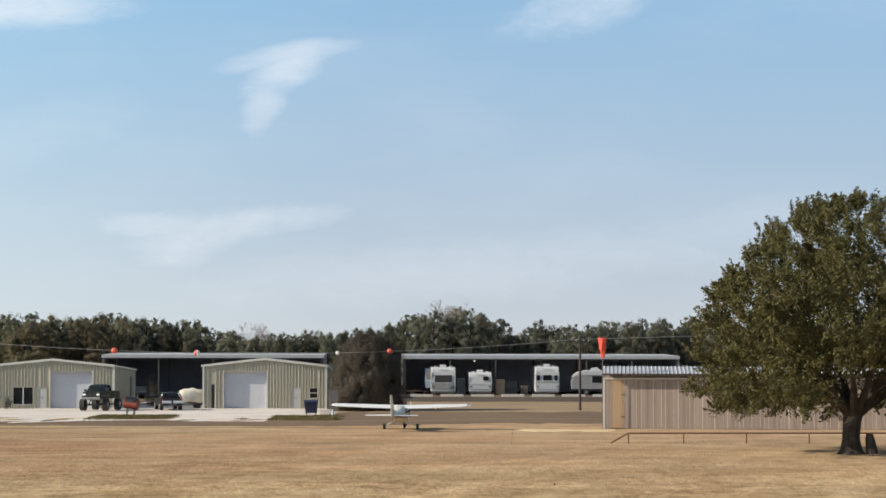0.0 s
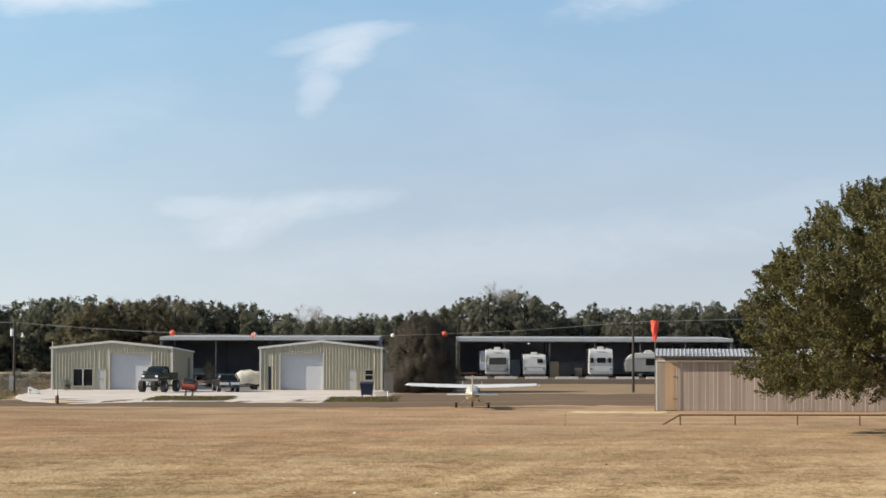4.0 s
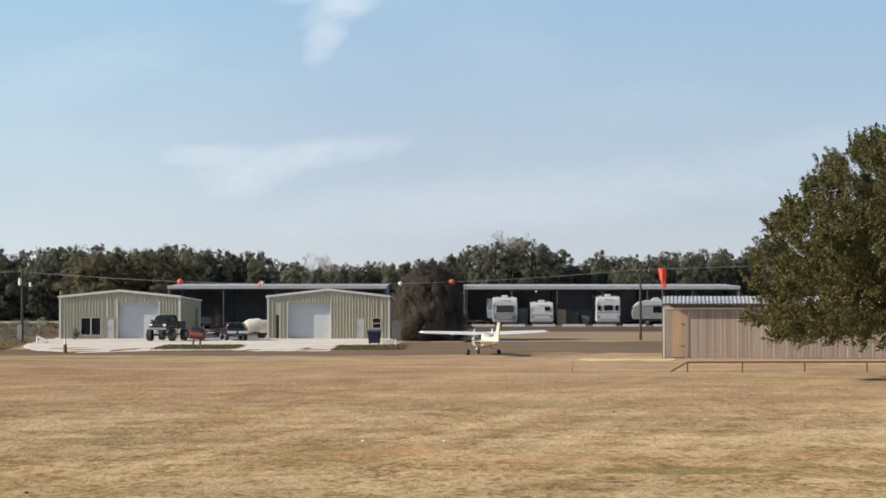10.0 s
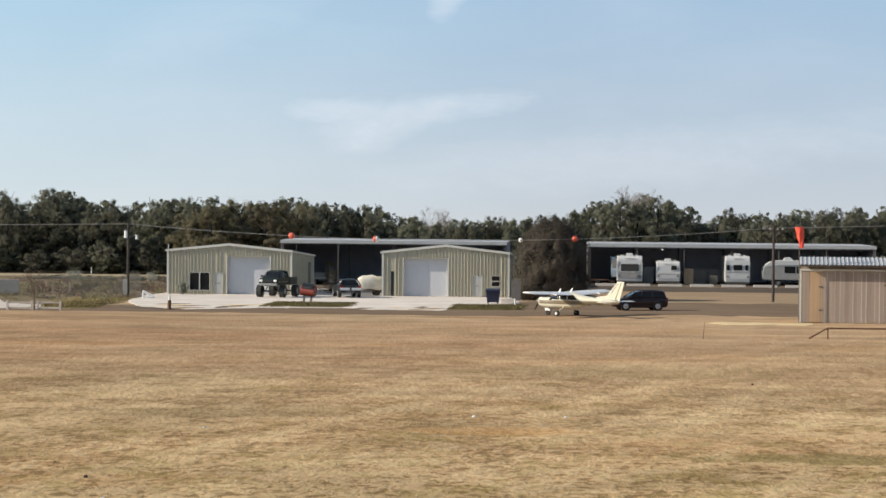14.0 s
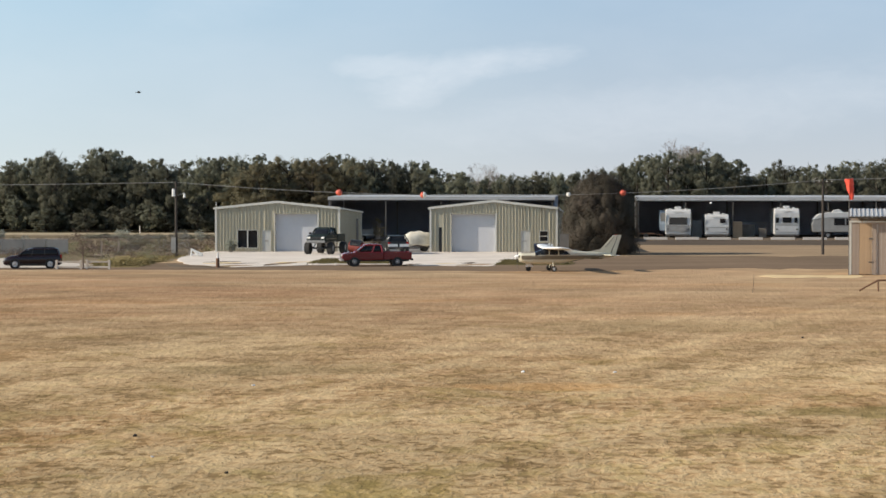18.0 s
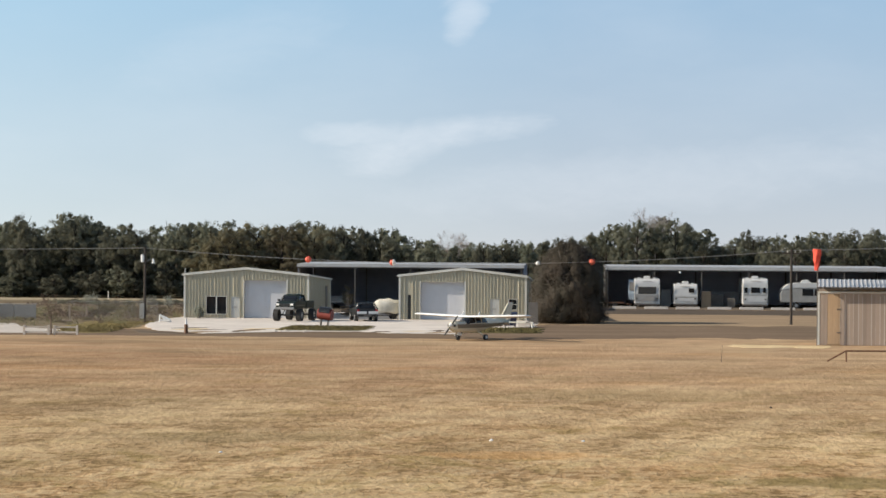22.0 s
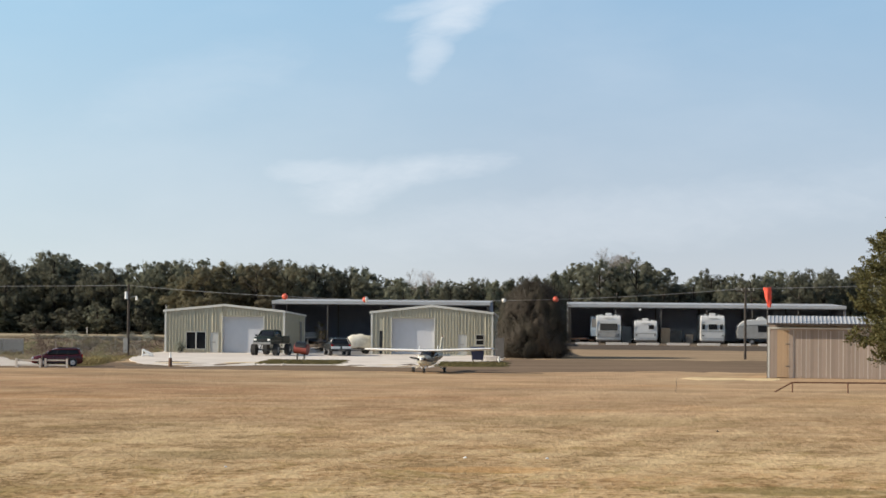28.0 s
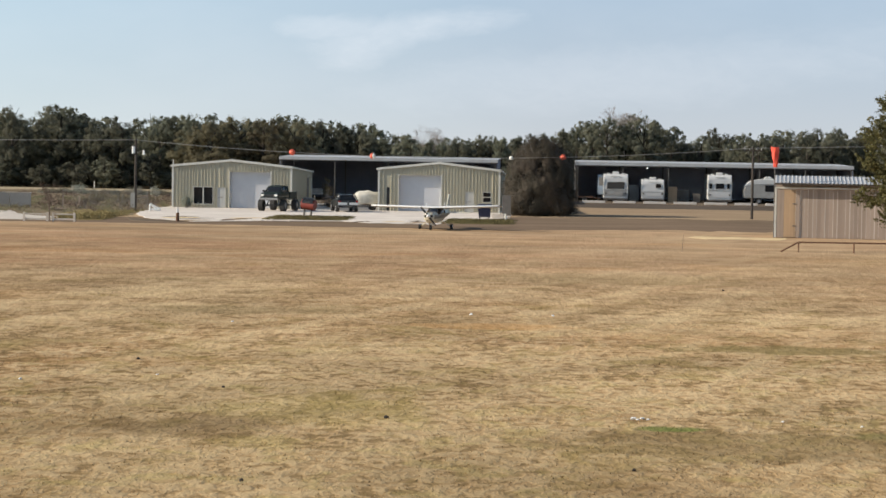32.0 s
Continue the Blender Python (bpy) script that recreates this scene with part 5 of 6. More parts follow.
def on_wire(x):
    a, b, sag = Vector(SPAN[0]), Vector(SPAN[1]), SPAN[2]
    f = (x - a.x) / (b.x - a.x)
    return a.lerp(b, f) - Vector((0, 0, sag * 4 * f * (1 - f)))


for x, mats, label in ((-25.0, (BALLORANGE, BALLORANGE), "orange marker ball on the power line"), (-17.4, (BALLORANGE, BALLWHITE), "orange and white marker ball on the power line"),
                       (-4.25, (BALLWHITE, BALLWHITE), "white marker ball on the power line"), (0.7, (BALLORANGE, BALLORANGE), "orange marker ball on the power line")):
    p = on_wire(x)
    ball = thing("marker_ball", pose(p.x, p.y, p.z), label, "marker ball", "marker balls on the wire")
    r = 0.29 if mats[0] is BALLORANGE else 0.2
    for s, m in zip((-1, 1), mats):
        rings = [[(s * r * math.sin(e), r * math.cos(e) * math.cos(a), r * math.cos(e) * math.sin(a)) for a in (2 * math.pi * j / 16 for j in range(16))]
                 for e in (0.0, 0.3, 0.6, 0.9, 1.2, 1.45)]
        part("half_shell", loft(rings), m, ball, smooth=True)


# ---- trees ----


def leaf_cloud(centres, spread, count, size, seed, flat=0.8, facing=None, turned=0.7):
    """Small four-cornered leaves scattered round clump centres; they lie along the skin of their clump, and along facing, the crown's own outward direction there."""
    rng = np.random.default_rng(seed)
    k = rng.integers(0, len(centres), count)
    sp = np.asarray(spread)[k][:, None] if np.ndim(spread) else spread
    d = rng.normal(0, 1, (count, 3))
    d /= np.linalg.norm(d, axis=1)[:, None]
    p = np.asarray(centres)[k] + d * sp * (rng.uniform(0, 1, (count, 1)) ** 0.4) * np.array([1, 1, flat])
    out = rng.normal(0, 1, (count, 3))
    if facing is not None:
        out = out * (1 - turned) + turned * (d + 1.1 * np.asarray(facing)[k])
    out /= np.linalg.norm(out, axis=1)[:, None]
    u = np.cross(out, rng.normal(0, 1, (count, 3)))
    u /= np.linalg.norm(u, axis=1)[:, None]
    v = np.cross(out, u)
    s = size * rng.uniform(0.5, 1.2, (count, 1))
    u, v = u * s, v * s * 0.6
    return np.stack([p - u, p - v, p + u, p + v], 1).reshape(-1, 3)


def spray_cloud(bases, ways, longs, count, size, seed):
    """Leaves set along twigs, thick at the foot of each twig and thin at its tip."""
    rng = np.random.default_rng(seed)
    k = rng.choice(len(bases), count, p=np.asarray(longs) / np.sum(longs))
    f = rng.uniform(0, 1, (count, 1))
    axis = np.asarray([tuple(w) for w in ways])[k]
    long = np.asarray(longs)[k][:, None]
    off = rng.normal(0, 1, (count, 3)) * 0.15 * (1.1 - f) ** 0.7
    p = np.asarray([tuple(b) for b in bases])[k] + axis * long * f + off
    out = rng.normal(0, 1, (count, 3)) * 0.45 + off * 2.5 + np.array([0, 0, 0.3])
    u = np.cross(out, np.cross(axis + rng.normal(0, 0.6, (count, 3)), out))
    u /= np.maximum(np.linalg.norm(u, axis=1)[:, None], 0.001)
    v = np.cross(out, u)
    v /= np.maximum(np.linalg.norm(v, axis=1)[:, None], 0.001)
    s = size * rng.uniform(0.5, 1.2, (count, 1))
    u, v = u * s, v * s * 0.6
    return np.stack([p - u, p - v, p + u, p + v], 1).reshape(-1, 3)


def outward(points, heart):
    """Directions from the heart of a crown to points in it."""
    d = np.asarray(points) - np.asarray(heart)
    return d / np.maximum(np.linalg.norm(d, axis=1)[:, None], 0.01)


def cloud_mesh(name, quad, mat):
    me = bpy.data.meshes.new(name)
    me.from_pydata(quad.tolist(), [], np.arange(len(quad)).reshape(-1, 4).tolist())
    me.materials.append(mat)
    return me


def limbs(bm, base, top, r, n, reach, seed, z0):
    rnd = random.Random(seed)
    mid = Vector(base).lerp(Vector(top), 0.5) + Vector((rnd.uniform(-0.2, 0.2), rnd.uniform(-0.2, 0.2), 0))
    rod(base, mid, r * 1.25, r * 0.85, 10, bm)
    rod(mid, top, r * 0.85, r * 0.3, 8, bm)
    for k in range(n):
        f = 0.35 + 0.6 * k / n
        p = Vector(base).lerp(Vector(top), f)
        a = k * 2.4 + rnd.uniform(-0.4, 0.4)
        q = p + Vector((math.cos(a) * reach * (1.15 - 0.6 * f), math.sin(a) * reach * (1.15 - 0.6 * f), reach * (0.25 + 0.5 * f)))
        rod(p, q, r * 0.4, r * 0.1, 6, bm)


def crown_centres(seed, n, rx, rz, zc, lobes=13):
    """Clump centres on rounded lobes that together make an uneven crown, and the way each one faces."""
    rnd = random.Random(seed)
    out, ways, heads = [], [], []
    for k in range(lobes):
        a, c = 2.4 * k + rnd.uniform(-0.5, 0.5), -1.12 + 2.05 * ((k + 0.5) / lobes) + rnd.uniform(-0.12, 0.12)
        s = math.sqrt(max(0.05, 1 - min(1, abs(c)) ** 2.2))
        heads.append((rx * 0.62 * s * math.cos(a), rx * 0.62 * s * math.sin(a), zc + rz * 0.78 * c, rnd.uniform(0.34, 0.5) * rx))
    while len(out) < n:
        x, y, z, r = heads[len(out) % lobes]
        way = Vector((rnd.gauss(0, 1), rnd.gauss(0, 1), rnd.gauss(0, 1))).normalized()
        d = way * r * rnd.random() ** 0.25
        out.append((x + d.x, y + d.y, z + d.z * 0.85))
        ways.append(tuple(way))
    return out, ways


def oak():
    """The wide live oak beside the pipe rail."""
    ob = thing("oak_tree", pose(28.3, 138.5, 0), "broad evergreen oak with dense olive-green crown in the field", "tree")
    bm = bmesh.new()
    trunk = [(0, 0, -0.1, 0.95), (0.02, 0, 0.25, 0.66), (0.0, 0, 1.0, 0.52), (0.08, 0, 2.0, 0.55), (0.2, 0, 2.9, 0.72)]
    rings = [[(x + r * math.cos(a) * (1 + 0.08 * math.sin(3 * a)), y + r * math.sin(a), z) for a in (2 * math.pi * j / 14 for j in range(14))] for x, y, z, r in trunk]
    loft(rings, bm)
    rnd = random.Random(5)
    for k in range(13):
        a = 2 * math.pi * k / 13 + rnd.uniform(-0.2, 0.2)
        p0 = Vector((0.2 + 0.35 * math.cos(a), 0.35 * math.sin(a), 2.5))
        p1 = p0 + Vector((math.cos(a) * rnd.uniform(1.6, 2.6), math.sin(a) * rnd.uniform(1.6, 2.6), rnd.uniform(1.2, 3.0)))
        p2 = p1 + Vector((math.cos(a) * rnd.uniform(2, 3.2), math.sin(a) * rnd.uniform(2, 3.2), rnd.uniform(0.8, 4.0)))
        rod(p0, p1, 0.3, 0.2, 8, bm)
        rod(p1, p2, 0.2, 0.07, 7, bm)
        for j in range(3):
            b = a + rnd.uniform(-0.9, 0.9)
            rod(p1.lerp(p2, 0.3 + 0.3 * j), p1.lerp(p2, 0.3 + 0.3 * j) + Vector((math.cos(b) * 1.6, math.sin(b) * 1.6, rnd.uniform(0.3, 1.6))), 0.08, 0.03, 5, bm)
    part("trunk", bm, BARK, ob, "dark forked trunk and limbs")
    # crown: a dome on a wide skirt, built of boughs that each end in upswept sprays of leaves
    rnd = random.Random(11)
    boughs = []
    while len(boughs) < 760:
        a = rnd.uniform(0, 2 * math.pi)
        f = rnd.random()
        z = 2.5 + 12.7 * f
        # half width of the crown at this height
        wide = 9.25 * min(1.0, (0.86 + 1.6 * f)) * math.sqrt(max(0.0, 1 - max(0.0, (f - 0.2) / 0.8) ** 1.9))
        wob = 1 + 0.13 * noise.noise((math.cos(a) * 1.7, math.sin(a) * 1.7, z * 0.3)) + 0.06 * noise.noise((math.cos(a) * 5, math.sin(a) * 5, z * 0.9))
        r = wide * wob * (rnd.random() ** 0.25)
        # the skirt is torn open towards the field
        if z < 5.3 + noise.noise((a * 3, z, 4.0)) and -2.1 < a - 2 * math.pi * (a > math.pi) < -0.9:
            continue
        if rnd.random() < r / 10 + 0.12:
            boughs.append(Vector((0.2 + r * math.cos(a), r * math.sin(a), z)))
    heart = Vector((0.2, 0, 4.5))
    bases, ways, longs = [], [], []
    for b in boughs:
        out = (b - heart).normalized()
        for k in range(6):
            way = out * 0.75 + Vector((rnd.gauss(0, 0.45), rnd.gauss(0, 0.45), 0.45 + rnd.gauss(0, 0.4)))
            bases.append(b + Vector((rnd.gauss(0, 0.22), rnd.gauss(0, 0.22), rnd.gauss(0, 0.2))))
            ways.append(way.normalized())
            longs.append(rnd.uniform(0.35, 1.15))
    quad = spray_cloud(bases, ways, longs, 300000, 0.08, 21)
    inner = [(c.x * 0.62, c.y * 0.62, 4.4 + (c.z - 4.4) * 0.75) for c in boughs]
    quad = np.concatenate([quad, leaf_cloud(inner, 1.1, 26000, 0.13, 22, 0.9)])
    part("crown", cloud_mesh("crown", quad, OAKLEAF), None, ob, "dense olive-green leaves")
    return ob


oak()
stump = bmesh.new()
loft([[(0.34 * r * math.cos(a) + dx, 0.3 * r * math.sin(a), z) for a in (2 * math.pi * j / 10 for j in range(10))]
      for z, r, dx in ((0, 1.15, 0.05), (0.4, 1.0, 0.0), (0.95, 0.85, -0.08), (1.22, 0.6, -0.1))], stump)
solo("tree_stump", stump, BARK, pose(29.45, 138.2, 0.0), "dark old tree stump beside the oak", "stump")


def tree_kind(name, seed, height, rx, leaf, mat, count=2600, low=-0.9, rz=None, trunk=0.24):
    ob = thing(name, pose(0, 0, -50), "dark green woodland tree", "tree")
    rz = rz or height * 0.42
    bm = bmesh.new()
    limbs(bm, (0, 0, 0), (0, 0, height * 0.85), trunk, 8, rx * 0.75, seed, 0)
    part("trunk", bm, BARK, ob)
    c, ways = crown_centres(seed, 240, rx, rz, height - rz * 1.02)
    rnd = random.Random(seed)
    quad = leaf_cloud(c, [rnd.uniform(0.3, 0.7) for _ in c], count, leaf, seed, 0.8, ways, 0.8)
    part("crown", cloud_mesh("crown", quad, mat), None, ob)
    return ob


def bare_tree(name, at, height, seed, label, mat=None, boughs=6):
    ob = thing(name, at, label, "tree")
    mat = mat or TWIG
    rnd = random.Random(seed)
    trunk, twigs = bmesh.new(), bmesh.new()
    rod((0, 0, 0), (0, 0, height * 0.6), height * 0.02, height * 0.012, 8, trunk)

    def grow(p, d, length, r, depth):
        q = p + d * length
        rod(p, q, r, r * 0.6, 5 if depth else 4, twigs)
        if depth == 0:
            return
        for _ in range(4 if depth < 3 else 3):
            nd = (d + Vector((rnd.uniform(-0.7, 0.7), rnd.uniform(-0.7, 0.7), rnd.uniform(-0.1, 0.5)))).normalized()
            grow(q, nd, length * rnd.uniform(0.6, 0.8), r * 0.6, depth - 1)

    for k in range(boughs):
        z = height * (0.25 + 0.36 * k / boughs)
        grow(Vector((0, 0, z)), Vector((rnd.uniform(-0.6, 0.6), rnd.uniform(-0.6, 0.6), 0.9)).normalized(), height * 0.2, height * 0.0046, 4 if height > 6 else 3)
    part("trunk", trunk, mat, ob)
    part("branch_crown", twigs, mat, ob)
    return ob


def woods():
    """The row of trees behind the sheds; heights follow its skyline."""
    kinds = [tree_kind("wood_tree", 31, 10.0, 4.2, 0.13, FARLEAF, 19000, -1.0, 4.6), tree_kind("wood_tree", 32, 10.0, 3.4, 0.13, FARLEAF, 17000, -1.0, 4.7),
             tree_kind("wood_tree", 33, 10.0, 4.9, 0.13, FARLEAF, 22000, -1.0, 4.4), tree_kind("wood_tree", 34, 10.0, 2.5, 0.13, FARLEAF, 14000, -1.0, 4.8),
             tree_kind("wood_tree", 35, 10.0, 3.9, 0.13, TANLEAF, 19000, -1.0, 4.6),
             tree_kind("wood_tree", 36, 10.0, 4.2, 0.33, FARLEAF, 3000, -1.0, 4.6), tree_kind("wood_tree", 37, 10.0, 4.6, 0.33, FARLEAF, 3000, -1.0, 4.5)]
    heights = ((-98.2, 10.02), (-78.6, 10.02), (-75.5, 10.62), (-70.3, 11.52), (-66.2, 10.92), (-63.4, 9.02), (-61.9, 8.32), (-59.8, 10.02), (-56.9, 10.12), (-54.2, 9.42), (-51.8, 10.42), (-48.7, 10.12), (-44.6, 9.92), (-41.5, 10.02),
               (-37.9, 10.52), (-33.3, 9.82), (-28.1, 9.9), (-26.2, 9.6), (-25.2, 8.9), (-24.1, 7.9), (-23.5, 7.45), (-21.4, 8.42), (-18.8, 7.82), (-13.7, 7.62), (-11.1, 8.02), (-6.5, 8.32), (-2.4, 8.72), (1.2, 9.62), (2.8, 10.12), (5.5, 10.92), (7.9, 11.02),
               (12, 10.92), (15.2, 10.72), (16.8, 8.62), (18.8, 8.02), (20.3, 8.82), (22.9, 9.62), (25, 9.42), (27.5, 8.72), (29.6, 8.82), (31.6, 9.52), (36.8, 9.82), (61.5, 9.72), (97.6, 9.82))

    def skyline(x):
        for (a, ha), (b, hb) in zip(heights, heights[1:]):
            if a <= x <= b:
                return ha + (hb - ha) * (x - a) / (b - a)
        return 9.0

    rnd = random.Random(77)
    x = -94.0
    while x < 95:
        tall = min(skyline(x), skyline(x - 1.2) + 0.4, skyline(x + 1.2) + 0.4) * rnd.uniform(0.97, 1.03)
        src = kinds[3] if -2 < x < 16 and rnd.random() < 0.75 else kinds[rnd.choice((0, 0, 1, 1, 2, 3, 4 if -46 < x < -33 else 1))]
        y = rnd.uniform(304, 318)
        t = copy_thing(src, pose(x, y, 0, 0, 0, rnd.uniform(0, 360)))
        s = tall / 10.0 * 1.0
        wide = rnd.uniform(0.66, 0.92) * (0.8 if src is kinds[3] else 1.0)
        t.scale = (s * wide, s * wide, s)
        tagged(t, "dark green woodland tree behind the field" if src is not kinds[4] else "dull olive woodland tree behind the field", "tree", "trees of the far wood")
        x += rnd.uniform(1.5, 2.6)
    x = -94.0
    while x < 95:  # a second, lower row closes the gaps
        tall = skyline(x) * rnd.uniform(0.82, 0.93)
        t = copy_thing(kinds[rnd.choice((5, 6))], pose(x, rnd.uniform(322, 330), 0, 0, 0, rnd.uniform(0, 360)))
        t.scale = (tall / 9.0,) * 3
        tagged(t, "dark woodland tree in the second row", "tree", "trees of the far wood")
        x += rnd.uniform(3.2, 4.6)
    x = -94.0
    while x < 95:  # shrubs along the wood's edge
        t = copy_thing(kinds[rnd.choice((5, 6))], pose(x, rnd.uniform(301, 305), 0, 0, 0, rnd.uniform(0, 360)))
        t.scale = (rnd.uniform(0.4, 0.7), 0.45, rnd.uniform(0.2, 0.5))
        tagged(t, "dark green shrub at the edge of the wood", "shrub", "shrubs along the wood")
        x += rnd.uniform(1.8, 4.6)
    x = -94.0
    while x < 95:  # undergrowth that closes the wood below its crowns
        t = copy_thing(kinds[rnd.choice((5, 6))], pose(x, rnd.uniform(319, 326), -0.6, 0, 0, rnd.uniform(0, 360)))
        t.scale = (0.95, 0.95, rnd.uniform(0.42, 0.6))
        tagged(t, "dark evergreen thicket inside the wood", "thicket", "thickets inside the wood")
        x += rnd.uniform(3.0, 4.4)
    for x, y, s in ((-46.5, 288, 0.84), (-43.4, 285, 0.95), (-40.2, 288, 1.02), (-37.0, 286, 0.98), (-33.4, 289, 0.95)):
        t = copy_thing(kinds[4], pose(x, y, 0, 0, 0, rnd.uniform(0, 360)))
        t.scale = (s, s, s * 0.98)
        tagged(t, "dull olive-tan tree behind the hangar", "tree", "olive trees behind the hangar")
    for k in kinds:
        for o in (*k.children_recursive, k):
            bpy.data.objects.remove(o)


woods()
bare_tree("bare_tree", pose(9.5, 321, 0), 11.2, 3, "pale bare winter tree among the woods", None, 17)
bare_tree("bare_tree", pose(-18.2, 320, 0), 8.2, 4, "pale bare winter tree among the woods", None, 13)
bare_tree("bare_sapling", pose(-41.1, 182.8, 0), 3.1, 8, "bare brown sapling beside the white gate", BROWNTWIG, 10)


def overgrown_bush():
    """The vine-covered dome beside the hangar."""
    ob = thing("overgrown_bush", pose(-1.35, 220, 0), "big brown vine-covered bush standing beside the hangar", "bush")
    bm = bmesh.new()
    limbs(bm, (0, 0, 0), (0, 0, 5.0), 0.18, 12, 2.2, 9, 0)
    part("stems", bm, BARK, ob)
    rnd = random.Random(19)
    c, s = [], []
    while len(c) < 600:
        a, f = rnd.uniform(0, 2 * math.pi), rnd.random()
        wide = 3.75 * math.sqrt(max(0.02, 1 - max(0, (f - 0.25) / 0.75) ** 2.2)) * (0.92 + 0.24 * noise.noise((math.cos(a) * 1.8, math.sin(a) * 1.8, f * 3.4)))
        r = wide * rnd.random() ** 0.25
        c.append((r * math.cos(a), r * math.sin(a), 0.2 + 6.75 * f))
        s.append(rnd.uniform(0.4, 0.85))
    part("foliage", cloud_mesh("foliage", leaf_cloud(c, s, 170000, 0.062, 23, 1.5, outward(c, (0, 0, 2.5)), 0.84), VINELEAF), None, ob, "dry brown and dull green leaves")
    # Dark core added inside the dome: keeps sunlight from passing to the far side
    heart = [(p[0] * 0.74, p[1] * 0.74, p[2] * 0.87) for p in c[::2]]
    part("inner_thicket", cloud_mesh("inner_thicket", leaf_cloud(heart, 0.6, 40000, 0.17, 24, 1.0), BARK), None, ob, "dark core added inside to shade the bush")
    tw = bmesh.new()
    for k in range(60):
        a, r = rnd.uniform(0, 6.28), rnd.uniform(0, 2.0)
        p = Vector((r * math.cos(a) - 0.4, r * math.sin(a), 6.2 - 0.25 * r))
        rod(p, p + Vector((rnd.uniform(-0.4, 0.4), rnd.uniform(-0.4, 0.4), rnd.uniform(0.4, 1.1))), 0.02, 0.008, 4, tw)
    tagged(part("bare_twigs", tw, TWIG, ob), kind="stuff")
    return ob


overgrown_bush()


# ---- small things on the apron ----


def parked_estate():
    ob = suv_car("parked_suv", pose(-20.55, 220.6, 0.035, 0, 0, 104), BLACK, "black estate car with white tailgate panel parked between the hangars")
    for s in (-1, 1):
        part("tailgate_panel", box(-2.37, -2.33, s * 0.48 - 0.4, s * 0.48 + 0.4, 0.66, 0.9, bevel=0.015), WHITE, ob, "white tailgate panel")
    part("plate_recess", box(-2.46, -2.435, -0.3, 0.3, 0.46, 0.6), STEEL, ob, "dark plate recess")
    for x in (-1.6, -0.2):
        part("roof_bar", box(x - 0.04, x + 0.04, -0.7, 0.7, 1.66, 1.71), BLACK, ob, "black roof rack bar")
    ob.scale = (1.1, 1.1, 1.03)
    return ob


parked_estate()


def tarped_boat():
    ob = thing("covered_boat", pose(-18.55, 225.6, 0.035, 0, 0, 14) @ Matrix.Scale(0.82, 4), "boat under a cream canvas cover on a trailer", "boat")
    rings = []
    for i, (x, w, h) in enumerate(((-2.1, 0.45, 1.35), (-1.8, 0.85, 1.95), (-1.2, 1.05, 2.32), (-0.6, 1.1, 2.3), (-0.1, 1.1, 2.42), (0.5, 1.12, 2.2), (1.0, 1.05, 2.24), (1.5, 0.9, 1.8), (1.8, 0.6, 1.3))):
        ring = []
        for j in range(20):
            a = 2 * math.pi * j / 20
            lump = 1 + 0.1 * noise.noise((x * 1.7, math.cos(a) * 2.2, math.sin(a) * 2.2 + 5))
            z = 1.0 + (h - 1.0) * max(0, math.sin(a)) ** 0.75 * lump - (0.28 + 0.1 * math.sin(3.0 * x) if math.sin(a) < 0 else 0)
            ring.append((x, w * lump * math.copysign(abs(math.cos(a)) ** 0.7, math.cos(a)), z))
        rings.append(ring)
    part("cover", loft(rings), TARP, ob, "sagging cream canvas cover", smooth=True)
    part("hull", loft([[(x, -w, 1.0), (x, w, 1.0), (x, w * 0.5, 0.5 + up), (x, -w * 0.5, 0.5 + up)] for x, w, up in ((-2.0, 0.35, 0.3), (-1.2, 0.85, 0.08), (0.6, 0.95, 0.0), (1.7, 0.8, 0.0))]), STEEL, ob, "dark boat hull")
    part("trailer", box(-1.7, 1.6, -0.5, 0.5, 0.36, 0.47), STEEL, ob)
    part("tongue", rod((-1.7, 0, 0.42), (-3.0, 0, 0.4), 0.05), STEEL, ob)
    for s in (-1, 1):
        part("wheel", rod((0.4, s * 0.75, 0.32), (0.4, s * 0.97, 0.32), 0.32, n=16), RUBBER, ob)
    return ob


tarped_boat()


def wood_pile():
    """Old brown planks and brush heaped between the vehicles."""
    ob = thing("plank_heap", pose(-22.9, 232.5, 0.035), "heap of old brown planks behind the smoker", "planks")
    rnd = random.Random(61)
    for k in range(22):
        x, y, z, a = rnd.uniform(-1.0, 1.0), rnd.uniform(-0.5, 0.5), 0.06 + 0.045 * k, rnd.uniform(-24, 24)
        part("plank", box(-0.9, 0.9, -0.09, 0.09, -0.03, 0.03), (TIMBER, NEWWOOD, BOARD)[k % 3], ob, at=pose(x * (1 - k / 30), y, z, rnd.uniform(-6, 6), rnd.uniform(-7, 7), a))
    return ob


wood_pile()
flat = thing("flatbed_trailer", pose(-28.6, 262.0, 0.03), "long grey-blue flatbed trailer under the open shed", "trailer")
part("deck", box(-2.6, 2.6, -1.0, 1.0, 0.62, 0.8, bevel=0.03), GREYMETAL, flat)
part("side_board", box(-2.6, 2.6, -1.03, -1.0, 0.8, 1.35), SLATS, flat, "blue-grey side board")
part("tongue", rod((2.6, 0, 0.6), (3.9, 0, 0.45), 0.05), STEEL, flat)
for x in (-0.6, 0.4):
    for y in (-0.9, 0.9):
        part("wheel", rod((x, y - 0.1, 0.34), (x, y + 0.1, 0.34), 0.34, n=16), RUBBER, flat)


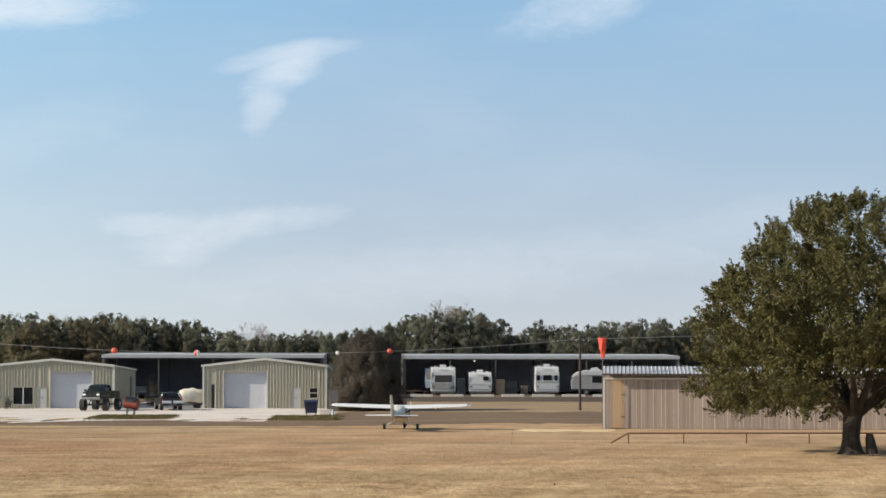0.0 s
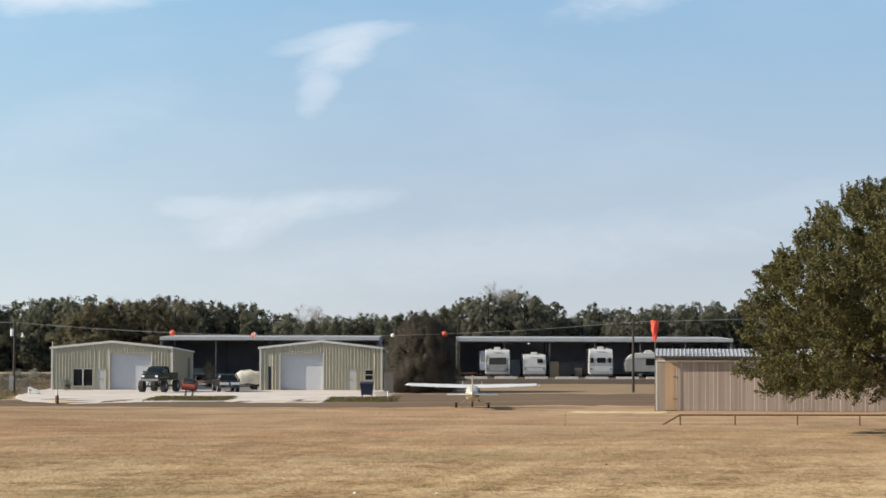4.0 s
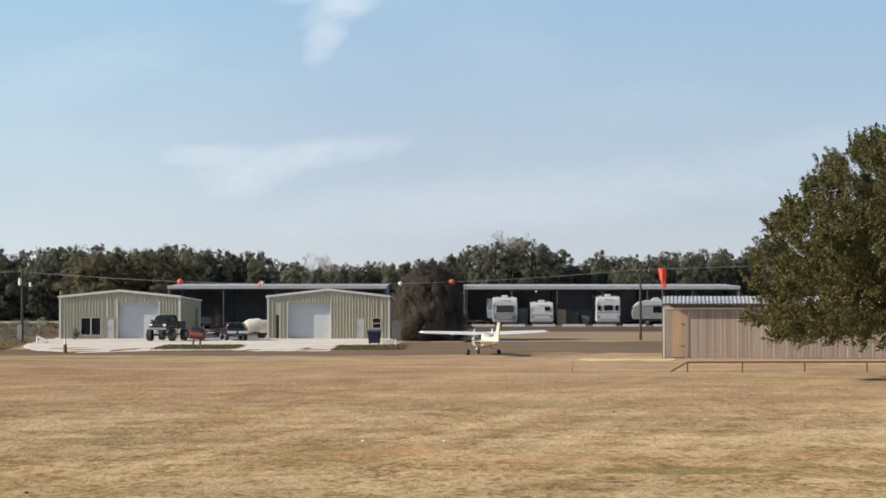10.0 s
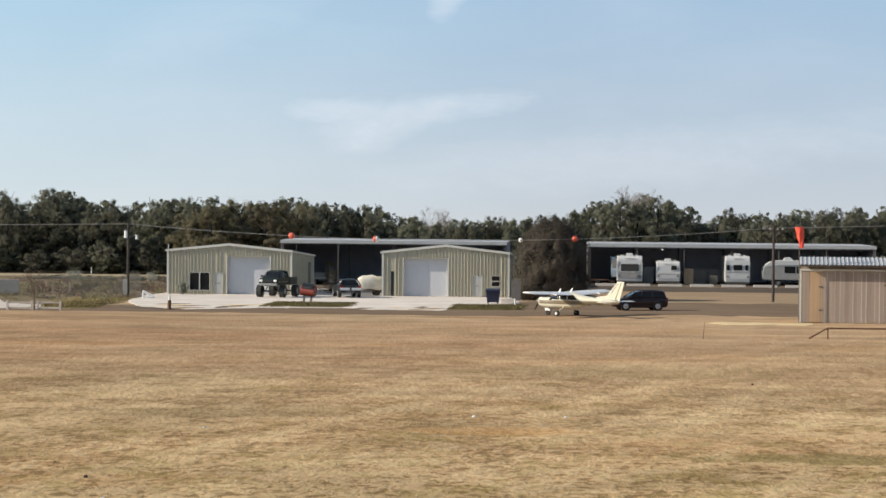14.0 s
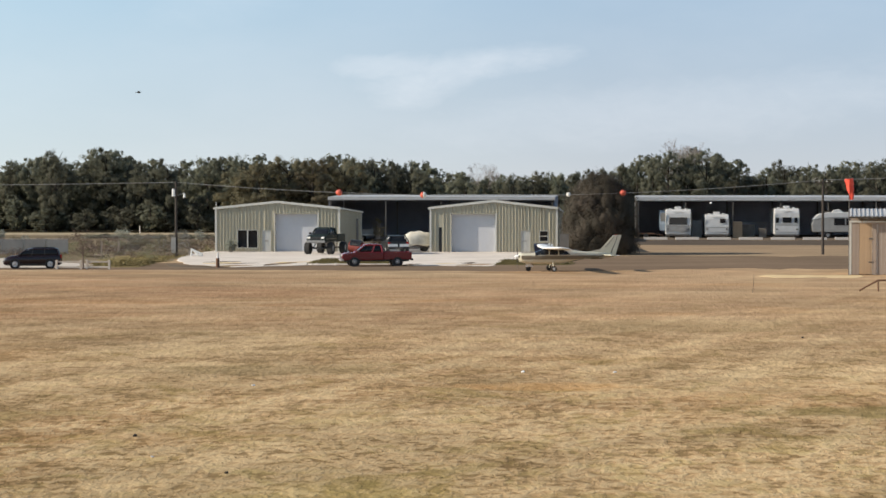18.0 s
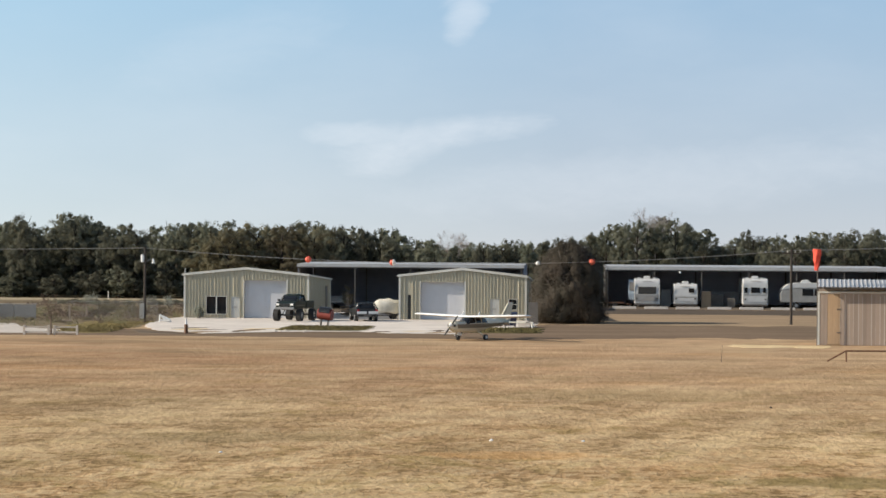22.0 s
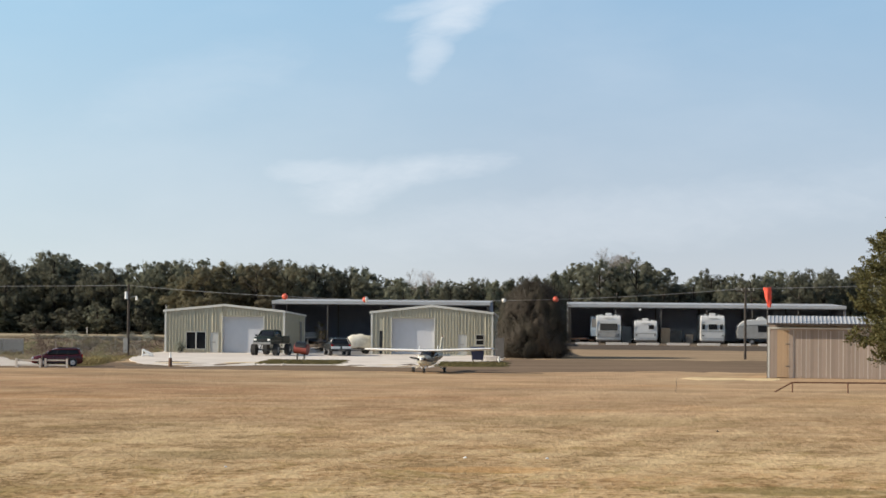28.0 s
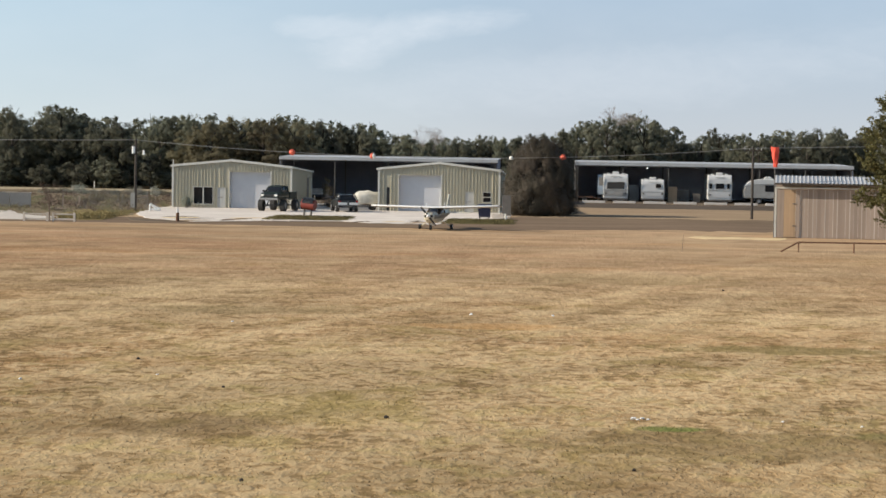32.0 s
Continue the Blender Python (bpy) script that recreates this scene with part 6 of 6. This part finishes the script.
def smoker():
    ob = thing("barrel_smoker", pose(-22.3, 203.8, 0.05, 0, 6, -14), "red barrel smoker with black lid on two posts", "smoker")
    part("drum", rod((-0.62, 0, 1.05), (0.62, 0, 1.05), 0.48, n=20), REDPAINT, ob, "faded red steel drum")
    lid = [[(x, 0.5 * math.cos(a), 1.2 + 0.48 * math.sin(a)) for a in (math.pi * j / 10 for j in range(11))] for x in (-0.5, 0.5)]
    part("lid", loft(lid), BLACK, ob, "black hinged lid")
    part("lid_handle", rod((-0.25, -0.52, 1.3), (0.25, -0.52, 1.3), 0.025), STEEL, ob)
    part("chimney", rod((0.45, 0.1, 1.5), (0.45, 0.1, 1.95), 0.05), STEEL, ob, "thin dark chimney pipe")
    for x in (-0.33, 0.33):
        part("post", box(x - 0.07, x + 0.07, -0.07, 0.07, -0.05, 0.62), STEEL, ob)
    return ob


smoker()


def dumpster():
    ob = thing("blue_bin", pose(-6.4, 206.6, 0.05), "dark navy wheeled waste bin standing beside the hangar", "bin")
    rings = [[(-0.5, -0.45, 0.12), (0.5, -0.45, 0.12), (0.5, 0.45, 0.12), (-0.5, 0.45, 0.12)], [(-0.6, -0.55, 1.12), (0.6, -0.55, 1.12), (0.6, 0.55, 1.18), (-0.6, 0.55, 1.18)]]
    part("tub", loft(rings), NAVY, ob)
    part("rim", box(-0.63, 0.63, -0.58, -0.53, 1.03, 1.12, bevel=0.015), NAVY, ob)
    part("lid", loft([[(-0.63, -0.58, 1.13), (0.63, -0.58, 1.13), (0.63, -0.58, 1.18), (-0.63, -0.58, 1.18)],
                      [(-0.63, 0.58, 1.25), (0.63, 0.58, 1.25), (0.63, 0.58, 1.3), (-0.63, 0.58, 1.3)]]), NAVY, ob, "sloping navy lid")
    for x in (-0.42, 0.42):
        for y in (-0.36, 0.36):
            part("wheel", rod((x - 0.04, y, 0.08), (x + 0.04, y, 0.08), 0.08, n=10), RUBBER, ob)
    return ob


dumpster()
setting("grass_patch", sheet(ragged(-25.2, -18, 194.5, 206, 0.8, 0.45, 12), 0.05), WEEDS, "weedy island in the concrete", "grass")
setting("grass_patch", sheet(ragged(-9.6, -3.6, 193, 204.5, 0.8, 0.35, 13), 0.05), WEEDS, "weedy strip before the hangar", "grass")
setting("weedy_verge", sheet(wander([(-41.2, 186), (-37.6, 186.4), (-37.8, 192), (-38.5, 199), (-38.6, 214), (-44.5, 214), (-44.0, 202), (-42.0, 193)], 1.1, 0.5, 14), 0.026), VERGE, "yellow-green weedy verge", "grass")
cover("weed_blades", -25, -18.2, 195, 205.5, 0.05, 2600, 31, 0.15, WEEDS, "loose weeds in the concrete")
cover("weed_blades", -9.5, -3.8, 193.5, 204, 0.05, 2600, 32, 0.16, WEEDS, "loose weeds before the hangar")
cover("weed_blades", -42.5, -38.6, 186.5, 213, 0.02, 4200, 33, 0.14, VERGE, "loose weeds on the verge")
solo("metal_sheet", box(-0.42, 0.42, -0.03, 0.03, 0, 2.0, bevel=0.01), STEEL, pose(-4.6, 215.6, 0.0, -6, 0, 0), "grey metal sheet leaning beside the bush", "metal sheet")
solo("white_post", rod((0, 0, 0), (0, 0, 0.6), 0.09), BALLWHITE, pose(-4.4, 203.5, 0.0), "short white post beside the grass strip", "post")
solo("concrete_step", box(-0.55, 0.55, -0.4, 0.4, 0, 0.4, bevel=0.02), CONCRETE, pose(-5.2, 208.6, 0.03), "pale concrete step beside the hangar", "step")


setting("dirt_strip", sheet(wander([(-36.9, 194), (-34.5, 191), (-31.5, 188.6), (-30.5, 186.6), (-31.5, 185.3), (-35, 186.6)], 0.8, 0.2, 19), 0.03), DIRT, "bare dark dirt below the apron edge", "dirt")


def dirt_streaks():
    rnd = random.Random(44)
    for x0, x1, y0, y1 in ((-33.5, -27, 189, 199), (-28, -24.5, 191.5, 200), (-16.5, -10, 192, 197)):
        for k in range(4):
            x, y = rnd.uniform(x0, x1), rnd.uniform(y0, y1)
            w, d = rnd.uniform(0.6, 2.2), rnd.uniform(0.7, 2.2)
            pts = [(x + w * math.cos(a) * rnd.uniform(0.5, 1.1), y + d * math.sin(a) * rnd.uniform(0.5, 1.1) + 0.5 * w * math.cos(a)) for a in (2 * math.pi * j / 16 for j in range(16))]
            setting("dirt_streak", sheet(pts, 0.0365, 0.004), (DIRT, TURF, SAND)[k % 3], "brown dirt washed over the concrete", "dirt")


dirt_streaks()


def rubble():
    rnd = random.Random(40)
    for k in range(9):
        r = rnd.uniform(0.06, 0.2)
        bm = bmesh.new()
        bmesh.ops.create_icosphere(bm, subdivisions=1, radius=r)
        for v in bm.verts:
            v.co = Vector((v.co.x * rnd.uniform(0.8, 1.5), v.co.y * rnd.uniform(0.8, 1.3), v.co.z * rnd.uniform(0.4, 0.7)))
        x, y = rnd.uniform(-26.5, -22), rnd.uniform(190.5, 194.5)
        solo("rubble_chunk", bm, GRAVEL, pose(x, y, r * 0.28, 0, 0, rnd.uniform(0, 360)), "pale lump of broken concrete", "rubble", "rubble by the apron")


rubble()
frame_bm = bmesh.new()
for a, b in (((-0.35, 0, 0), (-0.33, 0, 0.68)), ((0.6, 0, 0.25), (-0.33, 0, 0.68)), ((-0.35, 0, 0.2), (0.55, 0, 0.16)), ((0.6, 0, 0.25), (0.58, 0.1, 0.0)), ((-0.33, 0, 0.68), (0.3, 0.5, 0.0)), ((-0.2, 0, 0.6), (0.3, 0, 0.18))):
    rod(a, b, 0.08, n=6, bm=frame_bm)
solo("white_trestle", frame_bm, WHITE, pose(-37.6, 211.0, 0.02), "white timber trestle lying on the verge", "trestle")
hyd = thing("bollard", pose(-31.2, 186.4, 0.0), "short dark bollard with white top by the apron", "bollard")
part("shaft", rod((0, 0, 0), (0, 0, 0.75), 0.16, 0.14, 12), RUST, hyd)
part("cap", rod((0, 0, 0.75), (0, 0, 1.2), 0.09, 0.06, 12), WHITE, hyd, "white cap")


def slat_fence():
    ob = thing("slatted_fence", pose(0, 214.6, 0), "long grey privacy-slat fence behind the gravel yard", "fence")
    for k in range(20):
        x = -92 + k * 2.1
        part("post", rod((x, 0.05, 0), (x, 0.05, 1.52), 0.04), GREYMETAL, ob)
        part("slat_panel", box(x + 0.05, x + 2.05, -0.02, 0.02, 0.08, 1.42), SLATS, ob)
    part("top_rail", rod((-92, 0.05, 1.47), (-50, 0.05, 1.47), 0.03), GREYMETAL, ob)
    return ob


slat_fence()


def mesh_fence(x0, x1, y, label):
    ob = thing("mesh_fence", pose(0, y, 0), label, "fence")
    n = max(1, int((x1 - x0) / 2.6))
    for k in range(n + 1):
        x = x0 + (x1 - x0) * k / n
        part("post", rod((x, 0, 0), (x, 0, 1.85), 0.022), STEEL, ob)
    part("top_rail", rod((x0, 0, 1.8), (x1, 0, 1.8), 0.018), GREYMETAL, ob)
    bm = bmesh.new()
    k = x0
    while k < x1:
        for s in (1, -1):
            rod((k, 0, 0.05 if s > 0 else 1.8), (min(k + 1.75, x1), 0, 1.8 if s > 0 else 0.05), 0.005, n=3, bm=bm)
        k += 0.22
    tagged(part("wire_mesh", bm, GREYMETAL, ob), kind="stuff")
    return ob


mesh_fence(-46.8, -38.6, 213.6, "thin grey wire mesh fence beside the hangar")
mesh_fence(12.8, 18.6, 279.5, "thin grey wire mesh fence under the shed")


def white_gate(x, y, width):
    ob = thing("gate_rail", pose(x, y, 0), "pale weathered board gate panel beside the road", "gate", "pale gate panels")
    for s in (0, width):
        part("post", box(s - 0.08, s + 0.08, -0.06, 0.06, 0, 0.74), PALEBOARD, ob)
    for z in (0.2, 0.6):
        part("bar", box(0.08, width - 0.08, -0.025, 0.025, z - 0.06, z + 0.06), PALEBOARD, ob, "pale board")
    return ob


white_gate(-40.7, 182.3, 1.75)
white_gate(-43.0, 182.0, 1.9)
solo("far_post", rod((0, 0, 0), (0, 0, 0.95), 0.06), BALLWHITE, pose(-61.1, 298.3, 0.0), "white marker post in the far field", "post")
for k, x in enumerate((-47.6, -46.0)):
    solo("timber_post", box(-0.07, 0.07, -0.07, 0.07, 0, 1.2), BOARD, pose(x, 217.5, 0.0), "pale weathered timber post", "post", "pale fence posts")
solo("fallen_log", rod((-0.8, 0, 0.13), (0.8, 0.2, 0.11), 0.14, 0.11, 9), BOARD, pose(-46.4, 209.5, 0.0), "pale fallen log in the grass", "log")
solo("dead_weed", rod((0, 0, 0), (0.08, 0, 1.1), 0.022, 0.01, 6), TIMBER, pose(8.4, 149.6, 0.0), "tall dry weed stalk in the field", "weed")


def litter():
    rnd = random.Random(52)
    for x, y, s in ((2.1, 57.7, 0.09), (2.32, 57.75, 0.08), (2.2, 57.6, 0.06), (2.48, 57.7, 0.05), (-3.3, 91.5, 0.09), (0.0, 91.7, 0.07), (-12.2, 85.7, 0.07), (5.9, 57.8, 0.05), (7.8, 57.1, 0.05), (-15.2, 64.0, 0.06), (-11.6, 66.0, 0.05)):
        bm = bmesh.new()
        bmesh.ops.create_icosphere(bm, subdivisions=1, radius=s)
        for v in bm.verts:
            v.co = Vector((v.co.x * rnd.uniform(0.6, 1.3), v.co.y * rnd.uniform(0.6, 1.2), v.co.z * rnd.uniform(0.3, 0.7)))
        solo("paper_scrap", bm, WHITE, pose(x, y, s * 0.3, 0, 0, rnd.uniform(0, 360)), "crumpled white scrap lying in the dry grass", "litter", "scraps in the grass")


litter()


def clods():
    """Dark lumps of bark and earth lying in the grass."""
    rnd = random.Random(53)
    for x, y, r in ((-4.15, 56.8, 0.065), (-6.3, 45.8, 0.05), (8.2, 110.0, 0.06), (-9.2, 63.0, 0.05), (1.8, 48.5, 0.05), (-13.0, 70.5, 0.06)):
        bm = bmesh.new()
        bmesh.ops.create_icosphere(bm, subdivisions=2, radius=r)
        for v in bm.verts:
            v.co = Vector((v.co.x * rnd.uniform(0.9, 1.3), v.co.y * rnd.uniform(0.8, 1.1), v.co.z * rnd.uniform(0.6, 0.95)))
        solo("earth_clod", bm, BARK, pose(x, y, r * 0.45, 0, 0, rnd.uniform(0, 360)), "dark brown clod lying in the dry grass", "clod", "clods in the grass")


clods()
for x, y, w, d, tall, m, label in ((14.3, 277.8, 1.1, 0.9, 1.9, NEWWOOD, "brown wooden crate under the shed"), (15.6, 280.5, 1.8, 1.0, 1.5, STEEL, "dark stacked machinery under the shed"),
                                   (17.3, 279.0, 0.9, 0.9, 1.1, STEEL, "dark steel drum rack under the shed"), (9.65, 281.0, 1.2, 1.6, 2.0, GREYMETAL, "grey storage cabinet under the shed")):
    solo("storage_crate", box(-w / 2, w / 2, -d / 2, d / 2, 0, tall, bevel=0.04), m, pose(x, y, 0.03), label, "crate", "goods under the shed")
blue = thing("covered_trailer", pose(5.55, 278.2, 0.03), "pale blue covered trailer behind a caravan", "trailer")
part("box_body", slab([(0.0, 0.8), (-0.15, 1.6), (0.0, 3.2), (5.0, 3.2), (5.0, 0.8)], -1.0, 0.35, 0.08), PALEBLUE, blue, at=pose(0, 0, 0, 0, 0, 90))
part("blue_panel", box(-0.25, 0.7, -0.17, -0.155, 1.9, 2.9), SLATS, blue, "faded blue-grey panel")
for s in (-1, 1):
    part("wheel", rod((0.3 + s * 0.75 - 0.1, 2.5, 0.35), (0.3 + s * 0.75 + 0.1, 2.5, 0.35), 0.35, n=16), RUBBER, blue)
lamp = thing("shed_lamp", pose(11.22, 277.7, 0.0), "small white lamp hanging under the shed roof edge", "lamp")
part("stem", rod((0, -0.02, 4.3), (0, -0.02, 4.62), 0.03), GREYMETAL, lamp)
part("shade", rod((0, -0.02, 4.05), (0, -0.02, 4.3), 0.14, 0.05, 12), WHITE, lamp, "white lamp shade")
cart = thing("rusty_trailer", pose(3.6, 275.8, 0.0), "small rusty flatbed trailer beside the shed", "trailer")
part("bed", box(-1.0, 1.0, -0.6, 0.6, 0.5, 0.62), RUST, cart)
part("rail", box(-1.0, -0.9, -0.6, 0.6, 0.62, 1.1), RUST, cart)
part("tongue", rod((1.0, 0, 0.5), (1.9, 0, 0.35), 0.05), RUST, cart)
for s in (-1, 1):
    part("wheel", rod((0, s * 0.62, 0.3), (0, s * 0.8, 0.3), 0.3, n=16), RUBBER, cart)
for k, (c, d, count, tall) in enumerate(((38, 60, 13000, 0.044), (60, 90, 8000, 0.046))):
    cover("grass_tufts", -0.3, 0.27, c, d, 0.0, count, 60 + k, tall, BLADES, "dry straw-coloured grass tufts", 0.45, True)


def dry_shrub(name, x, y, r, tall, seed, mat, label, count=5000):
    """A loose low shrub of thin stems and small leaves."""
    ob = thing(name, pose(x, y, 0), label, "shrub")
    rnd = random.Random(seed)
    bm = bmesh.new()
    tips = []
    for k in range(26):
        a, q = rnd.uniform(0, 6.28), r * rnd.uniform(0.2, 1.0)
        tip = (q * math.cos(a), q * math.sin(a), tall * rnd.uniform(0.45, 1.0) * (1 - 0.35 * q / r))
        rod((0.25 * q * math.cos(a), 0.25 * q * math.sin(a), 0), tip, 0.02, 0.008, 4, bm)
        tips.append(tip)
        tips.append((tip[0] * 0.7, tip[1] * 0.7, tip[2] * 0.6))
    part("stems", bm, TWIG, ob)
    part("leaves", cloud_mesh("leaves", leaf_cloud(tips, 0.28 * r, count, 0.05, seed, 1.0), mat), None, ob)
    return ob


dry_shrub("dead_vine", -26.2, 260.4, 0.7, 3.0, 73, TANLEAF, "dead tan vine grown up under the shed roof", 2600)
dry_shrub("grey_shrub", -36.4, 222.6, 0.66, 1.45, 71, PALESHRUB, "pale grey-green shrub beside the hangar wall")
rnd = random.Random(72)
for k in range(34):
    x, y = rnd.uniform(-88, -41), rnd.uniform(219, 284)
    dry_shrub("dry_bush", x, y, rnd.uniform(0.6, 1.5), rnd.uniform(0.6, 1.6), 80 + k, (VINELEAF, TANLEAF, PALESHRUB)[k % 3], "dry brown bush in the scrub field", 1200)


for k in range(30):
    dry_shrub("hedge_bush", -62 + k * 0.98 + rnd.uniform(-0.4, 0.4), rnd.uniform(268, 273), rnd.uniform(0.7, 1.2), rnd.uniform(0.4, 0.65), 140 + k, (FARLEAF, FARLEAF, VINELEAF)[k % 3], "dark low bush in the hedge row", 900)


def scrub_brush():
    """Low tangled stems and dead weeds between the yard and the scrub field."""
    rnd = random.Random(91)
    for name, mat, n, x0, x1, y0, y1, tall, label in (
            ("scrub_brush", BROWNTWIG, 150, -72, -38.8, 203, 262, 0.75, "low tangle of grey-brown dead stems in the scrub"),
            ("dead_weeds", TANLEAF, 130, -70, -38.8, 199, 255, 0.5, "dull olive and tan dead weeds in the scrub"),
            ("verge_weeds", VERGE, 50, -42.0, -37.8, 187.5, 200, 0.34, "yellow-green weeds on the verge")):
        spots, sizes = [], []
        for _ in range(n):
            spots.append((rnd.uniform(x0, x1), rnd.uniform(y0, y1), tall * rnd.uniform(0.2, 0.5)))
            sizes.append(tall * rnd.uniform(0.8, 2.2))
        ob = new(name, cloud_mesh(name, leaf_cloud(spots, sizes, n * 130, 0.07, 92, 0.32), mat))
        tagged(ob, label, "scrub", kind="stuff")


scrub_brush()


def small_bird():
    ob = thing("bird", pose(-60, 40, 11), "small dark bird flying across the sky", "bird")
    part("body", loft([oval(x, 0, w, w, 8, 2) for x, w in ((0.055, 0.003), (0.04, 0.013), (0.0, 0.018), (-0.04, 0.01), (-0.07, 0.005))]), BLACK, ob)
    part("tail", slab([(-0.06, 0.002), (-0.06, -0.002), (-0.1, -0.003), (-0.1, 0.003)], -0.015, 0.015), BLACK, ob)
    for s in (-1, 1):
        part("wing", loft([[(0.025, s * 0.012, 0.004), (-0.025, s * 0.012, 0.004), (-0.025, s * 0.012, -0.002), (0.025, s * 0.012, -0.002)],
                           [(0.02, s * 0.06, 0.03), (-0.015, s * 0.06, 0.03), (-0.015, s * 0.06, 0.027), (0.02, s * 0.06, 0.027)],
                           [(-0.01, s * 0.11, 0.022), (-0.025, s * 0.11, 0.022), (-0.025, s * 0.11, 0.02), (-0.01, s * 0.11, 0.02)]]), BLACK, ob)
    return ob


bird = small_bird()
bird.scale = (0.6, 0.6, 0.6)
swift = copy_thing(bird, pose(-90, 44, 6))
swift.scale = (0.8, 0.8, 0.8)
tagged(swift, "dark bird climbing fast across the sky", "bird")


# ---- what moves ----

TAXI = [  # seconds, x, y, heading to the left of straight away
    (0, 1.42, 174.8, -9), (0.5, 1.76, 178.2, -8), (1, 2.05, 180.2, -7), (2, 2.35, 180.4, -5), (3, 2.56, 180.6, -3), (4, 2.80, 180.8, -1), (4.5, 2.93, 180.9, 0), (6.5, 3.29, 181.4, 1),
    (7, 3.34, 181.6, 2), (8, 3.42, 182.0, 4), (9, 3.32, 182.4, 8), (9.5, 3.25, 182.6, 10), (10, 3.13, 182.8, 13), (10.5, 2.91, 182.9, 17), (11, 2.64, 183.0, 21),
    (11.5, 2.35, 183.1, 27), (12, 2.03, 183.1, 33), (12.5, 1.63, 183.1, 38), (13, 1.17, 183.1, 44), (13.5, 0.62, 183.1, 49), (14, 0.00, 183.0, 54), (14.5, -0.64, 182.9, 60),
    (15.5, -1.95, 182.4, 72), (16.5, -3.18, 181.8, 85), (17, -3.76, 181.4, 90), (17.5, -4.30, 181.1, 95), (18, -4.79, 180.8, 100), (18.5, -5.28, 180.5, 106), (19, -5.81, 180.3, 111),
    (19.5, -6.40, 180.2, 118), (20, -6.99, 180.1, 126), (20.5, -7.45, 180.1, 132), (21, -7.80, 180.1, 139), (21.5, -8.13, 180.1, 142.5), (22, -8.42, 180.1, 146.5), (22.5, -8.61, 180.1, 153), (23, -8.79, 180.1, 160),
    (24, -9.19, 180.1, 166), (24.5, -9.28, 180.1, 167.5), (26.5, -9.40, 180.1, 169), (28, -9.44, 180.1, 170), (32, -9.44, 180.1, 170)]


def drive(ob, marks):
    """A car goes west along the road; marks are (seconds, x), and it keeps its pace before and after them."""
    lane = lambda x: pose(x, 194.8 + 0.235 * x, 0.02, 0, 0, 180 + math.degrees(math.atan(0.235)))
    (t0, x0), (t1, x1) = marks[:2]
    (t2, x2), (t3, x3) = marks[-2:]
    before, after = (x1 - x0) / (t1 - t0), (x3 - x2) / (t3 - t2)
    run = [(t0 - k, x0 - before * k) for k in (3.5, 2.5, 1.5, 0.7)] + list(marks) + [(t3 + k, x3 + after * k) for k in (0.7, 1.5, 2.5)]
    walk(ob, [(0.0, lane(run[0][1]))] + [(t, lane(x)) for t, x in run] + [(32.0, lane(run[-1][1]))])


def motions():
    walk(plane, [(t, pose(x, y, 0.015, 0.35 * min(1.0, max(0.0, (t - 15) / 3)) + 0.55 * min(1.0, max(0.0, (t - 22) / 4)), 0, 90 + a)) for t, x, y, a in TAXI])
    walk(propeller, [(k * 0.1, pose(2.6, 0, 1.1, 80 * k, 0, 0)) for k in range(321)])
    drive(plum_car, ((13.0, 17.9), (13.8, 8.4), (15.2, -9.3), (16.6, -26.9), (17.5, -38.7), (18.0, -45.4)))
    drive(red_pickup, ((16.6, -1.8), (17.5, -12.9), (18.5, -25.3), (19.0, -31.3), (20.0, -43.7)))
    drive(maroon_car, ((23.8, 15.6), (24.4, 7.2), (25.5, -8.1), (26.6, -23.0), (27.4, -33.2), (28.0, -40.4)))
    walk(bird, [(t, pose(x, y, z, 8 * (-1) ** k, 0, a)) for k, (t, x, y, z, a) in enumerate((
        (0, -168, 40, 9.5, 1), (9, -88, 41, 8.8, 1), (16, -25.5, 43.9, 8.3, 1), (17.4, -13, 43.9, 8.2, 1), (17.9, -8.24, 43.9, 8.27, 2), (18.1, -6.29, 44.4, 8.43, 12), (18.2, -5.43, 44.9, 8.64, 26),
        (18.4, -3.72, 45.9, 8.98, 40), (18.6, -2.16, 47.9, 9.24, 50), (19.0, 0.71, 51.9, 9.7, 52), (20, 8, 59.9, 10.6, 48), (24, 36, 86, 13, 45), (32, 92, 140, 17, 45)))])
    walk(swift, [(t, pose(x, 44, z, 12 * (-1) ** k, -20, 0)) for k, (t, x, z) in enumerate((
        (0, -300, 5), (20, -75, 5), (22.6, -26, 5.8), (23.4, -12.1, 7.0), (23.6, -8.45, 8.28), (23.8, -5.17, 9.76), (24.0, -1.85, 11.13), (24.2, 1.5, 12.5), (25, 15, 17.8), (32, 130, 40)))])
    swing = ((0, 2, 0), (1, 3, -10), (2, 4, -22), (3, 2, 4), (4, 0, 3), (5.5, 4, -4), (7, 6, -10), (8, 4, -13), (9, 4, 14), (10, 2, -4), (11, 0, -15), (12, 2, 0), (13, 3, -4), (14.5, 0, -5),
             (16.5, 6, -8), (18, 4, -6), (19, 2, -2), (21, 5, 3), (23, 0, 4), (24, 2, -4), (26, 4, 4), (28, 2, -4), (30, 6, 2), (32, 0, 0))
    walk(sock, [(t, pose(-0.02, 0, 7.0, a, b, 0)) for t, a, b in swing])


motions()
